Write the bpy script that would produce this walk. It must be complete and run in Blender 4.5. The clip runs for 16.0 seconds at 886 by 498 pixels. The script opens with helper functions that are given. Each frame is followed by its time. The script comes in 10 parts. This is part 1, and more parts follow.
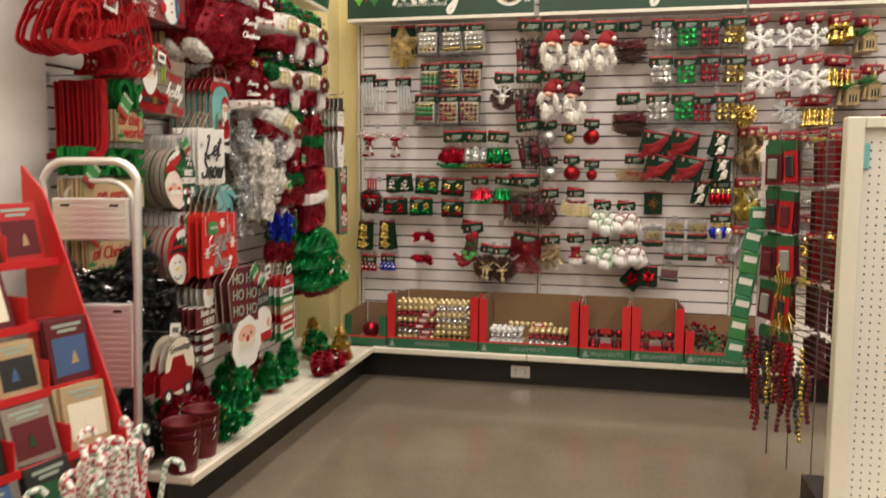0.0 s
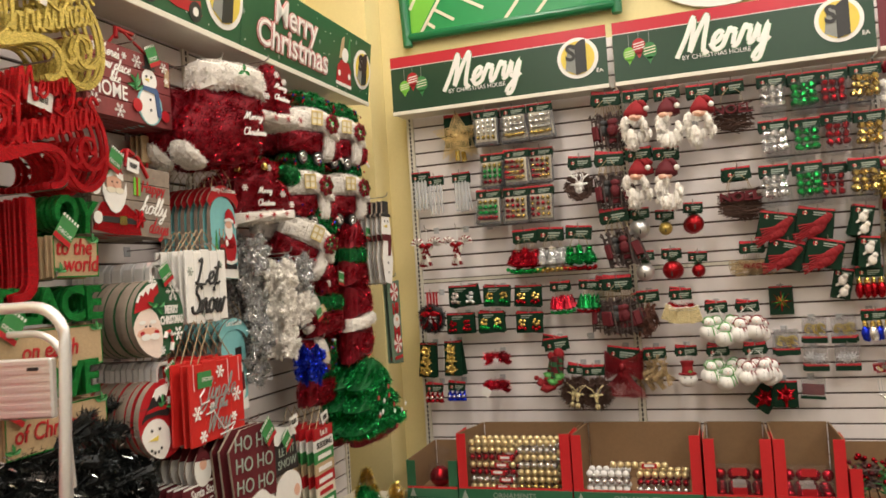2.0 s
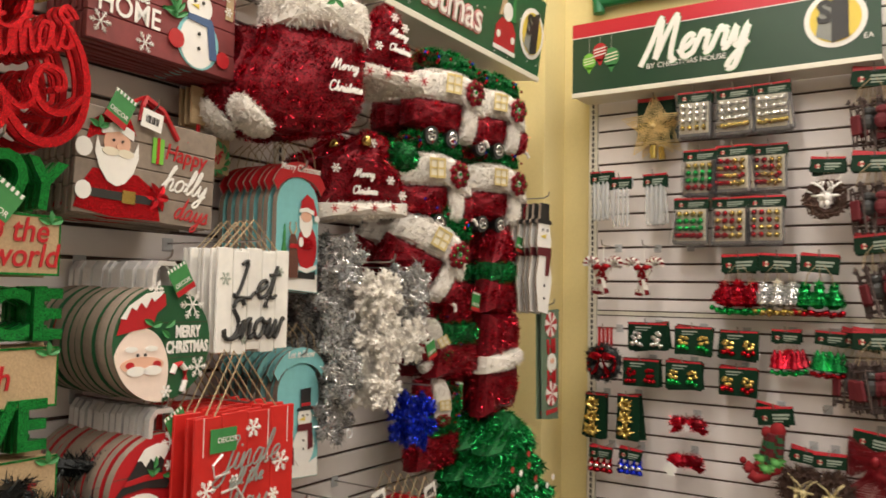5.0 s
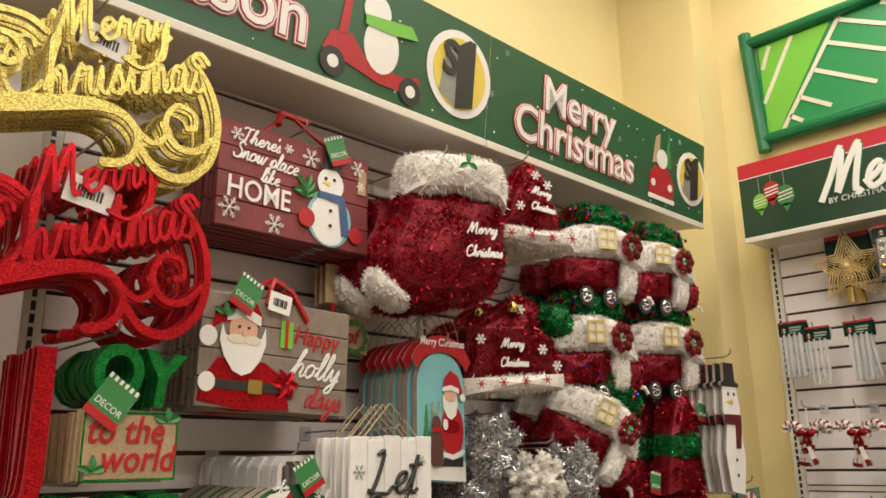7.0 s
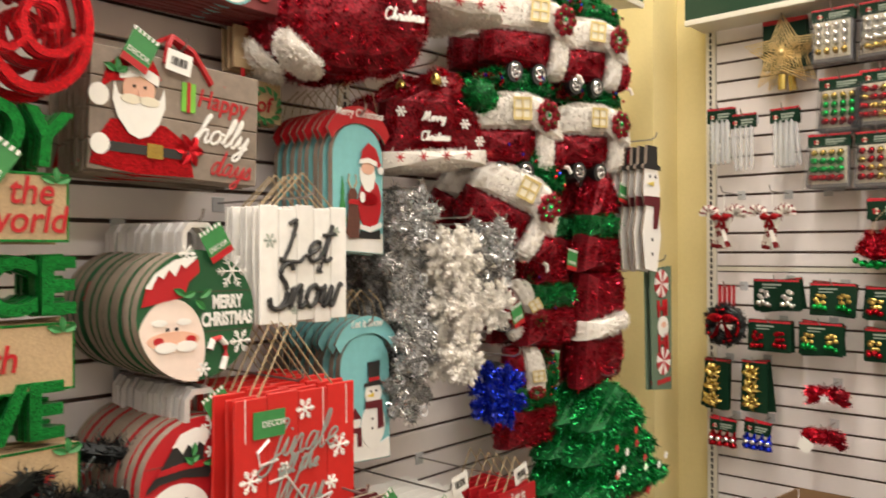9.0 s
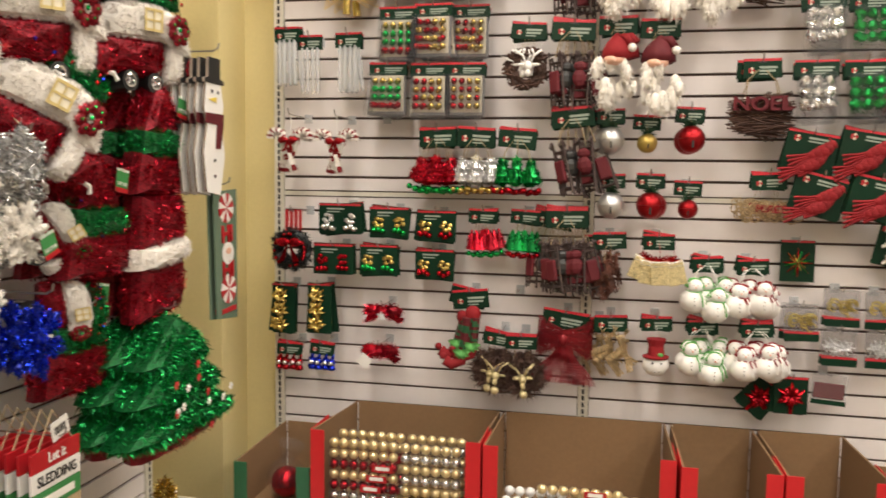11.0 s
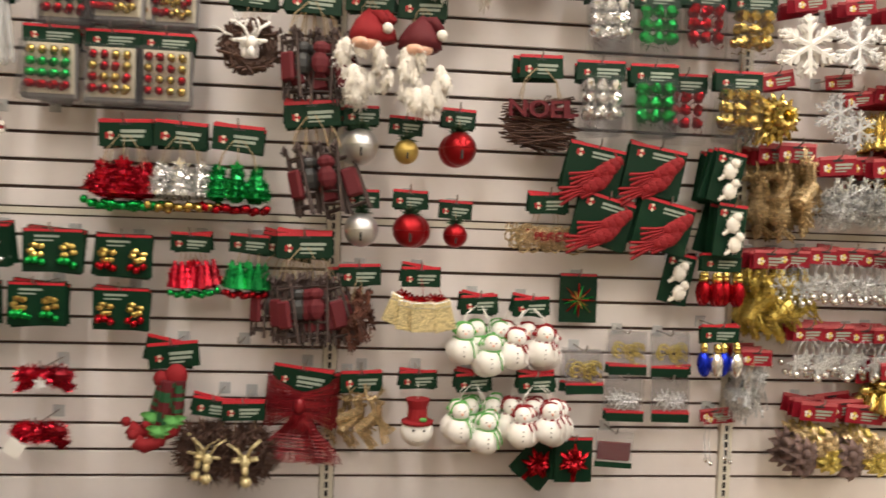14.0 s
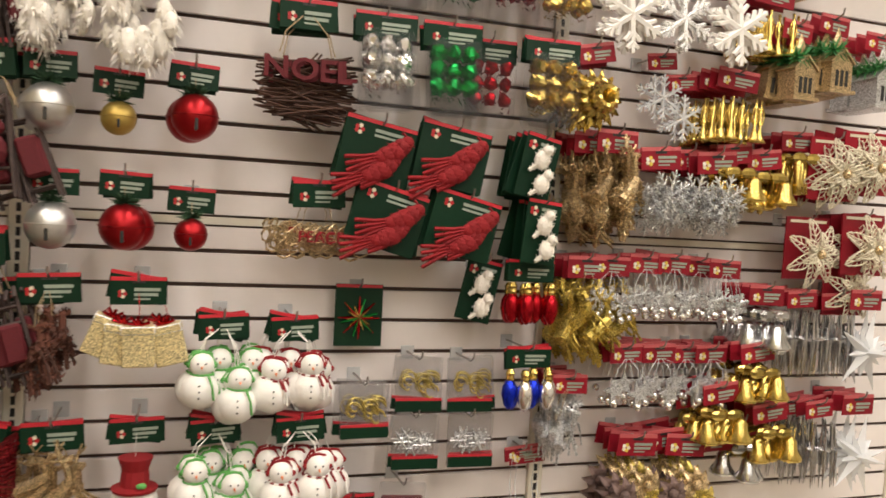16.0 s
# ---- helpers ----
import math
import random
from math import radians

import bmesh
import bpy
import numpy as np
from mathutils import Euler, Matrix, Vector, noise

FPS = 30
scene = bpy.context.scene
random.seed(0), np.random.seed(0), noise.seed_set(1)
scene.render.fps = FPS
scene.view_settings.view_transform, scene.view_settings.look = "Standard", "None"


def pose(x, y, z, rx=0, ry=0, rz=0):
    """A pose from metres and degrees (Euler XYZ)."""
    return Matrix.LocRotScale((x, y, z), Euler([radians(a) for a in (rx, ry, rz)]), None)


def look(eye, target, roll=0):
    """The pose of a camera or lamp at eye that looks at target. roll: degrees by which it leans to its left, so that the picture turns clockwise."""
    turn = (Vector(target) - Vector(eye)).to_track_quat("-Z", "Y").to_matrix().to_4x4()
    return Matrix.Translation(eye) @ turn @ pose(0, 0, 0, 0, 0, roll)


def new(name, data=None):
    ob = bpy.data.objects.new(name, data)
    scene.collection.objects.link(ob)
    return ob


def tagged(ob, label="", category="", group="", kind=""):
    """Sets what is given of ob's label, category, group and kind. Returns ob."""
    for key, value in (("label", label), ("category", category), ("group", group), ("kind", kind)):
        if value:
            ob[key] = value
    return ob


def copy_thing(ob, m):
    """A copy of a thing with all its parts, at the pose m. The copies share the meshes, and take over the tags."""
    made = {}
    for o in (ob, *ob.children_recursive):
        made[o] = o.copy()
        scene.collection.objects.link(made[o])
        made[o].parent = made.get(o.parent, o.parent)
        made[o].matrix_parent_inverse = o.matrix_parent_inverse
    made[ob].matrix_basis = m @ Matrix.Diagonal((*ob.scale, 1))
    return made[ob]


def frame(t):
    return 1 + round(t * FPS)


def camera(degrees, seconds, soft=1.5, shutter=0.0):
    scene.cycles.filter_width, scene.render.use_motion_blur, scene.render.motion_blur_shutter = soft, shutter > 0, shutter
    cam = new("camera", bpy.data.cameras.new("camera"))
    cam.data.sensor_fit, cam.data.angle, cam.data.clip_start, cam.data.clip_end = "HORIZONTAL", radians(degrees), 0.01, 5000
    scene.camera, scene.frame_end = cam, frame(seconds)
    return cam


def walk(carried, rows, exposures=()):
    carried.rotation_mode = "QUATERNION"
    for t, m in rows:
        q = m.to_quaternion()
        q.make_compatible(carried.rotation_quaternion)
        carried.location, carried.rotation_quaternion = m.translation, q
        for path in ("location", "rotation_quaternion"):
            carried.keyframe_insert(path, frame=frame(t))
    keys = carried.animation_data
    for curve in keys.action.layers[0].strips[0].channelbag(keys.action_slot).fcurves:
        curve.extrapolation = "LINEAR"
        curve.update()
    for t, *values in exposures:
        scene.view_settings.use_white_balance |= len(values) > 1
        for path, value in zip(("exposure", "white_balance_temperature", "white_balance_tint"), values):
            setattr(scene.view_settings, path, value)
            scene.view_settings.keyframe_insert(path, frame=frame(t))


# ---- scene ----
cam = camera(58.2, 16.0, soft=1.6, shutter=0.4)
PATH = [
    (0, (0.155, 0.067, 1.294), (-0.273, 2.01, 1.095), 0.3),
    (0.5, (0.116, 0.291, 1.325), (-0.272, 2.25, 1.23), -0.9),
    (1, (0.095, 0.473, 1.316), (-0.318, 2.43, 1.277), -2.6),
    (1.5, (0.088, 0.706, 1.335), (-0.484, 2.622, 1.343), -3.7),
    (2, (0.059, 0.925, 1.331), (-0.581, 2.819, 1.393), -3.7),
    (2.5, (-0.031, 1.152, 1.346), (-0.649, 3.052, 1.441), -4.0),
    (3, (-0.037, 1.318, 1.345), (-0.697, 3.202, 1.456), -2.7),
    (3.5, (-0.035, 1.49, 1.336), (-0.795, 3.335, 1.467), -1.0),
    (3.7, (-0.031, 1.538, 1.333), (-0.831, 3.366, 1.461), -0.6),
    (5.8, (-0.242, 2.022, 1.386), (-1.516, 3.551, 1.579), 0.3),
    (6, (-0.245, 2.044, 1.388), (-1.558, 3.532, 1.631), -0.1),
    (6.5, (-0.238, 2.069, 1.403), (-1.61, 3.463, 1.823), -0.6),
    (7, (-0.239, 2.065, 1.409), (-1.62, 3.418, 1.925), -0.8),
    (7.5, (-0.25, 2.058, 1.406), (-1.66, 3.417, 1.813), -0.2),
    (8, (-0.268, 2.068, 1.398), (-1.682, 3.468, 1.599), 0.2),
    (8.5, (-0.258, 2.107, 1.386), (-1.642, 3.549, 1.477), 0.0),
    (9, (-0.249, 2.15, 1.37), (-1.574, 3.648, 1.373), -0.2),
    (9.5, (-0.26, 2.191, 1.36), (-1.397, 3.836, 1.288), -0.3),
    (10, (-0.272, 2.235, 1.369), (-1.119, 4.043, 1.241), -0.1),
    (10.2, (-0.274, 2.249, 1.37), (-1.017, 4.101, 1.229), 0.1),
    (12.3, (-0.283, 2.501, 1.334), (-0.46, 4.485, 1.15), 1.3),
    (12.5, (-0.257, 2.551, 1.339), (-0.445, 4.534, 1.163), 1.5),
    (13, (-0.238, 2.662, 1.345), (-0.419, 4.647, 1.189), 1.6),
    (13.5, (-0.255, 2.809, 1.343), (-0.303, 4.804, 1.206), 1.5),
    (14, (-0.272, 2.974, 1.346), (-0.069, 4.961, 1.237), 2.1),
    (14.5, (-0.219, 3.11, 1.337), (0.148, 5.073, 1.222), 2.9),
    (15, (-0.121, 3.224, 1.349), (0.321, 5.172, 1.248), 3.5),
    (15.5, (-0.059, 3.319, 1.346), (0.463, 5.248, 1.248), 3.5),
    (16, (-0.049, 3.447, 1.338), (0.593, 5.339, 1.247), 3.2),
]
walk(cam, [(t, look(eye, target, roll)) for t, eye, target, roll in PATH],
     exposures=[(0, -0.17), (3.5, -0.12), (6, -0.1), (7, -0.26), (8, 0.04), (9, 0.22), (10, 0.19), (12.5, 0.22), (14, 0.12), (16, 0.0)])

# ---- light ----
world = bpy.data.worlds.new("world")
scene.world = world
world.use_nodes = True
world.node_tree.nodes["Background"].inputs[0].default_value = (1.0, 0.93, 0.82, 1)
world.node_tree.nodes["Background"].inputs[1].default_value = 0.05
scene.view_settings.exposure = 0.0


def ceiling_lamp(x, y, power):
    lamp = bpy.data.lights.new("tube_light", "AREA")
    lamp.shape, lamp.size, lamp.size_y = "RECTANGLE", 0.28, 2.3
    lamp.energy, lamp.color = power, (1.0, 0.92, 0.83)
    ob = new("tube_light", lamp)
    ob.matrix_world = pose(x, y, 3.83)
    return ob


for lx in (-1.0, 0.9, 2.8):
    for ly in (-1.6, 1.4, 4.0):
        ceiling_lamp(lx, ly, 48)


# ---- materials ----
def shader(name):
    m = bpy.data.materials.new(name)
    m.use_nodes = True
    nt = m.node_tree
    return m, nt, nt.nodes["Principled BSDF"]


def node(nt, kind, **values):
    n = nt.nodes.new(kind)
    for key, value in values.items():
        n.inputs[key.replace("_", " ")].default_value = value
    return n


def paint(name, color, rough=0.5, metal=0.0, scale=30.0, vary=0.12, bump=0.15, coarse=2.5, island=0.0, obj=0.0, coat=0.0,
          spec=0.5, alpha=1.0, distance=0.002):
    """Colour with grain at two scales, a bump, and variation by island or object."""
    m, nt, b = shader(name)
    L = nt.links.new
    co = nt.nodes.new("ShaderNodeTexCoord")
    fine = node(nt, "ShaderNodeTexNoise", Scale=scale, Detail=5.0, Roughness=0.6)
    big = node(nt, "ShaderNodeTexNoise", Scale=coarse, Detail=3.0)
    L(co.outputs["Object"], fine.inputs["Vector"])
    L(co.outputs["Object"], big.inputs["Vector"])
    both = nt.nodes.new("ShaderNodeMath")
    both.operation = "ADD"
    L(fine.outputs["Fac"], both.inputs[0])
    L(big.outputs["Fac"], both.inputs[1])
    ramp = nt.nodes.new("ShaderNodeMapRange")
    ramp.inputs["From Min"].default_value, ramp.inputs["From Max"].default_value = 0.6, 1.4
    ramp.inputs["To Min"].default_value, ramp.inputs["To Max"].default_value = 1 - vary, 1 + vary
    L(both.outputs[0], ramp.inputs["Value"])
    value = ramp.outputs[0]
    for amount, kind, out in ((island, "ShaderNodeNewGeometry", "Random Per Island"), (obj, "ShaderNodeObjectInfo", "Random")):
        if amount:
            src = nt.nodes.new(kind)
            rng = nt.nodes.new("ShaderNodeMapRange")
            rng.inputs["To Min"].default_value, rng.inputs["To Max"].default_value = 1 - amount, 1 + amount
            L(src.outputs[out], rng.inputs["Value"])
            mul = nt.nodes.new("ShaderNodeMath")
            mul.operation = "MULTIPLY"
            L(value, mul.inputs[0])
            L(rng.outputs[0], mul.inputs[1])
            value = mul.outputs[0]
    mix = nt.nodes.new("ShaderNodeVectorMath")
    mix.operation = "SCALE"
    mix.inputs[0].default_value = color
    L(value, mix.inputs["Scale"])
    L(mix.outputs[0], b.inputs["Base Color"])
    b.inputs["Metallic"].default_value = metal
    b.inputs["Coat Weight"].default_value = coat
    b.inputs["Specular IOR Level"].default_value = spec
    b.inputs["Alpha"].default_value = alpha
    rr = nt.nodes.new("ShaderNodeMapRange")
    rr.inputs["To Min"].default_value, rr.inputs["To Max"].default_value = max(0.02, rough - 0.1), min(1.0, rough + 0.1)
    L(big.outputs["Fac"], rr.inputs["Value"])
    L(rr.outputs[0], b.inputs["Roughness"])
    if bump:
        bp = node(nt, "ShaderNodeBump", Strength=bump, Distance=distance)
        L(fine.outputs["Fac"], bp.inputs["Height"])
        L(bp.outputs[0], b.inputs["Normal"])
    return m


def glitter(name, color, rough=0.32, metal=0.75, scale=700.0):
    """Glued-on glitter: facets of their own tilt and tone."""
    m, nt, b = shader(name)
    L = nt.links.new
    co = nt.nodes.new("ShaderNodeTexCoord")
    vo = node(nt, "ShaderNodeTexVoronoi", Scale=scale)
    L(co.outputs["Object"], vo.inputs["Vector"])
    sep = nt.nodes.new("ShaderNodeSeparateColor")
    L(vo.outputs["Color"], sep.inputs[0])
    rng = nt.nodes.new("ShaderNodeMapRange")
    rng.inputs["To Min"].default_value, rng.inputs["To Max"].default_value = 0.25, 2.0
    L(sep.outputs[0], rng.inputs["Value"])
    mix = nt.nodes.new("ShaderNodeVectorMath")
    mix.operation = "SCALE"
    mix.inputs[0].default_value = color
    L(rng.outputs[0], mix.inputs["Scale"])
    L(mix.outputs[0], b.inputs["Base Color"])
    bp = node(nt, "ShaderNodeBump", Strength=0.8, Distance=0.002)
    L(sep.outputs[1], bp.inputs["Height"])
    L(bp.outputs[0], b.inputs["Normal"])
    b.inputs["Metallic"].default_value, b.inputs["Roughness"].default_value = metal, rough
    return m


def floor_material():
    m, nt, b = shader("polished concrete")
    L = nt.links.new
    co = nt.nodes.new("ShaderNodeTexCoord")
    cloud = node(nt, "ShaderNodeTexNoise", Scale=1.1, Detail=6.0, Roughness=0.65)
    grain = node(nt, "ShaderNodeTexNoise", Scale=60.0, Detail=4.0)
    L(co.outputs["Object"], cloud.inputs["Vector"])
    L(co.outputs["Object"], grain.inputs["Vector"])
    ramp = nt.nodes.new("ShaderNodeValToRGB")
    ramp.color_ramp.elements[0].position, ramp.color_ramp.elements[0].color = 0.3, (0.145, 0.118, 0.086, 1)
    ramp.color_ramp.elements[1].position, ramp.color_ramp.elements[1].color = 0.75, (0.215, 0.178, 0.132, 1)
    L(cloud.outputs["Fac"], ramp.inputs[0])
    mix = nt.nodes.new("ShaderNodeMixRGB")
    mix.blend_type = "OVERLAY"
    mix.inputs[0].default_value = 0.25
    L(ramp.outputs[0], mix.inputs[1])
    L(grain.outputs["Fac"], mix.inputs[2])
    L(mix.outputs[0], b.inputs["Base Color"])
    rr = nt.nodes.new("ShaderNodeMapRange")
    rr.inputs["To Min"].default_value, rr.inputs["To Max"].default_value = 0.08, 0.24
    L(cloud.outputs["Fac"], rr.inputs["Value"])
    L(rr.outputs[0], b.inputs["Roughness"])
    return m


def clear_film(name, color=(0.22, 0.22, 0.23), alpha=0.06, rough=0.08):
    m, nt, b = shader(name)
    n = node(nt, "ShaderNodeTexNoise", Scale=45.0, Detail=3.0)
    co = nt.nodes.new("ShaderNodeTexCoord")
    nt.links.new(co.outputs["Object"], n.inputs["Vector"])
    bp = node(nt, "ShaderNodeBump", Strength=0.6, Distance=0.004)
    nt.links.new(n.outputs["Fac"], bp.inputs["Height"])
    nt.links.new(bp.outputs[0], b.inputs["Normal"])
    b.inputs["Base Color"].default_value = (*color, 1)
    b.inputs["Roughness"].default_value, b.inputs["Alpha"].default_value = rough, alpha
    return m


FLOOR = floor_material()
YELLOW = paint("yellow wall paint", (0.78, 0.66, 0.33), 0.6, scale=90, vary=0.05, bump=0.2)
WHITE_WALL = paint("white wall paint", (0.76, 0.73, 0.68), 0.6, scale=90, vary=0.05, bump=0.2)
CEIL = paint("ceiling tile", (0.78, 0.76, 0.72), 0.85, scale=120, vary=0.1, bump=0.4)
SLAT = paint("white slatwall board", (0.84, 0.785, 0.775), 0.38, scale=25, vary=0.035, bump=0.05, coarse=1.2, obj=0.02)
# near-black brown: the shade inside the slots, put into the backing's colour
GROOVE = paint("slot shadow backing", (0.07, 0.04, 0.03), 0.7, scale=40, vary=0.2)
STEEL_WHITE = paint("cream powder-coated steel", (0.74, 0.7, 0.6), 0.35, scale=60, vary=0.05, bump=0.08)
DECK = paint("cream painted deck", (0.76, 0.7, 0.58), 0.4, scale=40, vary=0.08, bump=0.08, coarse=4)
BLACK = paint("black kick plate", (0.012, 0.011, 0.011), 0.45, scale=50, vary=0.3)
DARK = paint("black plastic", (0.02, 0.02, 0.02), 0.4, scale=80, vary=0.2)
PEG = paint("zinc wire", (0.35, 0.32, 0.3), 0.3, 0.9, scale=80, vary=0.2)
CHROME = paint("brushed aluminium", (0.8, 0.79, 0.78), 0.38, 0.6, scale=160, vary=0.08, bump=0.05)
BOARD = paint("corrugated cardboard", (0.23, 0.135, 0.065), 0.8, scale=70, vary=0.1, bump=0.25, coarse=5)
BOX_RED = paint("red printed carton", (0.56, 0.015, 0.02), 0.42, scale=60, vary=0.08, bump=0.06)
BOX_GREEN = paint("green printed carton", (0.025, 0.13, 0.06), 0.42, scale=60, vary=0.08, bump=0.06)
SIGN_GREEN = paint("dark green sign print", (0.008, 0.045, 0.02), 0.35, scale=30, vary=0.1, bump=0.02)
SIGN_LEAF = paint("green snow print", (0.014, 0.09, 0.034), 0.35, scale=30, vary=0.12, bump=0.02)
SIGN_RED = paint("red sign print", (0.5, 0.012, 0.03), 0.35, scale=30, vary=0.06, bump=0.02)
SIGN_WINE = paint("wine sign print", (0.13, 0.006, 0.014), 0.35, scale=30, vary=0.08, bump=0.02)
FRAME_GREEN = paint("green plastic frame", (0.0, 0.14, 0.045), 0.35, scale=40, vary=0.06)
LIME = paint("lime print", (0.17, 0.5, 0.05), 0.4, scale=30, vary=0.05, bump=0.02)
MID_GREEN = paint("mid green print", (0.01, 0.25, 0.07), 0.4, scale=30, vary=0.05, bump=0.02)
WHITE = paint("white print", (0.8, 0.78, 0.74), 0.45, scale=50, vary=0.05, bump=0.03)
CREAM = paint("cream print", (0.72, 0.66, 0.52), 0.5, scale=50, vary=0.06, bump=0.03)
CARD = paint("green header card", (0.004, 0.026, 0.012), 0.45, spec=0.18, scale=90, vary=0.15, bump=0.03, obj=0.15)
CARD_RED = paint("wine header card", (0.26, 0.008, 0.02), 0.42, spec=0.3, scale=90, vary=0.12, bump=0.03, obj=0.18)
BAND = paint("red card band", (0.5, 0.02, 0.035), 0.4, scale=90, vary=0.1, bump=0.03)
INK = paint("pale card print", (0.3, 0.36, 0.3), 0.5, scale=90, vary=0.1, bump=0.0)
GREY_INK = paint("grey print", (0.25, 0.26, 0.24), 0.5, scale=90, vary=0.1, bump=0.0)
RED = paint("red print", (0.42, 0.01, 0.016), 0.4, scale=70, vary=0.1, bump=0.04)
WINE = paint("wine cloth", (0.1, 0.004, 0.009), 0.75, scale=300, vary=0.25, bump=0.3)
YELLOW_INK = paint("yellow print", (0.72, 0.55, 0.08), 0.45, scale=70, vary=0.08, bump=0.02)
PINK = paint("skin tone print", (0.72, 0.42, 0.3), 0.5, scale=70, vary=0.06, bump=0.02)
TEAL = paint("teal painted board", (0.2, 0.5, 0.52), 0.5, scale=60, vary=0.1, bump=0.08)
BLUE_INK = paint("blue print", (0.05, 0.1, 0.22), 0.5, scale=60, vary=0.12, bump=0.04)
LEAF = paint("leaf green print", (0.04, 0.22, 0.06), 0.5, scale=60, vary=0.15, bump=0.06)
WOOD = paint("grey weathered wood", (0.24, 0.19, 0.15), 0.7, scale=50, vary=0.3, bump=0.3, coarse=8)
WOOD_DARK = paint("stained wood edge", (0.09, 0.055, 0.04), 0.7, scale=50, vary=0.3, bump=0.3)
PLANK_WHITE = paint("whitewashed plank", (0.8, 0.78, 0.74), 0.6, scale=35, vary=0.1, bump=0.2, coarse=9, obj=0.05)
BURLAP = paint("burlap", (0.42, 0.3, 0.17), 0.85, scale=260, vary=0.3, bump=0.5)
FLEECE = paint("white plush", (0.8, 0.76, 0.7), 0.9, scale=240, vary=0.14, bump=0.7, island=0.1)
TWIG = paint("brown twig", (0.07, 0.035, 0.025), 0.8, scale=150, vary=0.4, bump=0.4, island=0.4)
GREY_WOOD = paint("grey brown twig", (0.14, 0.09, 0.08), 0.75, scale=150, vary=0.35, bump=0.3, island=0.3)
FOAM = paint("white foam snow", (0.84, 0.82, 0.79), 0.7, scale=200, vary=0.06, bump=0.3)
RED_FELT = paint("red felt", (0.22, 0.004, 0.008), 0.8, scale=300, vary=0.2, bump=0.4, island=0.12)
GREEN_FELT = paint("green felt", (0.11, 0.36, 0.09), 0.8, scale=300, vary=0.2, bump=0.4)
GOLD = paint("gold foil", (0.55, 0.41, 0.12), 0.2, 0.95, scale=60, vary=0.12, bump=0.1, island=0.2)
SILVER = paint("silver foil", (0.82, 0.82, 0.82), 0.22, 0.95, scale=60, vary=0.12, bump=0.1, island=0.2)
RED_FOIL = paint("red foil", (0.34, 0.005, 0.012), 0.24, 0.85, scale=60, vary=0.15, bump=0.1, island=0.25)
GREEN_FOIL = paint("green foil", (0.01, 0.36, 0.07), 0.24, 0.85, scale=60, vary=0.15, bump=0.1, island=0.3)
BLUE_FOIL = paint("blue foil", (0.01, 0.03, 0.55), 0.24, 0.8, scale=60, vary=0.15, bump=0.1, island=0.3)
T_RED = paint("wine tinsel", (0.42, 0.008, 0.024), 0.2, 0.75, scale=60, vary=0.2, bump=0.0, island=0.8)
T_WHITE = paint("white tinsel", (0.82, 0.78, 0.73), 0.5, 0.0, scale=60, vary=0.1, bump=0.0, island=0.2)
T_GREEN = paint("green tinsel", (0.01, 0.28, 0.065), 0.2, 0.75, scale=60, vary=0.2, bump=0.0, island=0.8)
T_SILVER = paint("silver tinsel", (0.7, 0.7, 0.7), 0.22, 0.9, scale=60, vary=0.2, bump=0.0, island=0.8)
T_BLUE = paint("blue tinsel", (0.008, 0.03, 0.5), 0.22, 0.8, scale=60, vary=0.2, bump=0.0, island=0.8)
T_GOLD = paint("gold tinsel", (0.75, 0.5, 0.12), 0.22, 0.9, scale=60, vary=0.2, bump=0.0, island=0.8)
T_BLACK = paint("black tinsel", (0.03, 0.035, 0.035), 0.3, 0.7, scale=60, vary=0.2, bump=0.0, island=0.8)
SATIN_SILVER = paint("satin silver", (0.6, 0.6, 0.6), 0.34, 0.9, scale=120, vary=0.12, bump=0.15)
SATIN_RED = paint("satin red", (0.3, 0.008, 0.012), 0.3, 0.8, scale=120, vary=0.15, bump=0.15)
SATIN_GOLD = paint("satin gold", (0.5, 0.36, 0.1), 0.42, 0.8, scale=120, vary=0.12, bump=0.15)
TRAY = paint("grey blister tray", (0.2, 0.19, 0.19), 0.5, scale=60, vary=0.15)
G_RED = glitter("red glitter", (0.42, 0.006, 0.012))
G_GOLD = glitter("gold glitter", (0.5, 0.4, 0.11))
G_GREEN = glitter("green glitter", (0.01, 0.22, 0.04))
G_WHITE = glitter("white glitter", (0.85, 0.85, 0.85), 0.4, 0.2)
G_SILVER = glitter("silver glitter", (0.62, 0.63, 0.65))
G_CHAMP = glitter("champagne glitter", (0.5, 0.38, 0.22))
G_OLIVE = glitter("old gold glitter", (0.5, 0.38, 0.09))
PALE_GOLD = paint("pale gold foil", (0.85, 0.68, 0.36), 0.28, 0.7, scale=60, vary=0.12, bump=0.1)
DARK_SILVER = paint("dark silver foil", (0.45, 0.45, 0.46), 0.2, 0.95, scale=60, vary=0.2, bump=0.1, island=0.5)
CHESTNUT = paint("chestnut fur", (0.1, 0.035, 0.022), 0.8, scale=150, vary=0.4, bump=0.4, island=0.5)
FILM = clear_film("clear bag film")
FILM_GREY = clear_film("smoky bag film", (0.3, 0.28, 0.28), 0.18)
CLEAR_TUBE = clear_film("clear tube plastic", (0.75, 0.76, 0.76), 0.34, 0.15)
FROST = clear_film("frosted acrylic", (0.85, 0.87, 0.9), 0.55, 0.25)
FACE = paint("pale face print", (0.8, 0.66, 0.58), 0.5, scale=70, vary=0.06, bump=0.02)
CARROT = paint("orange print", (0.62, 0.2, 0.08), 0.5, scale=70, vary=0.06, bump=0.02)
WINDOW_GOLD = paint("pale gold trim", (0.62, 0.5, 0.22), 0.35, 0.5, scale=60, vary=0.1, bump=0.1)
SLED_WOOD = paint("dark sled wood", (0.055, 0.036, 0.032), 0.7, scale=120, vary=0.4, bump=0.3, island=0.3)
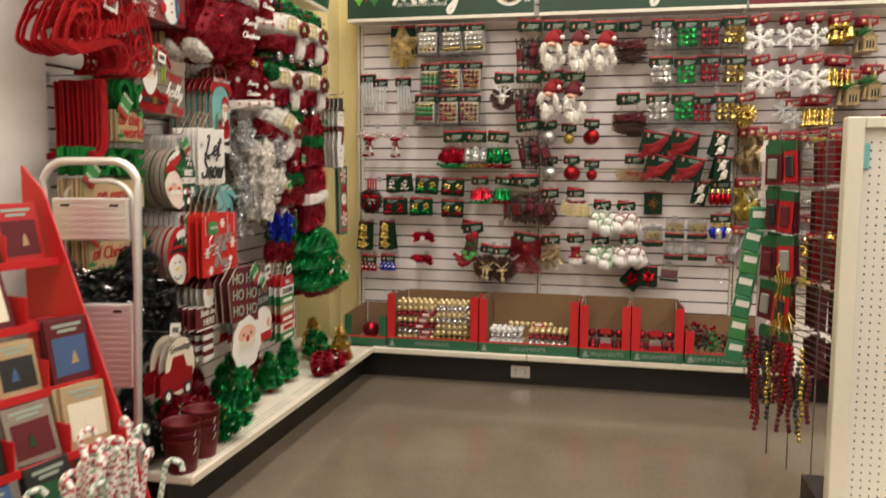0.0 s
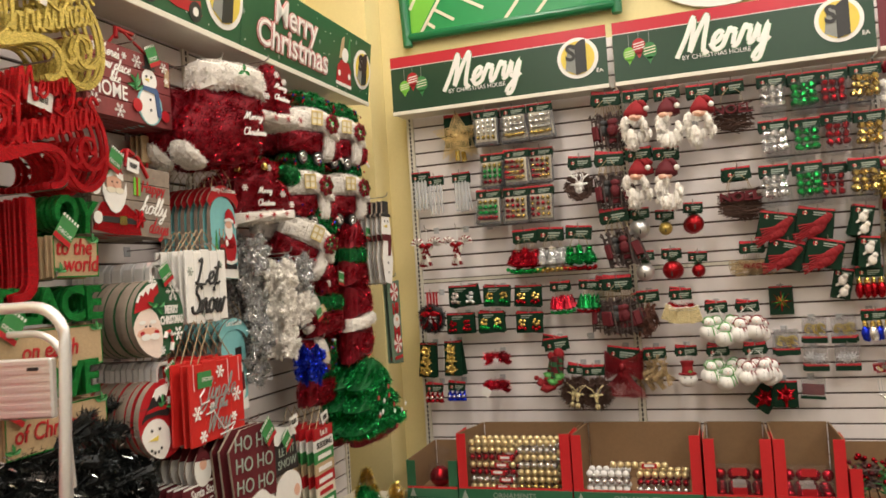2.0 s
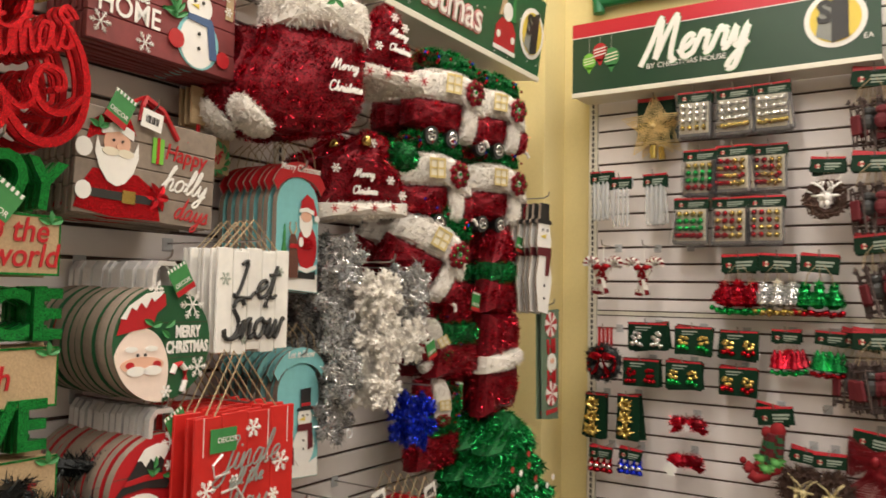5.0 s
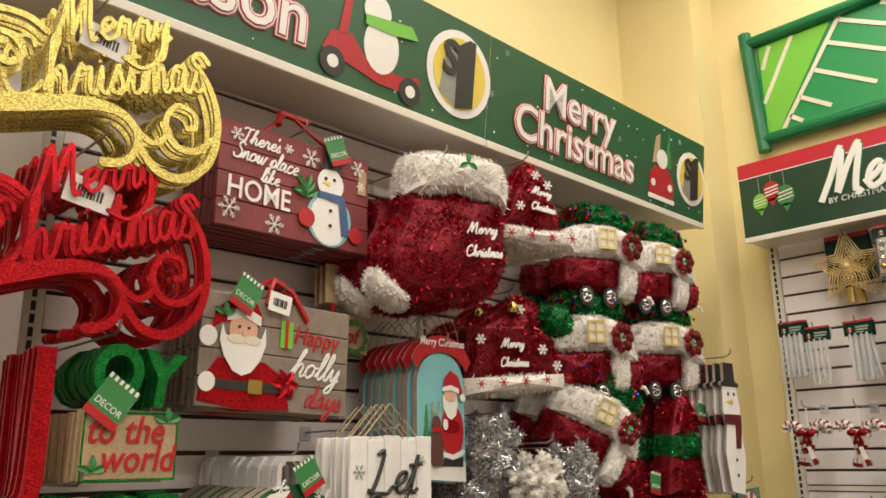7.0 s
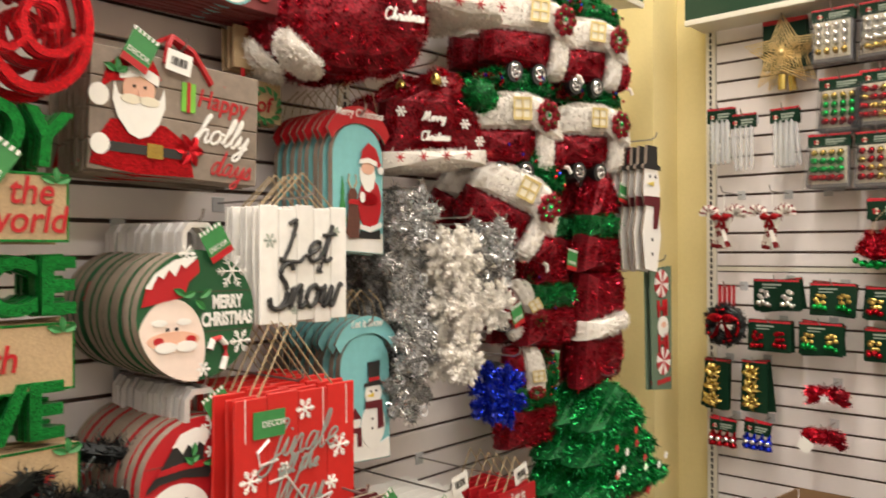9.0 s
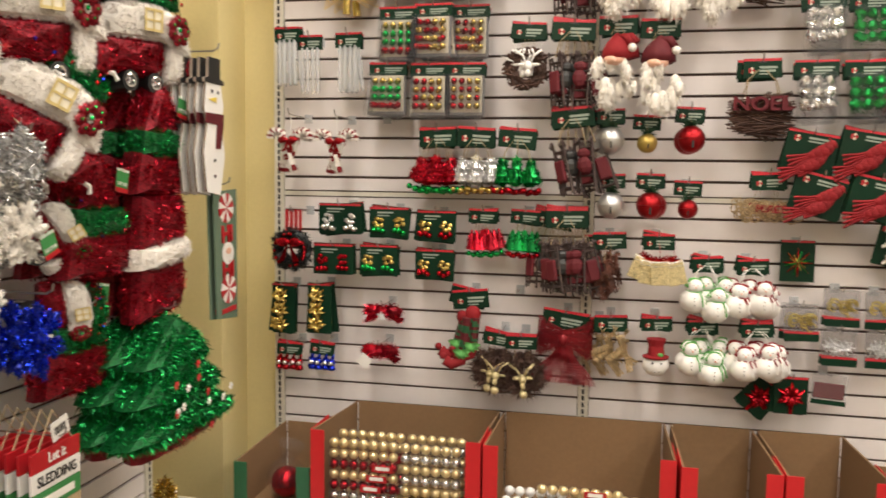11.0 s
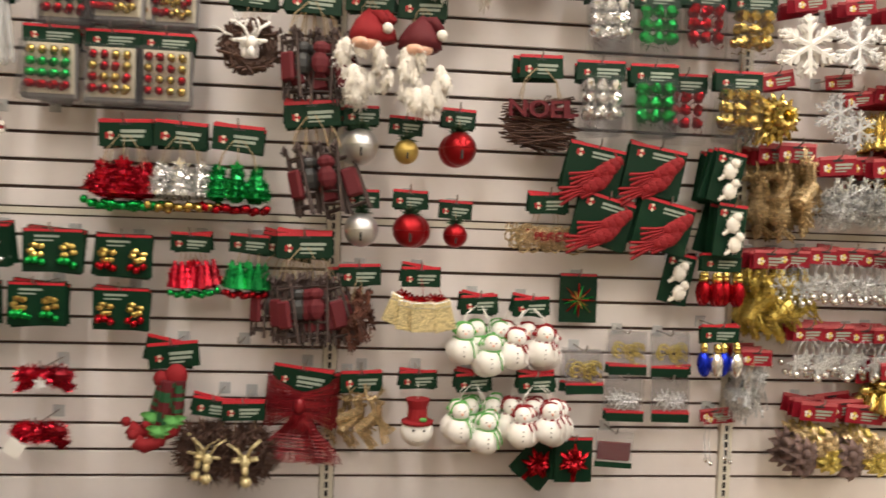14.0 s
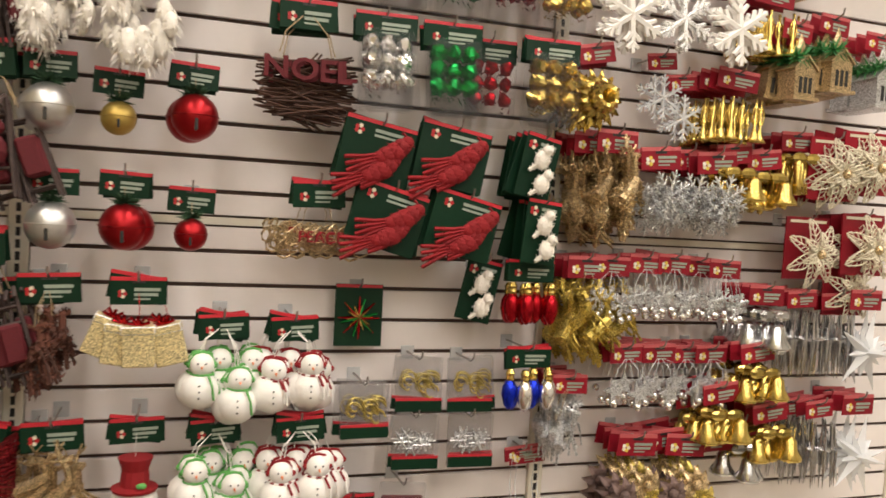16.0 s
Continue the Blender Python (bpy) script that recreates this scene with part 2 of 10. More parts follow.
PAIL = paint("dark red enamelled tin", (0.12, 0.004, 0.008), 0.45, 0.3, scale=60, vary=0.15, bump=0.1)
WINE_THREAD = paint("dark red mesh thread", (0.2, 0.006, 0.012), 0.4, 0.3, scale=120, vary=0.3, bump=0.0, island=0.4)
PALE_GLITTER = glitter("pale gold glitter", (0.66, 0.55, 0.3), 0.4, 0.4)
SIGN_SCARLET = paint("scarlet painted plank", (0.56, 0.018, 0.014), 0.45, scale=45, vary=0.12, bump=0.12, coarse=8, obj=0.05)


def core(name, color):
    return glitter(name, color, 0.36, 0.55, 380.0)


CORES = {T_RED.name: core("wine tinsel core", (0.17, 0.003, 0.01)), T_GREEN.name: core("green tinsel core", (0.004, 0.09, 0.022)), T_WHITE.name: FLEECE,
         T_SILVER.name: core("silver tinsel core", (0.25, 0.25, 0.25)), T_BLUE.name: core("blue tinsel core", (0.003, 0.012, 0.2)), T_GOLD.name: core("gold tinsel core", (0.12, 0.07, 0.012)),
         T_BLACK.name: core("black tinsel core", (0.006, 0.007, 0.007)), FLEECE.name: FLEECE}
ROSE = paint("rose card band", (0.5, 0.1, 0.11), 0.45, scale=90, vary=0.1, bump=0.03)
STRING = paint("jute string", (0.4, 0.3, 0.18), 0.9, scale=300, vary=0.3)


# ---- mesh helpers ----
def finish(name, bm, material, parent=None, label="", smooth=False):
    me = bpy.data.meshes.new(name)
    bm.to_mesh(me)
    bm.free()
    for m in material if isinstance(material, (list, tuple)) else (material,):
        me.materials.append(m)
    if smooth:
        me.polygons.foreach_set("use_smooth", [True] * len(me.polygons))
    ob = new(name, me)
    if parent:
        ob.parent = parent
    if label:
        ob["label"] = label
    return ob


SINGLE = {"bells": "bell", "windows": "window"}


def part(name, bm, material, parent, label="", smooth=False):
    if name not in SINGLE:
        return finish(name, bm, material, parent, label, smooth)
    # each loose piece becomes a part of its own
    bm.verts.index_update()
    seen, ob = set(), None
    for start in bm.verts:
        if start.index in seen:
            continue
        todo, isle = [start], []
        seen.add(start.index)
        while todo:
            v = todo.pop()
            isle.append(v)
            for e in v.link_edges:
                w = e.other_vert(v)
                if w.index not in seen:
                    seen.add(w.index)
                    todo.append(w)
        piece = bmesh.new()
        made = {v: piece.verts.new(v.co) for v in isle}
        for f in {f for v in isle for f in v.link_faces}:
            piece.faces.new([made[v] for v in f.verts]).material_index = f.material_index
        ob = finish(SINGLE[name], piece, material, parent, label, smooth)
    bm.free()
    return ob


def ribbon(bm, points, y, thick=0.005, scale=1.0):
    """A flat cut-out band along (x, z, half width) points, facing -y."""
    fine = []
    for i in range(len(points) - 1):
        a, b, c, d = points[max(0, i - 1)], points[i], points[i + 1], points[min(len(points) - 1, i + 2)]
        for q in range(5):
            t = q / 5
            fine.append([0.5 * (2 * b[j] + (c[j] - a[j]) * t + (2 * a[j] - 5 * b[j] + 4 * c[j] - d[j]) * t * t + (3 * b[j] - a[j] - 3 * c[j] + d[j]) * t ** 3) for j in range(3)])
    fine.append(list(points[-1]))
    rings, n = [], len(fine)
    for i, (x, z, w) in enumerate(fine):
        p, q = fine[max(0, i - 1)], fine[min(n - 1, i + 1)]
        dx, dz = q[0] - p[0], q[1] - p[1]
        l = math.hypot(dx, dz) or 1.0
        nx, nz, f = -dz / l * w * scale, dx / l * w * scale, y - 0.0006 * i / n
        if i in (0, n - 1):
            nx, nz = nx * 0.5, nz * 0.5
        rings.append([bm.verts.new(v) for v in ((x + nx, f, z + nz), (x - nx, f, z - nz), (x - nx, f + thick, z - nz), (x + nx, f + thick, z + nz))])
    for a, b in zip(rings, rings[1:]):
        for k in range(4):
            bm.faces.new((a[k], a[(k + 1) % 4], b[(k + 1) % 4], b[k]))
    bm.faces.new(rings[0][::-1]), bm.faces.new(rings[-1])


def thing(name, label, category, group="", m=None, kind=""):
    ob = tagged(new(name), label, category, group, kind)
    if m is not None:
        ob.matrix_world = m
    return ob


def box(bm, x0, x1, y0, y1, z0, z1, bevel=0.0, mat=0, m=None):
    made = bmesh.ops.create_cube(bm, size=1)
    vs = made["verts"]
    bmesh.ops.transform(bm, matrix=Matrix.Translation(((x0 + x1) / 2, (y0 + y1) / 2, (z0 + z1) / 2))
                        @ Matrix.Diagonal((abs(x1 - x0), abs(y1 - y0), abs(z1 - z0), 1)), verts=vs)
    faces = {f for v in vs for f in v.link_faces}
    if bevel:
        out = bmesh.ops.bevel(bm, geom=list({e for v in vs for e in v.link_edges}), offset=bevel, segments=1, affect="EDGES")
        faces = set(out["faces"]) | {f for f in faces if f.is_valid}
        vs = list({v for f in faces for v in f.verts})
    for f in faces:
        f.material_index = mat
    if m is not None:
        bmesh.ops.transform(bm, matrix=m, verts=vs)
    return vs


def boxes(*rows, bevel=0.0):
    bm = bmesh.new()
    for r in rows:
        box(bm, *r, bevel=bevel)
    return bm


def rod(bm, a, b, r, sides=8, r2=None, mat=0):
    a, b = Vector(a), Vector(b)
    d = b - a
    made = bmesh.ops.create_cone(bm, cap_ends=True, segments=sides, radius1=r, radius2=r if r2 is None else r2, depth=d.length,
                                 matrix=Matrix.Translation((a + b) / 2) @ d.to_track_quat("Z", "Y").to_matrix().to_4x4())
    for f in {f for v in made["verts"] for f in v.link_faces}:
        f.material_index = mat
    return made["verts"]


def tube(bm, points, r, sides=6, mat=0, closed=False):
    """A round bar bent along points."""
    pts = [Vector(p) for p in points]
    n = len(pts)
    rings = []
    for i, p in enumerate(pts):
        before, after = (pts[i - 1], pts[(i + 1) % n]) if closed else (pts[max(0, i - 1)], pts[min(n - 1, i + 1)])
        q = (after - before).to_track_quat("Z", "Y")
        rings.append([bm.verts.new(p + q @ Vector((r * math.cos(a), r * math.sin(a), 0))) for a in
                      (math.tau * k / sides for k in range(sides))])
    for i in range(n if closed else n - 1):
        u, v = rings[i], rings[(i + 1) % n]
        for k in range(sides):
            f = bm.faces.new((u[k], u[(k + 1) % sides], v[(k + 1) % sides], v[k]))
            f.material_index = mat
    if not closed:
        for ring in (rings[0][::-1], rings[-1]):
            bm.faces.new(ring).material_index = mat


def ball(bm, c, r, seg=12, rings=8, squash=(1, 1, 1), mat=0):
    made = bmesh.ops.create_uvsphere(bm, u_segments=seg, v_segments=rings, radius=1,
                                     matrix=Matrix.Translation(c) @ Matrix.Diagonal((r * squash[0], r * squash[1], r * squash[2], 1)))
    for f in {f for v in made["verts"] for f in v.link_faces}:
        f.material_index = mat
    return made["verts"]


def lathe(bm, profile, seg=14, at=(0, 0, 0), mat=0):
    """profile: rows of (radius, z), from the bottom up."""
    rings = [[bm.verts.new((at[0] + max(r, 1e-4) * math.cos(math.tau * k / seg), at[1] + max(r, 1e-4) * math.sin(math.tau * k / seg), at[2] + z))
              for k in range(seg)] for r, z in profile]
    for u, v in zip(rings, rings[1:]):
        for k in range(seg):
            bm.faces.new((u[k], u[(k + 1) % seg], v[(k + 1) % seg], v[k])).material_index = mat
    bm.faces.new(rings[0][::-1]).material_index = mat
    bm.faces.new(rings[-1]).material_index = mat


def slab(bm, outline, y0, y1, mat=0, edge=None):
    """An outline in x and z, thick from y0 (front) to y1 (back)."""
    f = [bm.verts.new((x, y0, z)) for x, z in outline]
    b = [bm.verts.new((x, y1, z)) for x, z in outline]
    faces = [bm.faces.new(f), bm.faces.new(b[::-1])]
    n = len(f)
    for i in range(n):
        faces.append(bm.faces.new((f[i], b[i], b[(i + 1) % n], f[(i + 1) % n])))
    for i, face in enumerate(faces):
        face.material_index = mat if edge is None or i == 0 else edge


def disc(cx, cz, r, n=28, rz=None):
    return [(cx + r * math.cos(-math.tau * k / n), cz + (rz or r) * math.sin(-math.tau * k / n)) for k in range(n)]


def star_outline(cx, cz, r, inner, n=5, turn=90):
    pts = []
    for k in range(2 * n):
        a = radians(turn) - math.pi * k / n
        q = r if k % 2 == 0 else r * inner
        pts.append((cx + q * math.cos(a), cz + q * math.sin(a)))
    return pts


def lettering(text, size, thick=0.0015, shear=0.0, offset=0.0, bold=1.0, align="CENTER"):
    """Flat raised letters, reading along x and upright in z, facing -y, centred on the origin."""
    cu = bpy.data.curves.new("letters", "FONT")
    cu.body, cu.size, cu.extrude, cu.shear, cu.offset = text, size, thick, shear, offset
    cu.align_x, cu.align_y, cu.resolution_u = align, "CENTER", 3
    tmp = bpy.data.objects.new("letters", cu)
    scene.collection.objects.link(tmp)
    bpy.context.view_layer.update()
    me = bpy.data.meshes.new_from_object(tmp.evaluated_get(bpy.context.evaluated_depsgraph_get()))
    bpy.data.objects.remove(tmp)
    bpy.data.curves.remove(cu)
    bm = bmesh.new()
    bm.from_mesh(me)
    bpy.data.meshes.remove(me)
    bmesh.ops.transform(bm, matrix=pose(0, 0, 0, 90, 0, 0) @ Matrix.Diagonal((bold, 1, 1, 1)), verts=bm.verts)
    return bm


def write(text, size, x, y, z, material, parent, name="lettering", thick=0.0012, shear=0.0, offset=0.0, tilt=0.0, bold=1.0):
    bm = lettering(text, size, thick, shear, offset, bold)
    bmesh.ops.transform(bm, matrix=pose(x, y, z, 0, -tilt, 0), verts=bm.verts)
    return part(name, bm, material, parent)


STROKES = {
    "M": "0,0 1.5,5 2.5,10 3,9 3.2,4 3.2,1 4.5,6 6,10 6.5,9 6.5,3 7,0 8,.5", "e": "0,1.5 2,2.5 3,4 2.2,5 1,4 .8,1.8 1.8,.2 3.6,1",
    "r": "0,.8 1,4.5 1.4,5.2 1.8,4.4 2.8,4.6 2.6,2 3,.2 4,1", "y": "0,1 .8,4.8 1,1.5 2,.4 3.2,4.8 3,0 2.2,-4 .8,-4.2 1,-2.5 4,1",
    "C": "5,8 4.5,9.6 3,10 1,8 .3,4.5 1,1.2 3,0 5,1.2 6,2.4", "h": "0,.8 1.4,6 2.2,10 1.4,9.5 1,5 .9,0 1.5,3.6 2.6,4.8 3.2,3.5 3.1,.8 3.8,.1 4.6,1",
    "i": "0,.8 .8,4.8 .7,1 1.4,.1 2.2,1", "s": "0,.8 1.4,5 1.6,3.8 2.2,1.6 1.4,.1 .3,.6 1.5,.1 2.8,1",
    "t": "0,.8 1,5 1.5,9 1.2,4 1.2,.8 2,.1 2.8,1", "m": "0,.8 .6,4.8 .6,0 1.4,4.2 2.1,4.8 2.3,0 3.1,4.2 3.9,4.8 4.1,.8 4.8,.1 5.4,1",
    "a": "2.6,4.4 1.2,5 .2,2.6 .8,.3 2,1.4 2.8,4.8 2.7,1 3.4,.1 4.2,1", "L": ".5,9 1.8,10 2,8 1.4,3 .6,.4 0,1 1,.4 3,.2 4.6,.2 5.4,1.4",
    "S": "4.6,8.5 3.6,10 2,9.4 1.8,7.4 3.6,5 4,2 2.4,0 .6,.8 .2,2.4 1,.4 3,.1 4.6,1", "n": "0,.8 .6,4.8 .6,0 1.6,4.2 2.6,4.8 2.8,.8 3.5,.1 4.2,1",
    "o": "1.8,5 .5,4 .3,1.5 1.5,.1 2.8,1.4 2.8,3.8 1.8,5 3,4 4,4.2", "w": "0,.8 .7,4.8 .6,1.2 1.5,.2 2.5,4.6 2.4,1.2 3.4,.2 4.4,4.8 5,4.4",
    "E": "4.6,8.8 3.4,10 1.4,9.4 1.2,7 2.6,5.4 1,4.6 .3,2.4 1.4,.2 3.4,.2 5,1.6", "l": "0,.8 1.6,6 1.8,10 1,9.4 .8,2 1.6,.1 2.4,1",
    "g": "2.6,4.4 1.2,5 .2,2.6 .8,.4 2,1.4 2.8,4.8 2.6,-2 1.4,-4.2 .2,-3.2 3.4,1", "J": "1,8.4 2.6,10 4.4,9.4 3.6,6 3,-2 1.4,-4.2 0,-2.6 4.6,1",
    "W": "0,9 .8,10 1.2,6 1.4,0 3.4,8 3.6,0 5.6,9.8 6.2,9", "d": "2.6,4.4 1.2,5 .2,2.6 .8,.3 2,1.4 3.2,10 2.9,1 3.6,.1 4.4,1", "c": "2.6,4 1.6,5 .4,3 .7,.6 1.8,.1 3.2,1",
    "p": "0,.8 .8,4.8 .6,-4 .8,3.6 2.2,5 3,2.6 2,.2 .9,.8 3.4,.8", "k": "0,.8 1.4,7 1.8,10 1,9 .8,0 1,3 2.8,4.8 1.4,2.6 2.6,.2 3.8,1",
    "T": "0,8.6 1.4,10 3.4,9.4 5.4,10 3.6,9.2 3,4 2.6,.6 1.6,.2 1,1.4", "'": "0,8 .4,10", "H": ".4,9 1.4,10 1.2,5 .8,0 1.2,5 4,5.4 4.6,10 4.2,5 4,.6 5,.2",
}


def script_strokes(text, height, slant=0.25):
    """Cursive strokes for a word, centred: lists of (x, z)."""
    unit, x, out = height / 10.0, 0.0, []
    for ch in text:
        if ch == " ":
            x += 2.5
            continue
        pts = [tuple(float(v) for v in p.split(",")) for p in STROKES[ch].split()]
        smooth = []
        for i in range(len(pts) - 1):
            a, b, c, d = pts[max(0, i - 1)], pts[i], pts[i + 1], pts[min(len(pts) - 1, i + 2)]
            for q in range(4):
                t = q / 4
                smooth.append(tuple(0.5 * (2 * b[j] + (c[j] - a[j]) * t + (2 * a[j] - 5 * b[j] + 4 * c[j] - d[j]) * t * t + (3 * b[j] - a[j] - 3 * c[j] + d[j]) * t ** 3) for j in (0, 1)))
        smooth.append(pts[-1])
        out.append([((x + px + slant * pz) * unit, pz * unit) for px, pz in smooth])
        if ch == "i":
            out.append([((x + 1 + slant * 7) * unit, 6.6 * unit), ((x + 1.3 + slant * 7) * unit, 7.2 * unit)])
        if ch == "t":
            out.append([((x - 0.2 + slant * 6.4) * unit, 6.4 * unit), ((x + 2.6 + slant * 6.8) * unit, 6.8 * unit)])
        x += max(p[0] for p in pts) - (0.1 if ch not in "MCLSEJWTH" else -0.2)
    mid = (min(p[0] for s in out for p in s) + max(p[0] for s in out for p in s)) / 2
    return [[(px - mid, pz - height * 0.45) for px, pz in s] for s in out]


def script(text, height, r, x, y, z, material, parent, name="lettering", thin=0.3, tilt=0.0, slant=0.25, stretch=1.0, sides=6):
    """A word in rounded cursive strokes, facing -y."""
    bm = bmesh.new()
    for s in script_strokes(text, height, slant):
        tube(bm, [(px * stretch, 0, pz) for px, pz in s], r, sides)
    bmesh.ops.transform(bm, matrix=pose(x, y, z, 0, -tilt, 0) @ Matrix.Diagonal((1, thin, 1, 1)), verts=bm.verts)
    return part(name, bm, material, parent)


def strands(bm, places, length, width, rng, mat=0, droop=0.0, spread=1.0):
    """Tinsel: a thin curled sliver at each (point, normal)."""
    for p, nrm in places:
        d = Vector(nrm) + Vector((rng.uniform(-1, 1), rng.uniform(-1, 1), rng.uniform(-1, 1))) * 0.75 * spread
        d.normalize()
        d.z -= droop
        s = d.cross(Vector((rng.uniform(-1, 1), rng.uniform(-1, 1), rng.uniform(-1, 1))))
        if s.length < 1e-3:
            continue
        s = s.normalized() * width * 0.5
        l = length * rng.uniform(0.5, 1.1)
        p = Vector(p)
        mid = p + d * l * 0.5 + s * rng.uniform(-1, 1)
        tip = p + d * l + Vector((0, 0, -droop * l * 0.3))
        a, b, c, e, g = (bm.verts.new(v) for v in (p - s, p + s, mid + s, mid - s, tip))
        for fv in ((a, b, c, e), (e, c, g)):
            bm.faces.new(fv).material_index = mat


def on_mesh(bm, count, rng):
    """Random places with normals on a bmesh."""
    bm.faces.ensure_lookup_table()
    areas = np.cumsum([f.calc_area() for f in bm.faces])
    out = []
    for _ in range(count):
        f = bm.faces[int(np.searchsorted(areas, rng.random() * areas[-1]))]
        w = [rng.random() ** 1.2 + 1e-3 for _ in f.verts]
        t = sum(w)
        out.append((sum((v.co * (k / t) for v, k in zip(f.verts, w)), Vector()), f.normal.copy()))
    return out


def furry(bm, count, length, width, rng, mat=0, droop=0.0, spread=1.6):
    bm.normal_update()
    strands(bm, on_mesh(bm, count, rng), length, width, rng, mat, droop, spread)


# ---- structure ----
WALL_Y, LEFT_X = 5.30, -1.86          # front faces of the two slatwalls
GROOVES = [0.233 + 0.0762 * k for k in range(14)] + [1.357 + 0.0762 * k for k in range(16)]


def plain(name, rows, material, label):
    return tagged(finish(name, boxes(*rows), material), label, kind="structure")


plain("floor", [(-4.2, 6.0, -4.2, 5.6, -0.1, 0)], FLOOR, "polished grey-brown concrete floor")
plain("wall_north", [(-2.35, 6.0, 5.36, 5.56, 0, 3.9)], YELLOW, "pale yellow painted wall behind the fixtures")
plain("wall_west", [(-2.33, -2.13, -4.2, 5.36, 0, 3.9)], YELLOW, "pale yellow painted side wall")
plain("wall_corner_column", [(-2.13, -1.75, 5.14, 5.36, 0, 3.9)], YELLOW, "yellow boxed column in the corner")
plain("wall_west_pier", [(-2.13, -1.8, 2.1, 2.515, 0, 3.9)], WHITE_WALL, "white painted pier beside the slatwall")
plain("wall_east", [(6.0, 6.2, -4.2, 5.56, 0, 3.9)], WHITE_WALL, "plain painted wall")
plain("wall_south", [(-4.2, 6.0, -4.4, -4.2, 0, 3.9)], WHITE_WALL, "plain painted wall")
plain("ceiling", [(-4.4, 6.2, -4.4, 5.6, 3.9, 4.0)], CEIL, "white ceiling")

for lx in (-1.0, 0.9, 2.8):
    for ly in (-1.6, 1.4, 4.0):
        fix = thing("ceiling_light", "white fluorescent trough on the ceiling", "ceiling light", "ceiling lights", pose(lx, ly, 3.9))
        part("housing", boxes((-0.17, 0.17, -1.2, 1.2, -0.05, -0.0)), STEEL_WHITE, fix)


def slat_section(name, label, width, m, seam=True):
    """One bay: backing coloured as the shade in the slots, boards between slots, slotted uprights, seam strip."""
    bay = thing(name, label, "slatwall", "slatwall bays", m, "structure")
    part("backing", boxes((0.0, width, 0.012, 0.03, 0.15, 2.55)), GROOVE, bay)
    levels = [0.16] + GROOVES + [2.56]
    shared = {}
    for a, b in zip(levels, levels[1:]):
        if a > 1.2 and b < 1.4:
            spans = [(a, 1.283), (1.3, b)]
        else:
            spans = [(a, b)]
        for z0, z1 in spans:
            h = round(z1 - z0 - 0.0095, 4)
            if h not in shared:
                bm = boxes((0.022, width - 0.022, 0, 0.012, 0, h), bevel=0.0015)
                ob = part("slat", bm, SLAT, bay)
                shared[h] = ob.data
            else:
                ob = new("slat", shared[h])
                ob.parent = bay
            ob.location = (0, 0, z0 + 0.00475)
    part("seam_strip", boxes((0.022, width - 0.022, -0.003, 0.008, 1.283, 1.3)), STEEL_WHITE, bay)
    return bay


def upright(m):
    """Slotted standard: a strip with a column of black slots."""
    up = thing("slotted_upright", "cream steel upright with a column of slots", "upright", "slatwall uprights", m, "structure")
    part("strip", boxes((-0.02, 0.02, -0.006, 0.03, 0.16, 2.56), bevel=0.002), STEEL_WHITE, up)
    bm = bmesh.new()
    z = 0.2
    while z < 2.52:
        box(bm, -0.0045, 0.0045, -0.0072, -0.004, z, z + 0.018)
        z += 0.0254
    part("slots", bm, BLACK, up)


for i in range(4):
    slat_section("slatwall_bay", "white slatwall bay with dark horizontal slots", 1.22, pose(-1.575 + 1.22 * i, WALL_Y, 0))
for i in range(5):
    upright(pose(-1.575 + 1.22 * i, WALL_Y, 0))
for y0, w in ((2.55, 1.02), (3.57, 1.22)):
    slat_section("slatwall_bay", "white slatwall bay with dark horizontal slots", w, pose(LEFT_X, y0, 0, 0, 0, 90))
for y0 in (2.55, 3.57, 4.79):
    upright(pose(LEFT_X, y0, 0, 0, 0, 90))


def deck(length, depth, m, joints):
    """Base deck: shelf with a turned-down lip, perforations, black kick."""
    d = thing("base_deck", "cream steel base deck with a black kick plate", "shelf", "base decks", m)
    xs = [0.0, *joints, length]
    for a, b in zip(xs, xs[1:]):
        part("shelf", boxes((a + 0.002, b - 0.002, -depth, 0, 0.165, 0.2), bevel=0.005), DECK, d)
        bm = bmesh.new()
        n = int((b - a - 0.06) / 0.0254)
        for row in range(3):
            for k in range(n):
                x = a + 0.03 + 0.0254 * k
                box(bm, x, x + 0.012, -depth + 0.03 + 0.02 * row, -depth + 0.036 + 0.02 * row, 0.1985, 0.2008)
        part("perforations", bm, GREY_INK, d)
    part("kick_plate", boxes((0, length, -depth + 0.1, -depth + 0.115, 0.0, 0.164)), BLACK, d)
    part("lip_clip", boxes((length - 0.03, length - 0.012, -depth - 0.006, -depth + 0.001, 0.172, 0.19)), CHROME, d)
    return d


deck(4.88, 0.61, pose(-1.575, WALL_Y, 0), (1.22, 2.44, 3.66))
deck(2.3, 0.56, pose(LEFT_X, 2.55, 0, 0, 0, 90), (1.02,))
outlet = thing("wall_outlet", "steel double outlet plate on the black kick plate", "outlet", m=pose(-0.4, WALL_Y - 0.511, 0.075))
part("plate", boxes((-0.058, 0.058, -0.006, 0, -0.036, 0.036), bevel=0.002), CHROME, outlet)
for sx in (-0.028, 0.028):
    part("socket", boxes((sx - 0.014, sx + 0.014, -0.0085, -0.005, -0.024, 0.024), bevel=0.002), WHITE, outlet)
    part("socket_slots", boxes((sx - 0.006, sx - 0.003, -0.0095, -0.008, -0.014, -0.004), (sx + 0.003, sx + 0.006, -0.0095, -0.008, -0.014, -0.004),
                               (sx - 0.006, sx - 0.003, -0.0095, -0.008, 0.006, 0.016), (sx + 0.003, sx + 0.006, -0.0095, -0.008, 0.006, 0.016)), DARK, outlet)


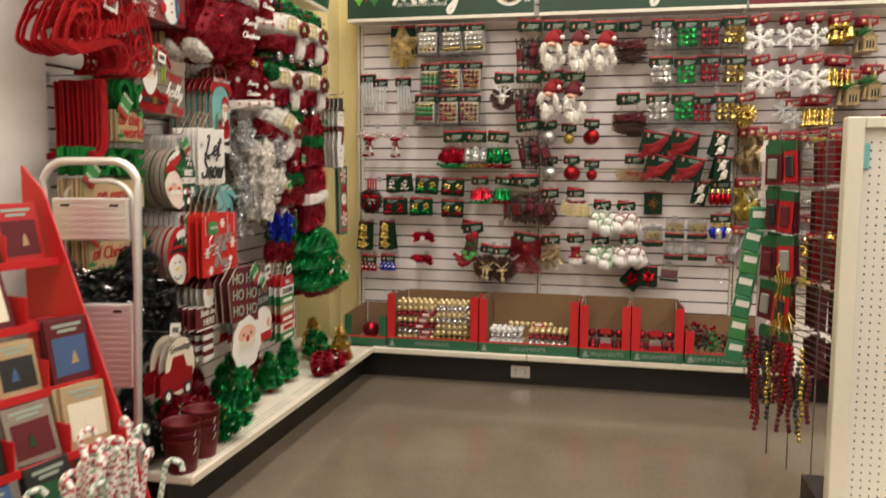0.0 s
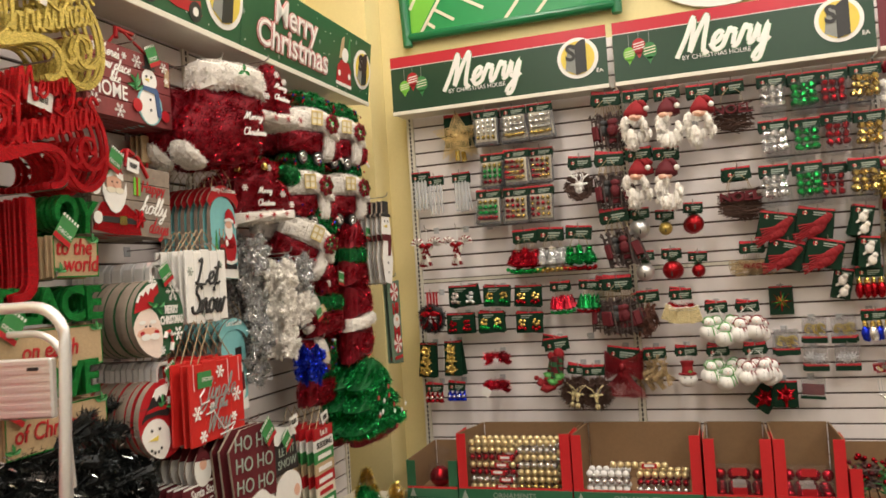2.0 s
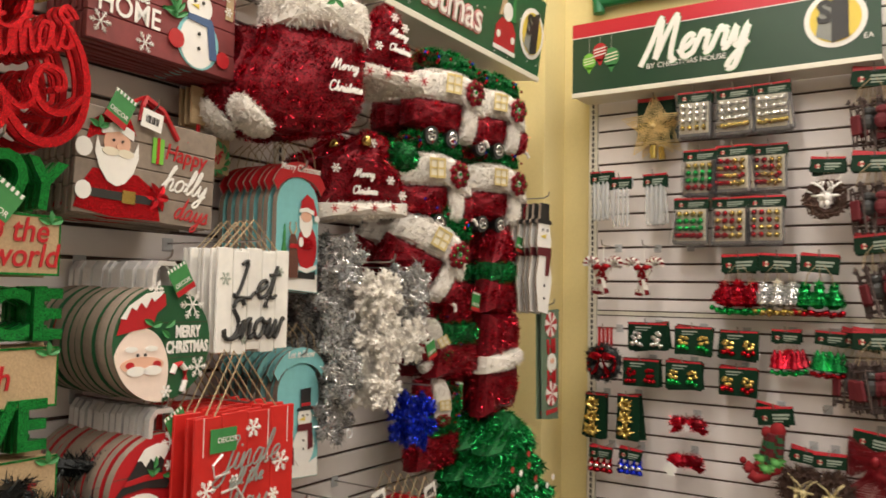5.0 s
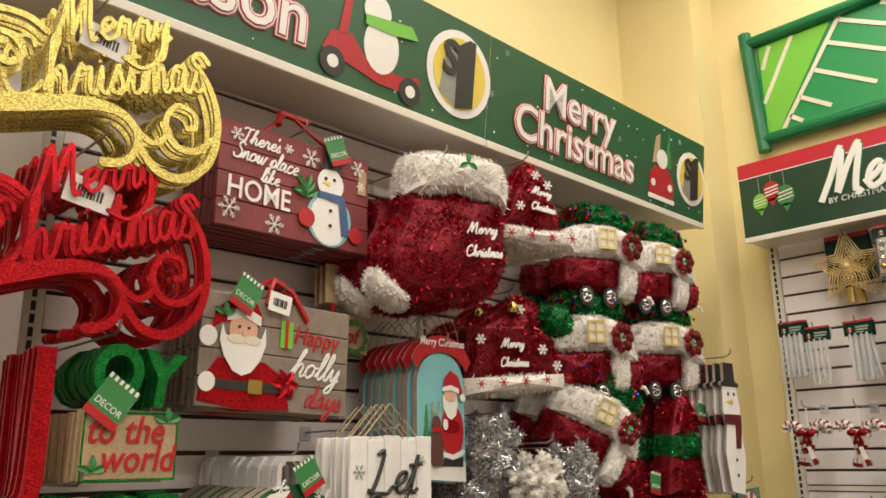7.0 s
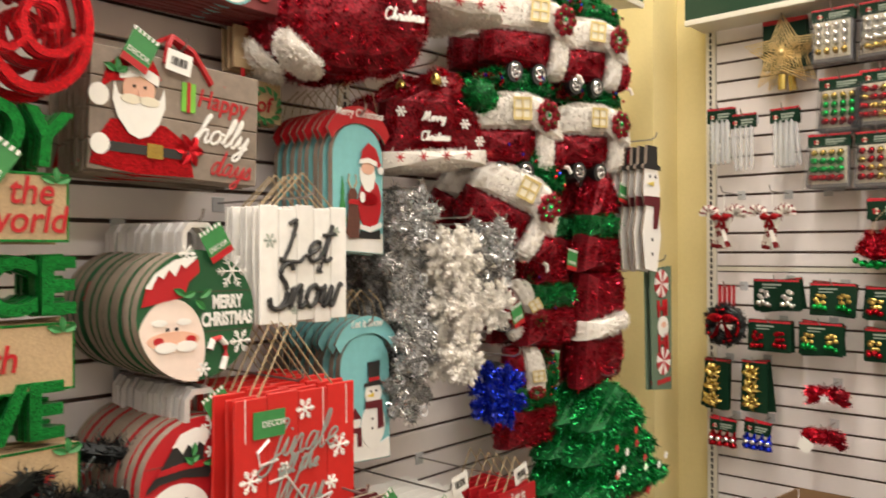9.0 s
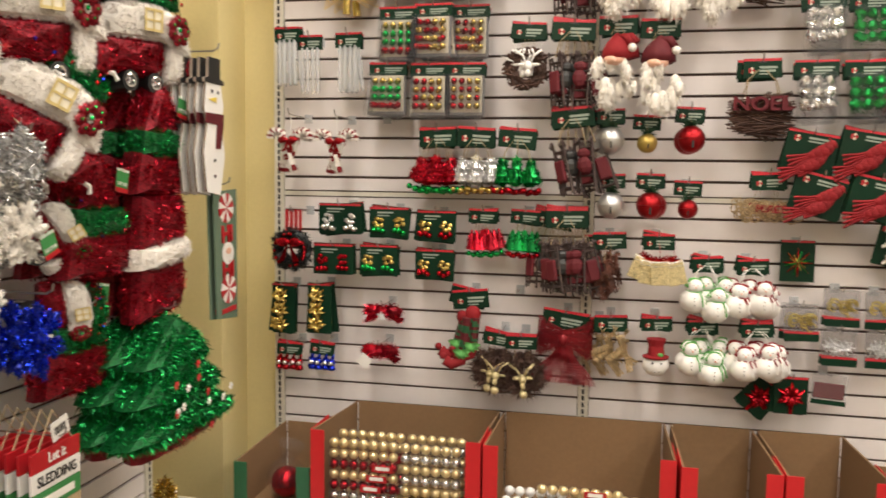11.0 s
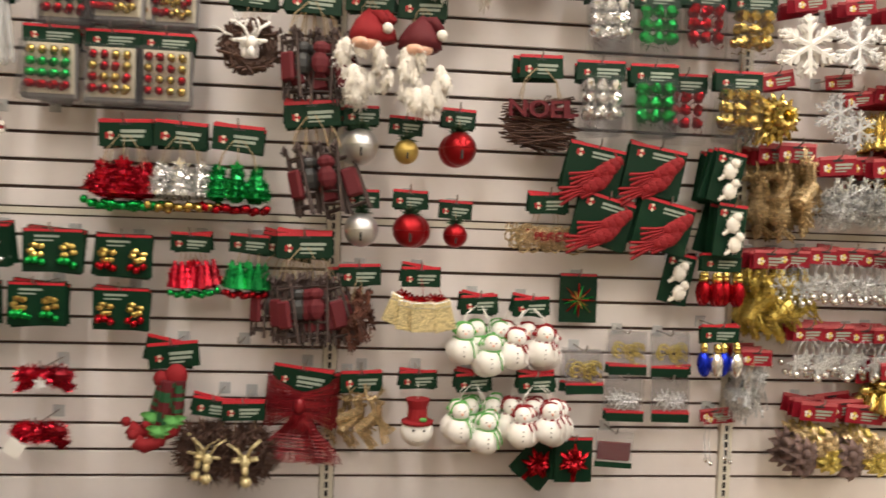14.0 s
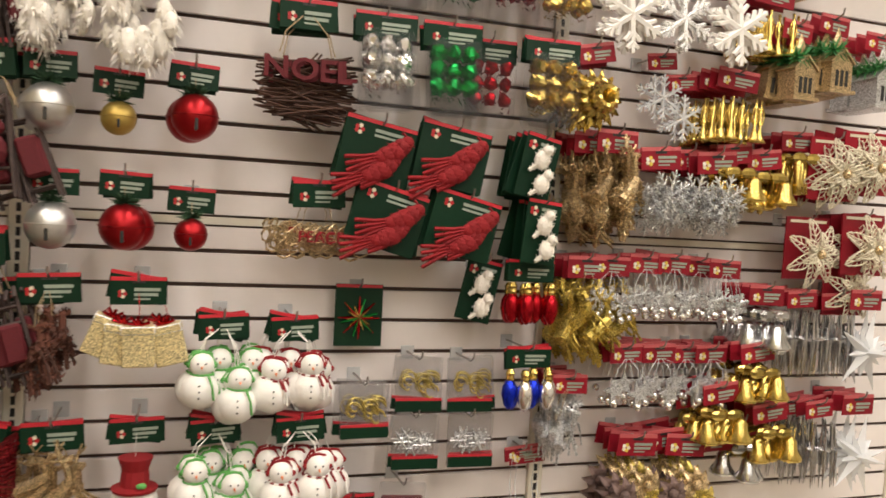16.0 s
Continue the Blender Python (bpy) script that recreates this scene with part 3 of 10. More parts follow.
# ---- goods on the pegs: each hangs from its own origin and faces -y ----
SHARED = {}


def shared(key, name, parent, make, material, smooth=False, label=""):
    """A part whose mesh is built once and used by all its repeats."""
    if key not in SHARED:
        ob = part(name, make(), material, parent, label, smooth)
        SHARED[key] = ob.data
        return ob
    ob = new(name, SHARED[key])
    ob.parent = parent
    if label:
        ob["label"] = label
    return ob


def header(parent, w=0.085, h=0.042, red=False, z=0.0, x=0.0, lean=None, y=0.0):
    """Folded header card with a coloured band, a motif and lines of print."""
    if w < 0.13 and not red:
        w, h = w * 1.18, h * 1.2
    key = (w, h, red)
    base = CARD_RED if red else CARD

    def card():
        bm = bmesh.new()
        box(bm, -w / 2, w / 2, -0.0012, 0.0012, -h, 0, 0.0006)
        box(bm, -0.012, 0.012, -0.0016, -0.001, -0.011, -0.006, mat=1)
        return bm

    def band():
        return boxes((-w / 2 + 0.001, w / 2 - 0.001, -0.0018, 0.0018, -0.006, 0.0012))

    def motif():
        bm = bmesh.new()
        for k in range(5):
            a = math.tau * k / 5
            slab(bm, disc(-w * 0.29 + 0.0055 * math.cos(a), -h * 0.6 + 0.0055 * math.sin(a), 0.004, 6), -0.0026, -0.0012, k % 3)
        return bm

    def lines():
        return boxes((-w * 0.08, w * 0.38, -0.0022, -0.001, -h * 0.5, -h * 0.38), (-w * 0.08, w * 0.34, -0.0022, -0.001, -h * 0.68, -h * 0.57),
                     (-w * 0.08, w * 0.2, -0.0022, -0.001, -h * 0.82, -h * 0.76))

    rng = random.Random(str(key) + str(len(SHARED)))
    a = (rng.uniform(-4, 4) if lean is None else lean)
    front = shared(("c", key), "header_card", parent, card, [base, DARK])
    front.matrix_local = pose(x, y, z, 0, a, 0)
    shared(("b", key), "band", front, band, ROSE if red else BAND)
    shared(("m", key), "motif", front, motif, [CREAM, YELLOW_INK, WHITE] if red else [RED, CREAM, RED])
    shared(("l", key), "print", front, lines, INK)
    return front


def strings(parent, ends, z0=-0.03, material=None, r=0.0008):
    bm = bmesh.new()
    for x, y, z in ends:
        tube(bm, [(x * 0.2, y * 0.3, z0), (x * 0.8, y, (z0 + z) / 2 + 0.004), (x, y, z)], r, 4)
    return part("hanging_string", bm, material or STRING, parent)


def pack(name, label, category, group=""):
    return thing(name, label, category, group)


def tube_pack(rng):
    t = pack("icicle_pack", "clear plastic icicle tubes under a green header card", "ornament pack")
    header(t, 0.085, 0.045)
    for k in range(4):
        bm = bmesh.new()
        x = -0.03 + 0.02 * k
        lathe(bm, [(0.003, -0.215), (0.008, -0.2), (0.009, -0.06), (0.004, -0.045)], 8, (x, -0.004 * (k % 2), 0))
        part("tube", bm, CLEAR_TUBE, t, smooth=True)
    return t


def star_topper(rng):
    t = pack("tree_topper", "gold openwork star tree topper on a green card", "tree topper")
    part("backing_card", boxes((-0.062, 0.062, 0, 0.003, -0.15, 0.0)), CARD, t)
    part("band", boxes((-0.062, 0.062, -0.001, 0.002, -0.012, 0.001)), BAND, t)
    bm = bmesh.new()
    for r, inner in ((0.115, 0.45), (0.098, 0.44), (0.08, 0.43), (0.06, 0.42)):
        pts = [(x, -0.018, z) for x, z in star_outline(0, -0.105, r, inner)]
        tube(bm, pts, 0.003, 5, closed=True)
    part("star", bm, PALE_GOLD, t)
    bm = bmesh.new()
    for k in range(20):
        a = math.tau * k / 20
        rod(bm, (0, -0.02, -0.105), (0.04 * math.cos(a), -0.02, -0.105 + 0.04 * math.sin(a)), 0.002, 4)
    ball(bm, (0, -0.022, -0.105), 0.01, 8, 6)
    part("rosette", bm, PALE_GOLD, t)
    bm = bmesh.new()
    lathe(bm, [(0.012, -0.215), (0.011, -0.17)], 10, (0, -0.014, 0))
    part("socket", bm, GOLD, t)
    return t


def ball_box(rng, colours):
    t = pack("ornament_pack", "clear blister of small shiny balls under a green header", "ornament pack", "ball ornament packs")
    header(t, 0.14, 0.045, lean=0)
    for r in range(4):
        for c in range(4):
            col = colours[(r * 5 + c * 3 + r // 2) % len(colours)]
            o = shared(("bead", col.name), "bead", t, lambda: (lambda bm: (ball(bm, (0, 0, 0), 0.0112, 10, 7), bm)[1])(bmesh.new()), col, True)
            o.location = (-0.042 + 0.028 * c, -0.02, -0.066 - 0.029 * r)
    part("backing_card", boxes((-0.058, 0.058, -0.004, -0.002, -0.175, -0.046), bevel=0.0008), CREAM, t)
    part("tray", boxes((-0.064, 0.064, -0.001, 0.026, -0.19, -0.04), bevel=0.006), TRAY, t)
    part("blister", boxes((-0.07, 0.07, -0.036, -0.0045, -0.2, -0.04), bevel=0.006), FILM, t)
    return t


def candy_cane(rng):
    t = pack("cane_ornament", "red and white plush candy cane with a red bow", "ornament", "cane ornaments")
    for i, (side, dx, dy) in enumerate(((-1, 0.018, 0.0), (1, -0.018, -0.012), (-1, 0.0, 0.016))):
        pts = [(dx + 0.034 * side, dy, -0.215), (dx + 0.014 * side, dy, -0.15), (dx - 0.006 * side, dy, -0.09)]
        pts += [(dx - 0.006 * side - 0.026 * side * (1 - math.cos(a)), dy, -0.09 + 0.024 * math.sin(a)) for a in (0.7, 1.4, 2.1, 2.8, 3.5)]
        fine = []
        for a, b in zip(pts, pts[1:]):
            fine += [Vector(a).lerp(Vector(b), k / 6) for k in range(6)]
        bm = bmesh.new()
        tube(bm, fine, 0.0115, 8)
        for q, f in enumerate(bm.faces):
            f.material_index = 1 if (q // 8 + (q % 8) // 3) % 6 < 2 else 0
        for mat in (0, 1):
            core = bmesh.new()
            for f in bm.faces:
                if f.material_index == mat and len(f.verts) == 4:
                    core.faces.new([core.verts.new(v.co) for v in f.verts])
            core.normal_update()
            places = on_mesh(core, 700 if mat == 0 else 350, rng)
            core.free()
            strands(bm, places, 0.009, 0.0018, rng, mat)
        part("cane", bm, [FLEECE, RED_FELT], t)
    bm = bmesh.new()
    for s in (-1, 1):
        ball(bm, (0.018 * s, -0.03, -0.1), 0.015, 8, 6, (1.2, 0.5, 0.8))
        rod(bm, (0, -0.03, -0.1), (0.015 * s, -0.028, -0.14), 0.006, 5)
    part("bow", bm, SATIN_RED, t)
    strings(t, [(0, 0, -0.07)], 0.0, WHITE, 0.0015)
    return t


def tree_bells(rng, col, bell, label):
    t = pack("ornament_pack", label, "ornament pack", "tree bell ornaments")
    header(t, 0.09, 0.045)
    xs = (-0.04, 0.0, 0.04)
    strings(t, [(x, -0.008, -0.1) for x in xs])
    for i, x in enumerate(xs):
        bm = bmesh.new()
        lathe(bm, [(0.028, -0.15), (0.02, -0.138), (0.022, -0.133), (0.012, -0.115), (0.013, -0.112), (0.002, -0.085)], 8, (x, -0.01 * (i % 2), 0))
        furry(bm, 1000, 0.013, 0.0022, rng)
        part("tree", bm, col, t)
        bm = bmesh.new()
        for k in (-1, 0, 1):
            ball(bm, (x + 0.022 * k, -0.01, -0.172 - 0.004 * (k == 0)), 0.009, 8, 6)
        part("bells", bm, bell, t, smooth=True)
    bm = bmesh.new()
    slab(bm, star_outline(0, -0.088, 0.016, 0.4), -0.016, -0.012)
    part("star", bm, col, t)
    return t


def sled(rng):
    t = pack("sled_ornament", "bunch of dark wooden sled ornaments with plaid cloth on strings", "ornament", "sled ornaments")
    header(t, 0.1, 0.045, lean=rng.uniform(-10, 10))
    header(t, 0.1, 0.045, z=0.004, lean=8, y=0.008)
    ends = []
    for k in range(5):
        x, y, lean = -0.05 + 0.025 * k, 0.012 * (k % 3) - 0.012, rng.uniform(-14, 14)
        m = pose(x, y, -0.105 + rng.uniform(-0.014, 0.01), 0, lean, rng.uniform(-45, 45))
        bm = bmesh.new()
        for s in (-1, 1):
            tube(bm, [m @ Vector((0.017 * s, -0.016, 0.0)), m @ Vector((0.019 * s, -0.004, 0.014)), m @ Vector((0.019 * s, 0.0, -0.01)), m @ Vector((0.021 * s, 0.0, -0.135))], 0.0034, 5)
        for q in range(5):
            rod(bm, m @ Vector((-0.02, 0, -0.015 - 0.026 * q)), m @ Vector((0.02, 0, -0.015 - 0.026 * q)), 0.0028, 4)
        part("sled_frame", bm, SLED_WOOD, t)
        if k % 2 == 0:
            bm = bmesh.new()
            box(bm, -0.016, 0.016, -0.016, -0.004, -0.1, -0.04, 0.004, 0, m)
            part("plaid_cloth", bm, WINE, t)
        else:
            bm = bmesh.new()
            ball(bm, m @ Vector((0, -0.016, -0.03)), 0.015, 7, 5, (1.2, 0.7, 0.9))
            ball(bm, m @ Vector((0, -0.016, -0.062)), 0.019, 7, 5, (1, 0.6, 1.3))
            part("plush_figure", bm, (DARK, WINE)[k // 2], t)
        ends.append((x, y, -0.1))
    strings(t, ends, r=0.0011)
    return t


def wreath_ring(bm, c, r, thick, count, length, rng, width=0.003, mat=0):
    pts = [(c[0] + r * math.cos(a), c[1], c[2] + r * math.sin(a)) for a in (math.tau * k / 20 for k in range(20))]
    tube(bm, pts, thick, 6, mat, True)
    furry(bm, count, length, width, rng, mat)


def nest_wreath(rng):
    t = pack("wreath_ornament", "brown twig wreath ornament with a white deer head", "ornament")
    header(t, 0.1, 0.048, lean=3)
    header(t, 0.1, 0.048, z=-0.006, lean=-6, y=0.012)
    strings(t, [(-0.02, 0, -0.1), (0.02, 0, -0.1), (0.0, 0, -0.1)])
    bm = bmesh.new()
    pts = [(0.05 * math.cos(a), 0, -0.16 + 0.05 * math.sin(a)) for a in (math.tau * k / 20 for k in range(20))]
    tube(bm, pts, 0.014, 6, 0, True)
    for k in range(150):
        a, b = rng.uniform(0, math.tau), rng.uniform(0.25, 0.9) * rng.choice((-1, 1))
        r0, r1 = 0.05 + rng.uniform(-0.016, 0.016), 0.05 + rng.uniform(-0.01, 0.03)
        rod(bm, (r0 * math.cos(a), rng.uniform(-0.02, 0.01), -0.16 + r0 * math.sin(a)), (r1 * math.cos(a + b), rng.uniform(-0.028, 0.012), -0.16 + r1 * math.sin(a + b)), 0.0034, 4)
    part("ring", bm, TWIG, t)
    bm = bmesh.new()
    ball(bm, (0, -0.036, -0.155), 0.014, 9, 7, (1, 0.8, 1.2))
    ball(bm, (0, -0.042, -0.18), 0.009, 8, 6, (1, 0.9, 1.5))
    for s in (-1, 1):
        ball(bm, (0.026 * s, -0.036, -0.15), 0.008, 7, 5, (2.0, 0.5, 0.7))
        tube(bm, [(0.008 * s, -0.034, -0.142), (0.02 * s, -0.032, -0.118), (0.045 * s, -0.028, -0.1)], 0.0042, 5)
        tube(bm, [(0.02 * s, -0.032, -0.118), (0.012 * s, -0.03, -0.095)], 0.0034, 5)
    part("deer_head", bm, FOAM, t, smooth=True)
    bm = bmesh.new()
    for a in (25, 62, 118, 155):
        rod(bm, (0.05 * math.cos(radians(a)), -0.01, -0.16 + 0.05 * math.sin(radians(a))), (0.1 * math.cos(radians(a)), -0.016, -0.16 + 0.1 * math.sin(radians(a))), 0.003, 5, 0.001)
    part("white_twigs", bm, FOAM, t)
    return t


def plaid_wreath(rng):
    t = pack("wreath_ornament", "small dark tinsel wreath with a red plaid bow", "ornament")
    part("ribbon", boxes((-0.03, -0.018, -0.002, 0.002, -0.08, 0), (-0.012, 0.0, -0.002, 0.002, -0.08, 0), (0.006, 0.018, -0.002, 0.002, -0.08, 0), (0.024, 0.034, -0.002, 0.002, -0.08, 0)), RED, t)
    bm = bmesh.new()
    wreath_ring(bm, (0, -0.01, -0.15), 0.055, 0.022, 900, 0.024, rng, 0.004)
    part("ring", bm, T_BLACK, t)
    bm = bmesh.new()
    for k in range(26):
        a = rng.uniform(0, math.tau)
        ball(bm, (0.06 * math.cos(a), -0.038, -0.15 + 0.06 * math.sin(a)), 0.007, 6, 5)
    part("berries", bm, RED_FOIL, t, smooth=True)
    bm = bmesh.new()
    for s in (-1, 1):
        ball(bm, (0.024 * s, -0.045, -0.12), 0.022, 8, 6, (1.2, 0.4, 0.8))
        slab(bm, [(0, -0.12), (0.03 * s + 0.012, -0.19), (0.03 * s - 0.012, -0.195)], -0.046, -0.042)
    part("bow", bm, RED_FOIL, t)
    return t


def bell_card(rng, w, h, petals, bells, label):
    t = pack("ornament_card", label, "ornament card", "bell ornament cards")
    part("backing_card", boxes((-w / 2, w / 2, 0, 0.003, -h, 0), bevel=0.001), CARD, t)
    part("band", boxes((-w / 2 + 0.003, w / 2 - 0.003, -0.001, 0.0, -0.009, -0.002)), BAND, t)
    part("print", boxes((-w * 0.3, w * 0.1, -0.001, 0.0, -0.024, -0.018), (-w * 0.3, 0, -0.001, 0.0, -0.034, -0.03)), INK, t)
    for c in (-0.26, 0.26):
        bm = bmesh.new()
        for k in range(5):
            a = math.tau * k / 5 + rng.random()
            ball(bm, (c * w + 0.014 * math.cos(a), -0.008, -h * 0.5 + 0.014 * math.sin(a)), 0.012, 6, 5, (1, 0.3, 0.7))
        part("leaves", bm, petals, t)
        bm = bmesh.new()
        for k in (-1, 0, 1):
            ball(bm, (c * w + 0.017 * k, -0.012, -h * 0.78 + rng.uniform(-0.006, 0.006)), 0.01, 8, 6)
        part("bells", bm, bells, t, smooth=True)
    return t


def sequin_trees(rng, col, bell, label):
    t = pack("ornament_pack", label, "ornament pack", "sequin tree ornaments")
    header(t, 0.09, 0.042)
    strings(t, [(x, 0, -0.08) for x in (-0.03, 0, 0.03)])
    bm = bmesh.new()
    for i, x in enumerate((-0.042, -0.02, 0.005, 0.028, 0.045)):
        lathe(bm, [(0.022, -0.145), (0.003, -0.075)], 8, (x, -0.012 * (i % 2), 0))
    furry(bm, 1000, 0.008, 0.0025, rng)
    tagged(part("sequin_tree", bm, col, t), kind="stuff")
    bm = bmesh.new()
    for k in range(7):
        ball(bm, (-0.05 + 0.0165 * k, -0.01, -0.16 - 0.006 * (k % 2)), 0.0095, 8, 6)
    part("bells", bm, bell, t, smooth=True)
    bm = bmesh.new()
    slab(bm, star_outline(0, -0.08, 0.014, 0.4), -0.022, -0.019)
    part("star", bm, col, t)
    return t


def petal(bm, c, ang, length, width, y, rise=0.01, mat=0, n=5):
    """A creased leaf-shaped petal that lies about in the xz plane."""
    d, s = Vector((math.cos(ang), 0, math.sin(ang))), Vector((-math.sin(ang), 0, math.cos(ang)))
    c = Vector((c[0], y, c[2]))
    mid, left, right = [], [], []
    for k in range(n + 1):
        f = k / n
        w = width * math.sin(math.pi * min(1, f * 0.9 + 0.06)) * 0.5
        q = c + d * length * f + Vector((0, -rise * math.sin(f * math.pi), 0))
        mid.append(bm.verts.new(q + Vector((0, 0.003, 0))))
        left.append(bm.verts.new(q + s * w))
        right.append(bm.verts.new(q - s * w))
    for k in range(n):
        bm.faces.new((mid[k], mid[k + 1], left[k + 1], left[k])).material_index = mat
        bm.faces.new((right[k], right[k + 1], mid[k + 1], mid[k])).material_index = mat


def gold_strip(rng):
    t = pack("ornament_card", "tall green card with three gold poinsettia clips", "ornament card", "poinsettia cards")
    part("backing_card", boxes((-0.048, 0.048, 0, 0.004, -0.195, 0), bevel=0.001), CARD, t)
    part("band", boxes((-0.046, 0.046, -0.001, 0.0, -0.008, -0.002)), BAND, t)
    for k in range(3):
        bm = bmesh.new()
        for q in range(10):
            petal(bm, (-0.01, 0, -0.045 - 0.055 * k), math.tau * q / 10 + 0.3 * k, 0.038 if q % 2 else 0.03, 0.014, -0.006 - 0.003 * (q % 2), 0.012)
        ball(bm, (-0.01, -0.012, -0.045 - 0.055 * k), 0.006, 6, 5)
        part("flower", bm, GOLD, t)
    return t


def bow_shape(bm, c, w, h, mat=0):
    for s in (-1, 1):
        pts = [(c[0] + s * w * 0.5 * math.sin(a) * (0.5 + 0.5 * math.sin(a)), c[1] - 0.012 * math.sin(a), c[2] + h * 0.35 * math.sin(2 * a)) for a in (math.pi * k / 10 for k in range(11))]
        for p, q in zip(pts, pts[1:]):
            vs = [bm.verts.new(v) for v in ((p[0], p[1] - 0.012, p[2]), (q[0], q[1] - 0.012, q[2]), (q[0], q[1] + 0.012, q[2]), (p[0], p[1] + 0.012, p[2]))]
            bm.faces.new(vs).material_index = mat
        tail = [(c[0], c[2]), (c[0] + s * w * 0.3 + 0.015, c[2] - h * 0.9), (c[0] + s * w * 0.3 - 0.018, c[2] - h * 0.95)]
        slab(bm, tail if s < 0 else tail[::-1], c[1] - 0.002, c[1] + 0.002, mat)
    ball(bm, c, h * 0.13, 8, 6, mat=mat)


def tinsel_bow(rng, tag):
    t = pack("tinsel_bow", "wine tinsel bow with a white price tag", "bow", "tinsel bows")
    bm = bmesh.new()
    for s in (-1, 1):
        ball(bm, (0.035 * s, 0, -0.03), 0.03, 10, 7, (1.3, 0.5, 0.8))
        slab(bm, [(0, -0.03), (0.075 * s + 0.01, -0.055), (0.06 * s, -0.075)], -0.006, 0.004)
    ball(bm, (0, -0.01, -0.03), 0.02, 8, 6)
    furry(bm, 1100, 0.018, 0.003, rng)
    part("tinsel", bm, T_RED, t)
    if tag:
        part("price_tag", boxes((-0.028, 0.02, -0.034, -0.032, -0.105, -0.06)), WHITE, t).rotation_euler = (0, 0.6, 0)
    else:
        bm = bmesh.new()
        slab(bm, star_outline(0, -0.045, 0.02, 0.5, 6), -0.03, -0.026)
        part("snowflake", bm, G_WHITE, t)
    return t


def santa_bells(rng, col, label):
    t = pack("ornament_pack", label, "ornament pack", "small figure bells")
    header(t, 0.085, 0.042)
    for k in range(4):
        x = -0.042 + 0.028 * k
        bm = bmesh.new()
        ball(bm, (x, -0.006 * (k % 2), -0.075), 0.014, 10, 7, mat=0)
        lathe(bm, [(0.014, -0.105), (0.015, -0.1), (0.009, -0.085)], 8, (x, -0.006 * (k % 2), 0), 0)
        ball(bm, (x, -0.008 - 0.006 * (k % 2), -0.078), 0.01, 8, 6, mat=1)
        rod(bm, (x, 0, -0.062), (x + 0.006, 0, -0.045), 0.008, 6, 0.002)
        part("bell_figure", bm, [col, SILVER], t, smooth=True)
    return t


def elf_legs(rng):
    t = pack("elf_ornament", "red and green plush elf legs ornament with curled shoes", "ornament")
    header(t, 0.1, 0.05, lean=-6)
    header(t, 0.1, 0.05, z=0.006, lean=12, y=0.006)
    bm = bmesh.new()
    ball(bm, (0.012, -0.01, -0.078), 0.03, 10, 7, (0.9, 0.6, 1.0))
    ball(bm, (-0.022, -0.014, -0.084), 0.02, 10, 7, (0.9, 0.6, 1.0))
    part("hip_pad", bm, RED_FELT, t, smooth=True)
    for s, x0, x1, y, zz in ((-1, -0.012, -0.034, -0.008, -0.165), (1, 0.02, 0.014, -0.016, -0.17), (-1, 0.0, -0.014, -0.03, -0.19)):
        bm = bmesh.new()
        tube(bm, [(x0 + (x1 - x0) * q / 9, y, -0.085 + (zz + 0.085) * q / 9) for q in range(10)], 0.017, 8)
        for f in bm.faces:
            f.material_index = int(f.calc_center_median().z * 130) % 2
        part("leg", bm, [SIGN_LEAF, WINE], t)
        bm = bmesh.new()
        tube(bm, [(x1, y, zz - 0.004), (x1 - 0.004, y - 0.008, zz - 0.034), (x1 - 0.034, y - 0.016, zz - 0.044), (x1 - 0.056, y - 0.018, zz - 0.03)], 0.018, 8)
        ball(bm, (x1 - 0.062, y - 0.018, zz - 0.018), 0.012, 7, 5)
        part("shoe", bm, RED_FELT, t, smooth=True)
        bm = bmesh.new()
        for k in range(6):
            petal(bm, (x1, 0, zz + 0.004), -math.pi * (0.02 + 0.19 * k), 0.03, 0.016, y - 0.022)
        part("collar", bm, GREEN_FELT, t)
    return t


def pine_wreath(rng):
    t = pack("wreath_ornament", "brown needle wreath with a pale gold deer head", "ornament", "pine wreath ornaments")
    header(t, 0.09, 0.042, lean=rng.uniform(-6, 6))
    strings(t, [(-0.03, 0, -0.09), (0.03, 0, -0.09)])
    bm = bmesh.new()
    wreath_ring(bm, (0, 0, -0.14), 0.05, 0.014, 900, 0.04, rng, 0.0035)
    part("ring", bm, TWIG, t)
    bm = bmesh.new()
    ball(bm, (0, -0.034, -0.15), 0.013, 9, 7, (1, 0.8, 1.2))
    ball(bm, (0, -0.04, -0.17), 0.009, 8, 6, (1, 0.9, 1.4))
    ball(bm, (0, -0.034, -0.2), 0.014, 9, 7)
    for s in (-1, 1):
        ball(bm, (0.022 * s, -0.034, -0.145), 0.007, 7, 5, (1.9, 0.5, 0.7))
        tube(bm, [(0.006 * s, -0.034, -0.138), (0.018 * s, -0.034, -0.116), (0.042 * s, -0.03, -0.098)], 0.0034, 5)
    part("deer_head", bm, PALE_GLITTER, t, smooth=True)
    return t


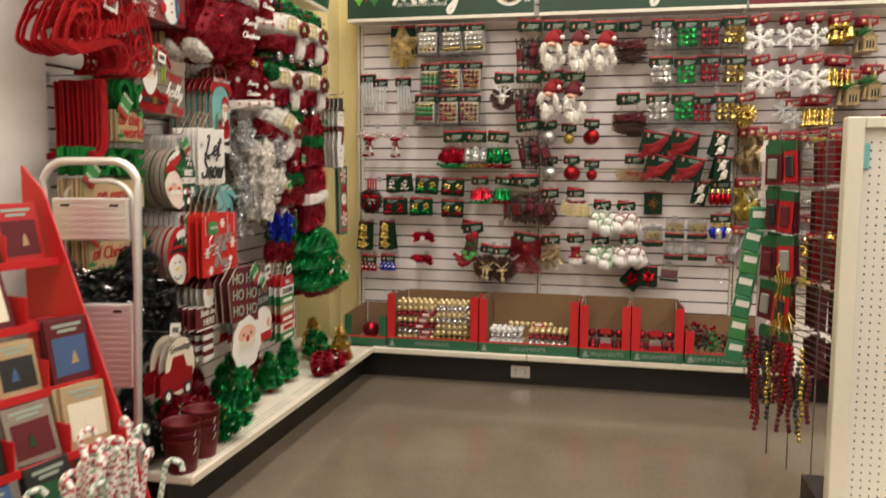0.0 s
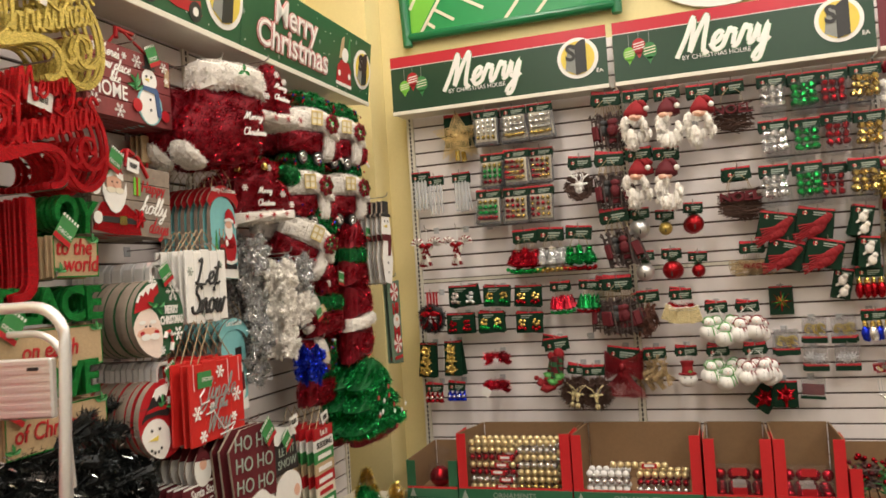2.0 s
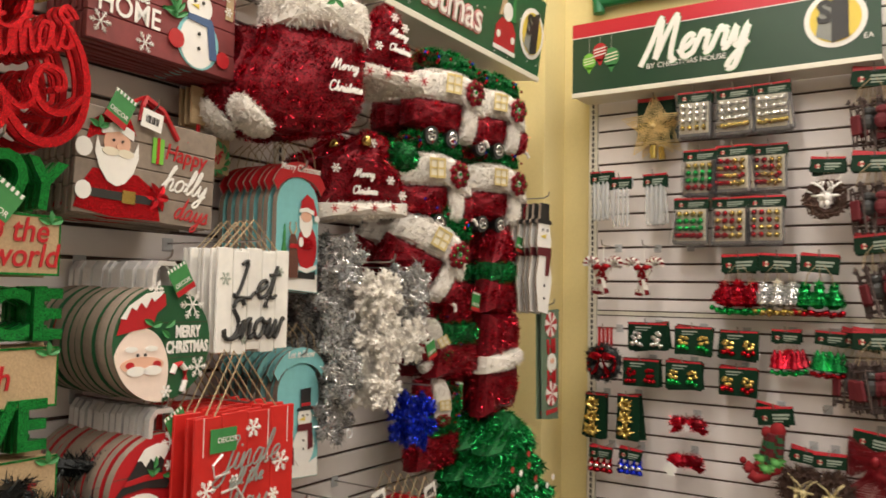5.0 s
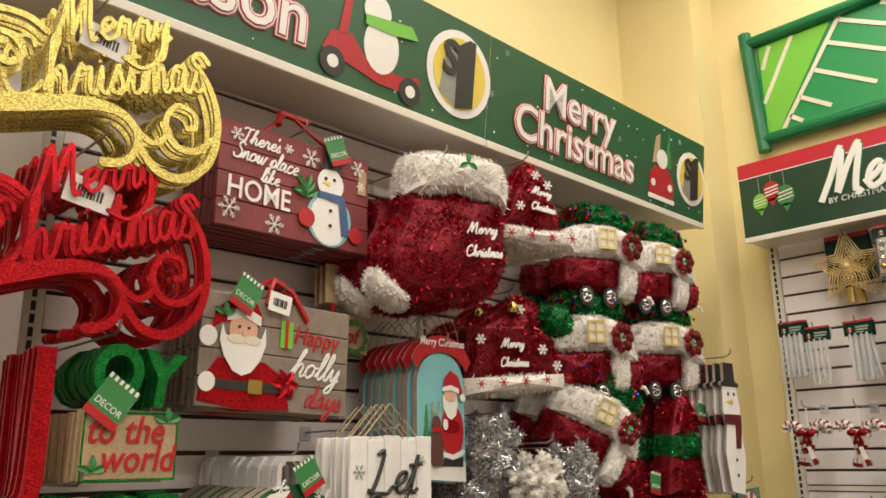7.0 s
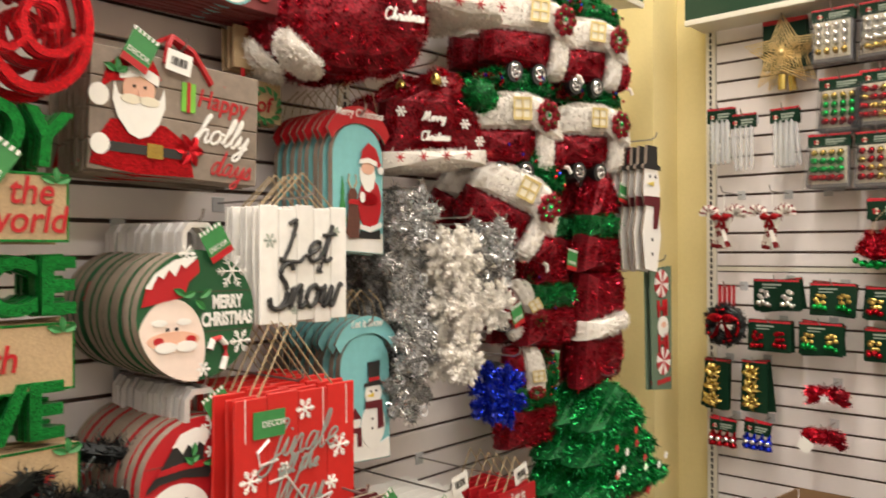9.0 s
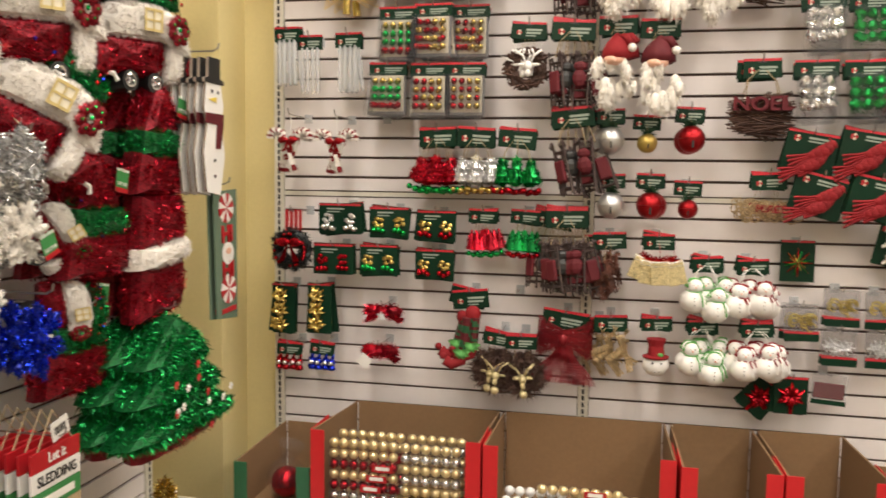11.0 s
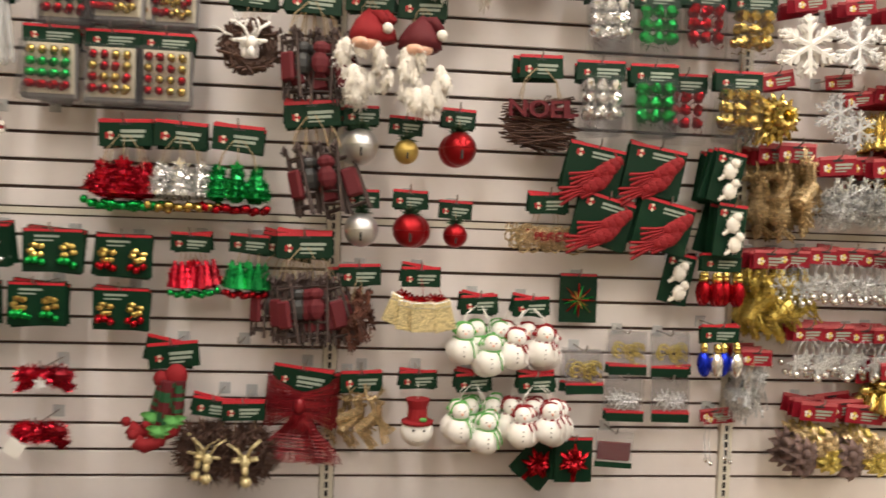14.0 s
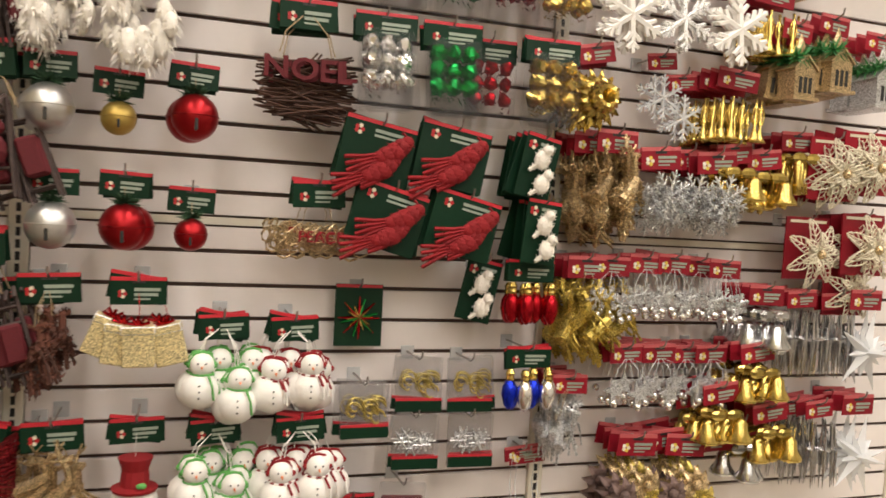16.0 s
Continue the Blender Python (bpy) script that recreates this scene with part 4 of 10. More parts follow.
def mesh_bow(rng):
    t = pack("mesh_bow", "dark red mesh ribbon bow under a green header card", "bow")
    header(t, 0.125, 0.05, lean=4)
    # wire-edged mesh: each loop and tail is a lattice of fine threads
    for kind, rows in (("loop", ((-1, -0.07), (1, -0.07), (-1, -0.1), (1, -0.1))), ("tail", ((-1, -0.1), (1, -0.1), (0.3, -0.1)))):
        for s, z in rows:
            bm = bmesh.new()
            for k in range(13):
                f = k / 12.0
                pts = []
                for q in range(9):
                    u = q / 8.0
                    if kind == "loop":
                        x = s * 0.085 * math.sin(math.pi * u) ** 0.8 + rng.uniform(-0.002, 0.002)
                        pts.append((x, -0.012 - 0.035 * math.cos(math.pi * u) * 0.5, z + (f - 0.5) * (0.02 + 0.08 * math.sin(math.pi * u)) + rng.uniform(-0.002, 0.002)))
                    else:
                        pts.append((s * 0.07 * u + (f - 0.5) * (0.016 + 0.055 * u) + 0.004 * math.sin(9 * u + s), -0.026 - 0.006 * math.sin(7 * u), z - 0.13 * u - 0.012 * abs(f - 0.5)))
                tube(bm, pts, 0.0013, 3)
            for k in range(15):
                u = (k + 0.5) / 15.0
                if kind == "loop":
                    x, h = s * 0.085 * math.sin(math.pi * u) ** 0.8, 0.01 + 0.04 * math.sin(math.pi * u)
                    y = -0.012 - 0.0175 * math.cos(math.pi * u)
                    rod(bm, (x, y, z - h), (x, y, z + h), 0.001, 3)
                else:
                    x, h = s * 0.07 * u, 0.008 + 0.0275 * u
                    rod(bm, (x - h, -0.027, z - 0.13 * u), (x + h, -0.027, z - 0.13 * u), 0.001, 3)
            tagged(part(kind, bm, WINE_THREAD, t), kind="stuff")
    bm = bmesh.new()
    ball(bm, (0, -0.034, -0.09), 0.016, 8, 6, (1, 0.7, 1.3))
    part("knot", bm, WINE_THREAD, t, smooth=True)
    return t


def plush_santa(rng, hat):
    t = pack("santa_ornament", "plush figure ornament with a long white beard and pointed hat", "ornament", "plush santas")
    header(t, 0.095, 0.045)
    strings(t, [(-0.02, -0.01, -0.07), (0.02, -0.01, -0.07), (0.0, -0.01, -0.07)])
    bm = bmesh.new()
    lathe(bm, [(0.046, -0.125), (0.044, -0.1), (0.03, -0.075), (0.014, -0.058), (0.004, -0.05)], 12, (0, -0.012, 0))
    tube(bm, [(0.0, -0.014, -0.065), (0.026, -0.024, -0.064), (0.04, -0.032, -0.085)], 0.012, 8)
    part("hat", bm, hat, t, smooth=True)
    bm = bmesh.new()
    ball(bm, (-0.006, -0.04, -0.13), 0.024, 12, 8, (1.3, 0.8, 0.7))
    ball(bm, (-0.006, -0.062, -0.134), 0.008, 7, 5)
    part("face", bm, PINK, t, smooth=True)
    bm = bmesh.new()
    for k in range(26):
        z = -0.135 - 0.115 * rng.random()
        wide = 0.068 * (1.0 - 0.35 * abs((z + 0.18) / 0.06))
        ball(bm, (rng.uniform(-wide, wide), rng.uniform(-0.05, 0.0), z), rng.uniform(0.013, 0.021), 8, 6, (0.8, 0.8, 1.5))
    bm.normal_update()
    strands(bm, on_mesh(bm, 1300, rng), 0.014, 0.0026, rng, 0, 0.7, 0.8)
    part("beard", bm, FLEECE, t, smooth=True)
    bm = bmesh.new()
    ball(bm, (0.044, -0.036, -0.096), 0.013, 8, 6)
    part("pompom", bm, FLEECE, t, smooth=True)
    return t


def jingle_bell(rng, col, r, label):
    t = pack("bell_ornament", label, "ornament", "jingle bell ornaments")
    header(t, 0.08, 0.042)
    strings(t, [(0, -0.01, -0.07)])
    c = (0, -0.012, -0.062 - r)
    bm = bmesh.new()
    ball(bm, c, r, 18, 12)
    part("bell", bm, col, t, smooth=True)
    bm = bmesh.new()
    pts = [(c[0] + r * 1.01 * math.cos(a), c[1] + r * 1.01 * math.sin(a), c[2] + 0.002) for a in (math.tau * k / 20 for k in range(20))]
    tube(bm, pts, r * 0.03, 5, closed=True)
    part("seam", bm, col, t)
    bm = bmesh.new()
    box(bm, -r * 0.07, r * 0.07, c[1] - r * 1.01, c[1] - r * 0.8, c[2] - r * 0.62, c[2] - r * 0.12, 0.001)
    part("slot", bm, DARK, t)
    bm = bmesh.new()
    strands(bm, [((0, -0.012, c[2] + r), (rng.uniform(-1, 1), rng.uniform(-1, 0.3), rng.uniform(-0.1, 0.7))) for _ in range(110)], 0.034, 0.003, rng)
    part("pine_sprig", bm, paint("pine needle", (0.02, 0.06, 0.025), 0.7, scale=100, vary=0.3) if "pine needle" not in bpy.data.materials else bpy.data.materials["pine needle"], t)
    return t


def animal(bm, c, s, rng, antlers=True, y=0.0):
    """A standing deer or horse from rods and tapered tubes, s metres tall."""
    x0, z0 = c
    P = lambda x, z, d=0.0: (x0 + x * s, y + d * s, z0 + z * s)
    tube(bm, [P(-0.28, 0.05), P(0.0, 0.03), P(0.25, 0.06)], 0.1 * s, 7)
    tube(bm, [P(0.25, 0.08), P(0.33, 0.25), P(0.36, 0.36)], 0.055 * s, 6)
    tube(bm, [P(0.34, 0.38), P(0.5, 0.33)], 0.045 * s, 6)
    for lx in (-0.28, -0.2, 0.18, 0.28):
        tube(bm, [P(lx, 0.02, 0.06 if lx in (-0.2, 0.18) else -0.06), P(lx + rng.uniform(-0.05, 0.06), -0.22), P(lx + rng.uniform(-0.06, 0.06), -0.5)], 0.026 * s, 5)
    if antlers:
        for a in (-1, 1):
            tube(bm, [P(0.34, 0.4), P(0.28 + 0.08 * a, 0.55, 0.08 * a), P(0.34 + 0.16 * a, 0.68, 0.1 * a)], 0.018 * s, 4)
            tube(bm, [P(0.29 + 0.08 * a, 0.53, 0.08 * a), P(0.44 + 0.1 * a, 0.6, 0.1 * a)], 0.015 * s, 4)


def animals(rng, mat, label, red=False, antlers=True, size=0.09, count=4, wire=0):
    t = pack("animal_ornament", label, "ornament", "animal ornaments")
    header(t, 0.085, 0.042, red)
    ends = []
    for k in range(count):
        x, z, y = rng.uniform(-0.035, 0.035), -0.12 + rng.uniform(-0.02, 0.02), -0.024 + 0.016 * k
        ends.append((x, y, z + 0.04))
        bm = bmesh.new()
        animal(bm, (0, 0), size, rng, antlers, 0)
        bmesh.ops.transform(bm, matrix=pose(x, y, z - 0.012, 0, rng.uniform(-50, -8), rng.uniform(-70, 70)), verts=bm.verts)
        if wire:
            bm.normal_update()
            furry(bm, wire, 0.012, 0.003, rng)
        part("figure", bm, mat, t)
    strings(t, ends, material=None)
    return t


def gift_boxes(rng):
    t = pack("gift_ornament", "cluster of gold glitter gift box ornaments with red bows", "ornament")
    header(t, 0.09, 0.045)
    header(t, 0.09, 0.045, z=0.006, lean=9, y=0.005)
    for i, (x, y, a) in enumerate(((-0.06, 0.0, 22), (0.006, -0.03, -2), (0.06, -0.01, -14), (-0.03, -0.014, 8), (0.036, 0.01, 4))):
        bm = bmesh.new()
        m = pose(x, y, -0.128 + 0.012 * (i == 0), 0, a, 0)
        box(bm, -0.03, 0.03, -0.018, 0.018, -0.042, 0.03, 0.002, 0, m)
        box(bm, -0.032, 0.032, -0.02, 0.02, 0.022, 0.038, 0.002, 1, m)
        part("gift_box", bm, [PALE_GLITTER, G_WHITE], t)
        for s in (-1, 0, 1):
            bm = bmesh.new()
            tube(bm, [m @ Vector((0, -0.004, 0.04)), m @ Vector((0.014 * s, -0.012, 0.056)), m @ Vector((0.02 * s, -0.008, 0.044)), m @ Vector((0, -0.004, 0.04))], 0.0036, 5)
            part("bow", bm, RED_FOIL, t)
    strings(t, [(-0.06, 0, -0.08), (0.006, -0.03, -0.08), (0.06, 0, -0.08)], material=RED)
    return t


def hat_snowman(rng):
    t = pack("snowman_ornament", "white foam snowman head in a red top hat", "ornament")
    header(t, 0.09, 0.042)
    header(t, 0.09, 0.042, z=0.002, lean=7, y=0.005)
    strings(t, [(0, -0.01, -0.075)], material=WHITE)
    bm = bmesh.new()
    ball(bm, (0, -0.015, -0.165), 0.044, 16, 11, (1.05, 0.9, 0.95))
    part("head", bm, FOAM, t, smooth=True)
    bm = bmesh.new()
    lathe(bm, [(0.044, -0.142), (0.046, -0.136), (0.029, -0.132), (0.026, -0.1), (0.034, -0.075)], 14, (0, -0.015, 0))
    part("hat", bm, RED_FELT, t)
    bm = bmesh.new()
    for s in (-1, 1):
        ball(bm, (0.015 * s, -0.052, -0.155), 0.0036, 6, 5)
    for k in range(5):
        ball(bm, (-0.014 + 0.007 * k, -0.055, -0.182 - 0.004 * (1 - ((k - 2) / 2) ** 2)), 0.0016, 5, 4)
    part("face", bm, DARK, t)
    bm = bmesh.new()
    ball(bm, (0.012, -0.05, -0.125), 0.009, 6, 5, (1.3, 0.5, 0.7))
    part("holly", bm, GREEN_FELT, t)
    return t


def foam_snowmen(rng, scarf, label, count=3):
    t = pack("snowman_ornament", label, "ornament", "foam snowmen")
    header(t, 0.09, 0.045, lean=-4)
    header(t, 0.09, 0.045, z=0.004, lean=9, y=0.005)
    ends = []
    for k in range(count + 1):
        x = (-0.045, 0.034, -0.008, 0.062, -0.07)[k]
        y = (-0.03, -0.036, 0.018, 0.024, 0.03)[k]
        zz = rng.uniform(-0.026, 0.012)
        bm = bmesh.new()
        ball(bm, (x, y, -0.166 + zz), 0.041, 18, 12)
        ball(bm, (x + 0.004, y - 0.002, -0.112 + zz), 0.026, 14, 10)
        part("body", bm, FOAM, t, smooth=True)
        bm = bmesh.new()
        pts = [(x + 0.004 + 0.024 * math.cos(a), y + 0.024 * math.sin(a), -0.131 + zz) for a in (math.tau * q / 14 for q in range(14))]
        tube(bm, pts, 0.0024, 6, closed=True)
        tube(bm, [(x + 0.018, y - 0.026, -0.131 + zz), (x + 0.026, y - 0.042, -0.15 + zz), (x + 0.03, y - 0.04, -0.18 + zz)], 0.0028, 5)
        for i, f in enumerate(bm.faces):
            f.material_index = (i // 6) % 2 if scarf is RED_FELT else 0
        part("scarf", bm, [scarf, FOAM], t)
        bm = bmesh.new()
        tube(bm, [(x - 0.022, y, -0.108 + zz), (x - 0.012, y - 0.002, -0.088 + zz), (x + 0.004, y - 0.004, -0.084 + zz), (x + 0.02, y - 0.002, -0.088 + zz), (x + 0.03, y, -0.108 + zz)], 0.0034, 5)
        for s in (-1, 1):
            ball(bm, (x + 0.004 + 0.026 * s, y - 0.002, -0.112 + zz), 0.007, 7, 5)
        part("ear_muff_band", bm, scarf, t)
        bm = bmesh.new()
        for s in (-1, 1):
            ball(bm, (x + 0.004 + 0.008 * s, y - 0.026, -0.106 + zz), 0.0022, 5, 4)
        for q in range(3):
            ball(bm, (x, y - 0.04, -0.15 - 0.013 * q + zz), 0.0024, 5, 4)
        part("coal", bm, DARK, t)
        bm = bmesh.new()
        rod(bm, (x + 0.004, y - 0.025, -0.113 + zz), (x + 0.004, y - 0.042, -0.115 + zz), 0.0034, 5, 0.0006)
        part("nose", bm, CARROT, t)
        ends.append((x, y, -0.086 + zz))
    strings(t, ends, material=WHITE, r=0.0014)
    return t


def noel_sign(rng):
    t = pack("sign_ornament", "brown twig word sign reading NOEL with red letters", "ornament")
    header(t, 0.09, 0.045)
    header(t, 0.09, 0.045, z=-0.004, x=-0.012, y=0.02, lean=3)
    strings(t, [(-0.05, -0.005, -0.1), (0.045, -0.005, -0.1)], r=0.0012)
    bm = bmesh.new()
    for k in range(150):
        z = -0.165 + rng.uniform(-0.05, 0.05)
        tube(bm, [(rng.uniform(-0.09, 0.0), rng.uniform(-0.01, 0.04), z), (rng.uniform(0, 0.09), rng.uniform(-0.01, 0.04), z + rng.uniform(-0.03, 0.03))], 0.002, 4)
    tagged(part("twig_bundle", bm, TWIG, t), kind="stuff")
    write("NOEL", 0.055, 0, -0.018, -0.13, WINE, t, "letters", 0.004, 0, 0.001, 0, 1.15)
    return t


def foil_pack(rng, col, label):
    t = pack("ornament_pack", label, "ornament pack", "foil ball packs")
    header(t, 0.115, 0.045, lean=0)
    for r in range(3):
        for c in range(3):
            bm = bmesh.new()
            ball(bm, (-0.036 + 0.036 * c, -0.018, -0.068 - 0.036 * r), 0.0165, 7, 5)
            for v in bm.verts:
                v.co += Vector((rng.uniform(-1, 1), rng.uniform(-1, 1), rng.uniform(-1, 1))) * 0.0035
            part("foil_ball", bm, col, t)
    bm = bmesh.new()
    strands(bm, [((rng.uniform(-0.05, 0.05), -0.022, rng.uniform(-0.175, -0.055)), (0, -1, 0)) for _ in range(140)], 0.016, 0.003, rng)
    part("foil_threads", bm, col, t)
    part("bag", boxes((-0.058, 0.058, -0.04, 0.006, -0.205, -0.04), bevel=0.008), FILM, t)
    return t


def bird(bm, c, s, y, mat=0, tail=1.0, turn=0.0):
    x, z = c
    ca, sa = math.cos(turn), math.sin(turn)
    P = lambda u, v: (x + s * (u * ca - v * sa), y, z + s * (u * sa + v * ca))
    for u, v, r in ((-0.3, -0.06, 0.19), (-0.12, -0.02, 0.24), (0.08, 0.04, 0.26), (0.26, 0.14, 0.23), (0.42, 0.24, 0.17)):
        ball(bm, P(u, v), r * s, 9, 7, (1.1, 0.6, 0.95), mat)
    for k in range(4):
        f = (k - 1.5) * 0.09
        tube(bm, [P(-0.25, -0.04 + f * 0.5), P(-0.65 * tail, -0.12 + f), P(-1.1 * tail, -0.2 + f * 2.0)], 0.055 * s, 5, mat)
    for f in (0.0, 0.09):
        tube(bm, [P(0.2, 0.02 - f), P(-0.2, -0.16 - f), P(-0.55, -0.26 - f)], 0.06 * s, 5, mat)
    tube(bm, [P(0.42, 0.36), P(0.32, 0.5)], 0.04 * s, 5, mat)


def bird_card(rng, col, w, h, label, turn):
    t = pack("ornament_card", label, "ornament card", "bird ornament cards")
    part("backing_card", boxes((-w / 2, w / 2, 0, 0.003, -h, 0), bevel=0.001), CARD, t)
    part("band", boxes((-w / 2 + 0.002, w / 2 - 0.002, -0.0012, 0.0, -0.009, -0.001)), BAND, t)
    part("print", boxes((-w * 0.08, w * 0.36, -0.001, 0.0, -0.026, -0.019), (-w * 0.08, w * 0.28, -0.001, 0.0, -0.036, -0.031)), INK, t)
    bm = bmesh.new()
    for k in range(5):
        a = math.tau * k / 5
        slab(bm, disc(-w * 0.3 + 0.007 * math.cos(a), -0.028 + 0.007 * math.sin(a), 0.005, 6), -0.0022, -0.0008, k % 3)
    part("motif", bm, [RED, CREAM, RED], t)
    for q in (0, 1):
        bm = bmesh.new()
        if w > 0.12:
            bird(bm, (0.03 - 0.02 * q, -h * (0.46 + 0.32 * q)), 0.085, -0.02, 0, 1.15, turn)
        else:
            x, z = 0.014 * q - 0.004, -h * (0.4 + 0.36 * q)
            ball(bm, (x, -0.018, z), 0.018, 10, 7, (1.05, 0.7, 1.25))
            ball(bm, (x + 0.008, -0.022, z + 0.024), 0.012, 9, 7)
            tube(bm, [(x - 0.008, -0.016, z - 0.012), (x - 0.024, -0.014, z - 0.03)], 0.005, 5)
        furry(bm, 260, 0.007, 0.0022, rng)
        part("bird", bm, col, t)
    return t


def wire_word(rng):
    t = pack("sign_ornament", "champagne glitter wire scroll ornament under a green header", "ornament")
    header(t, 0.085, 0.042)
    strings(t, [(-0.03, 0, -0.09), (0.03, 0, -0.09)])
    bm = bmesh.new()
    for k in range(46):
        x, y, z = rng.uniform(-0.08, 0.08), rng.uniform(-0.03, 0.03), rng.uniform(-0.13, -0.09)
        r = rng.uniform(0.01, 0.018)
        tube(bm, [(x + r * math.cos(a) * (0.3 + a / 7), y, z + r * math.sin(a)) for a in (0, 0.8, 1.6, 2.4, 3.2, 4, 4.8, 5.6)], 0.0022, 4)
    tagged(part("scrollwork", bm, G_CHAMP, t), kind="stuff")
    write("PEACE", 0.03, 0.0, -0.034, -0.105, RED_FELT, t, "letters", 0.002)
    return t


def star_card(rng):
    t = pack("ornament_card", "green card with a red, gold and green foil star", "ornament card")
    part("backing_card", boxes((-0.056, 0.056, 0, 0.003, -0.145, 0), bevel=0.001), CARD, t)
    part("band", boxes((-0.054, 0.054, -0.001, 0.0, -0.008, -0.001)), BAND, t)
    for col, n, r, off in ((RED_FOIL, 8, 0.05, 0.0), (GREEN_FOIL, 6, 0.045, 0.25), (GOLD, 10, 0.03, 0.1)):
        bm = bmesh.new()
        for k in range(n):
            a = math.tau * k / n + off
            rod(bm, (0, -0.006, -0.078), (r * math.cos(a), -0.008, -0.078 + r * math.sin(a)), 0.005, 5, 0.0015)
        part("rays", bm, col, t)
    return t


def glitter_bag(rng, col, kind, label, w=0.11):
    t = pack("ornament_pack", label, "ornament pack", "glitter ornament bags")
    part("base_card", boxes((-w / 2, w / 2, -0.02, -0.0175, -0.125, -0.1)), CARD, t)
    part("band", boxes((-w / 2, w / 2, -0.0205, -0.0177, -0.0998, -0.094)), BAND, t)
    part("bag", boxes((-w / 2, w / 2, -0.016, 0.0, -0.128, 0.0), bevel=0.003), FILM_GREY, t)
    for k in range(7):
        bm = bmesh.new()
        x, z = rng.uniform(-w * 0.3, w * 0.3), rng.uniform(-0.088, -0.045)
        y = -0.018 - 0.001 * k
        if kind == "flake":
            for a in (0, 1.047, 2.094):
                dx, dz = 0.02 * math.cos(a), 0.02 * math.sin(a)
                rod(bm, (x - dx, y, z - dz), (x + dx, y, z + dz), 0.0022, 4)
        else:
            pts = [(x + 0.02 * math.cos(a) * (1 - a / 9), y, z + 0.016 * math.sin(a)) for a in (0.6 * q for q in range(10))]
            tube(bm, pts, 0.002, 4)
        part("cutout", bm, col, t)
    return t


def bulbs(rng, cols, label):
    t = pack("bulb_ornament", label, "ornament pack", "bulb ornaments")
    header(t, 0.1, 0.042)
    for k, col in enumerate(cols):
        x, y = -0.045 + 0.03 * k, -0.02 * (k % 2)
        bm = bmesh.new()
        lathe(bm, [(0.003, -0.15), (0.012, -0.14), (0.019, -0.115), (0.017, -0.095), (0.009, -0.078)], 12, (x, y, 0))
        part("bulb", bm, col, t, smooth=True)
        bm = bmesh.new()
        lathe(bm, [(0.0095, -0.08), (0.011, -0.074), (0.0095, -0.068), (0.011, -0.062), (0.006, -0.052)], 10, (x, y, 0))
        part("cap", bm, GOLD, t)
    return t


def string_tag(rng):
    t = pack("ornament_card", "small red tag with two clear strings and silver beads", "ornament card")
    header(t, 0.095, 0.036, True, lean=-6)
    bm = bmesh.new()
    for x in (-0.025, 0.035):
        tube(bm, [(x, -0.004, -0.03), (x - 0.004, -0.006, -0.09), (x + 0.004, -0.006, -0.15)], 0.0015, 4)
    part("clear_string", bm, FROST, t)
    bm = bmesh.new()
    ball(bm, (-0.021, -0.008, -0.156), 0.008, 8, 6)
    ball(bm, (0.039, -0.008, -0.15), 0.008, 8, 6)
    part("beads", bm, SILVER, t, smooth=True)
    return t


def gift_card(rng):
    t = pack("ornament_card", "dark green gift decoration card with a shiny red bow", "ornament card", "red bow cards")
    part("backing_card", boxes((-0.055, 0.055, 0, 0.004, -0.13, 0), bevel=0.001), CARD, t)
    part("band", boxes((-0.053, 0.053, -0.0012, 0.0, -0.008, -0.001)), BAND, t)
    bm = bmesh.new()
    for k in range(12):
        petal(bm, (0, 0, -0.065), math.tau * k / 12, 0.05 if k % 2 else 0.036, 0.013, -0.006, 0.012)
    part("bow", bm, RED_FOIL, t)
    part("ribbon", boxes((-0.006, 0.006, -0.003, -0.0005, -0.13, -0.065)), RED_FOIL, t)
    return t


def berry_bag(rng):
    t = pack("ornament_pack", "flat clear bag with dark wine ribbon inside", "ornament pack")
    part("bag", boxes((-0.055, 0.055, -0.012, 0.0, -0.1, 0), bevel=0.003), FILM_GREY, t)
    part("contents", boxes((-0.05, 0.05, -0.009, -0.003, -0.085, -0.03), bevel=0.003), WINE, t)
    part("base_card", boxes((-0.056, 0.056, -0.014, -0.0125, -0.104, -0.088)), CARD, t)
    return t


def flake(bm, c, r, y, th, arms=6, mat=0, branch=True, turn=0.0):
    for k in range(arms):
        a = math.tau * k / arms + turn
        d, s = (math.cos(a), math.sin(a)), (-math.sin(a), math.cos(a))
        rod(bm, (c[0], y, c[1]), (c[0] + d[0] * r, y, c[1] + d[1] * r), th, 5, th * 0.7, mat)
        if branch:
            for f, l in ((0.45, 0.34), (0.72, 0.24)):
                for q in (-1, 1):
                    p = (c[0] + d[0] * r * f, y, c[1] + d[1] * r * f)
                    e = (p[0] + (d[0] * 0.7 + s[0] * q * 0.7) * r * l, y, p[2] + (d[1] * 0.7 + s[1] * q * 0.7) * r * l)
                    rod(bm, p, e, th * 0.8, 5, th * 0.6, mat)


def big_flake(rng, mat, r, label, th=0.007):
    t = pack("snowflake_ornament", label, "ornament", "snowflake ornaments")
    header(t, 0.085, 0.04, True, lean=rng.uniform(-10, 4))
    for k in range(2):
        bm = bmesh.new()
        flake(bm, (rng.uniform(-0.006, 0.006), -0.05 - r), r, -0.01 + 0.022 * k, th, turn=0.52 + rng.uniform(-0.1, 0.1))
        part("snowflake", bm, mat, t)
    return t


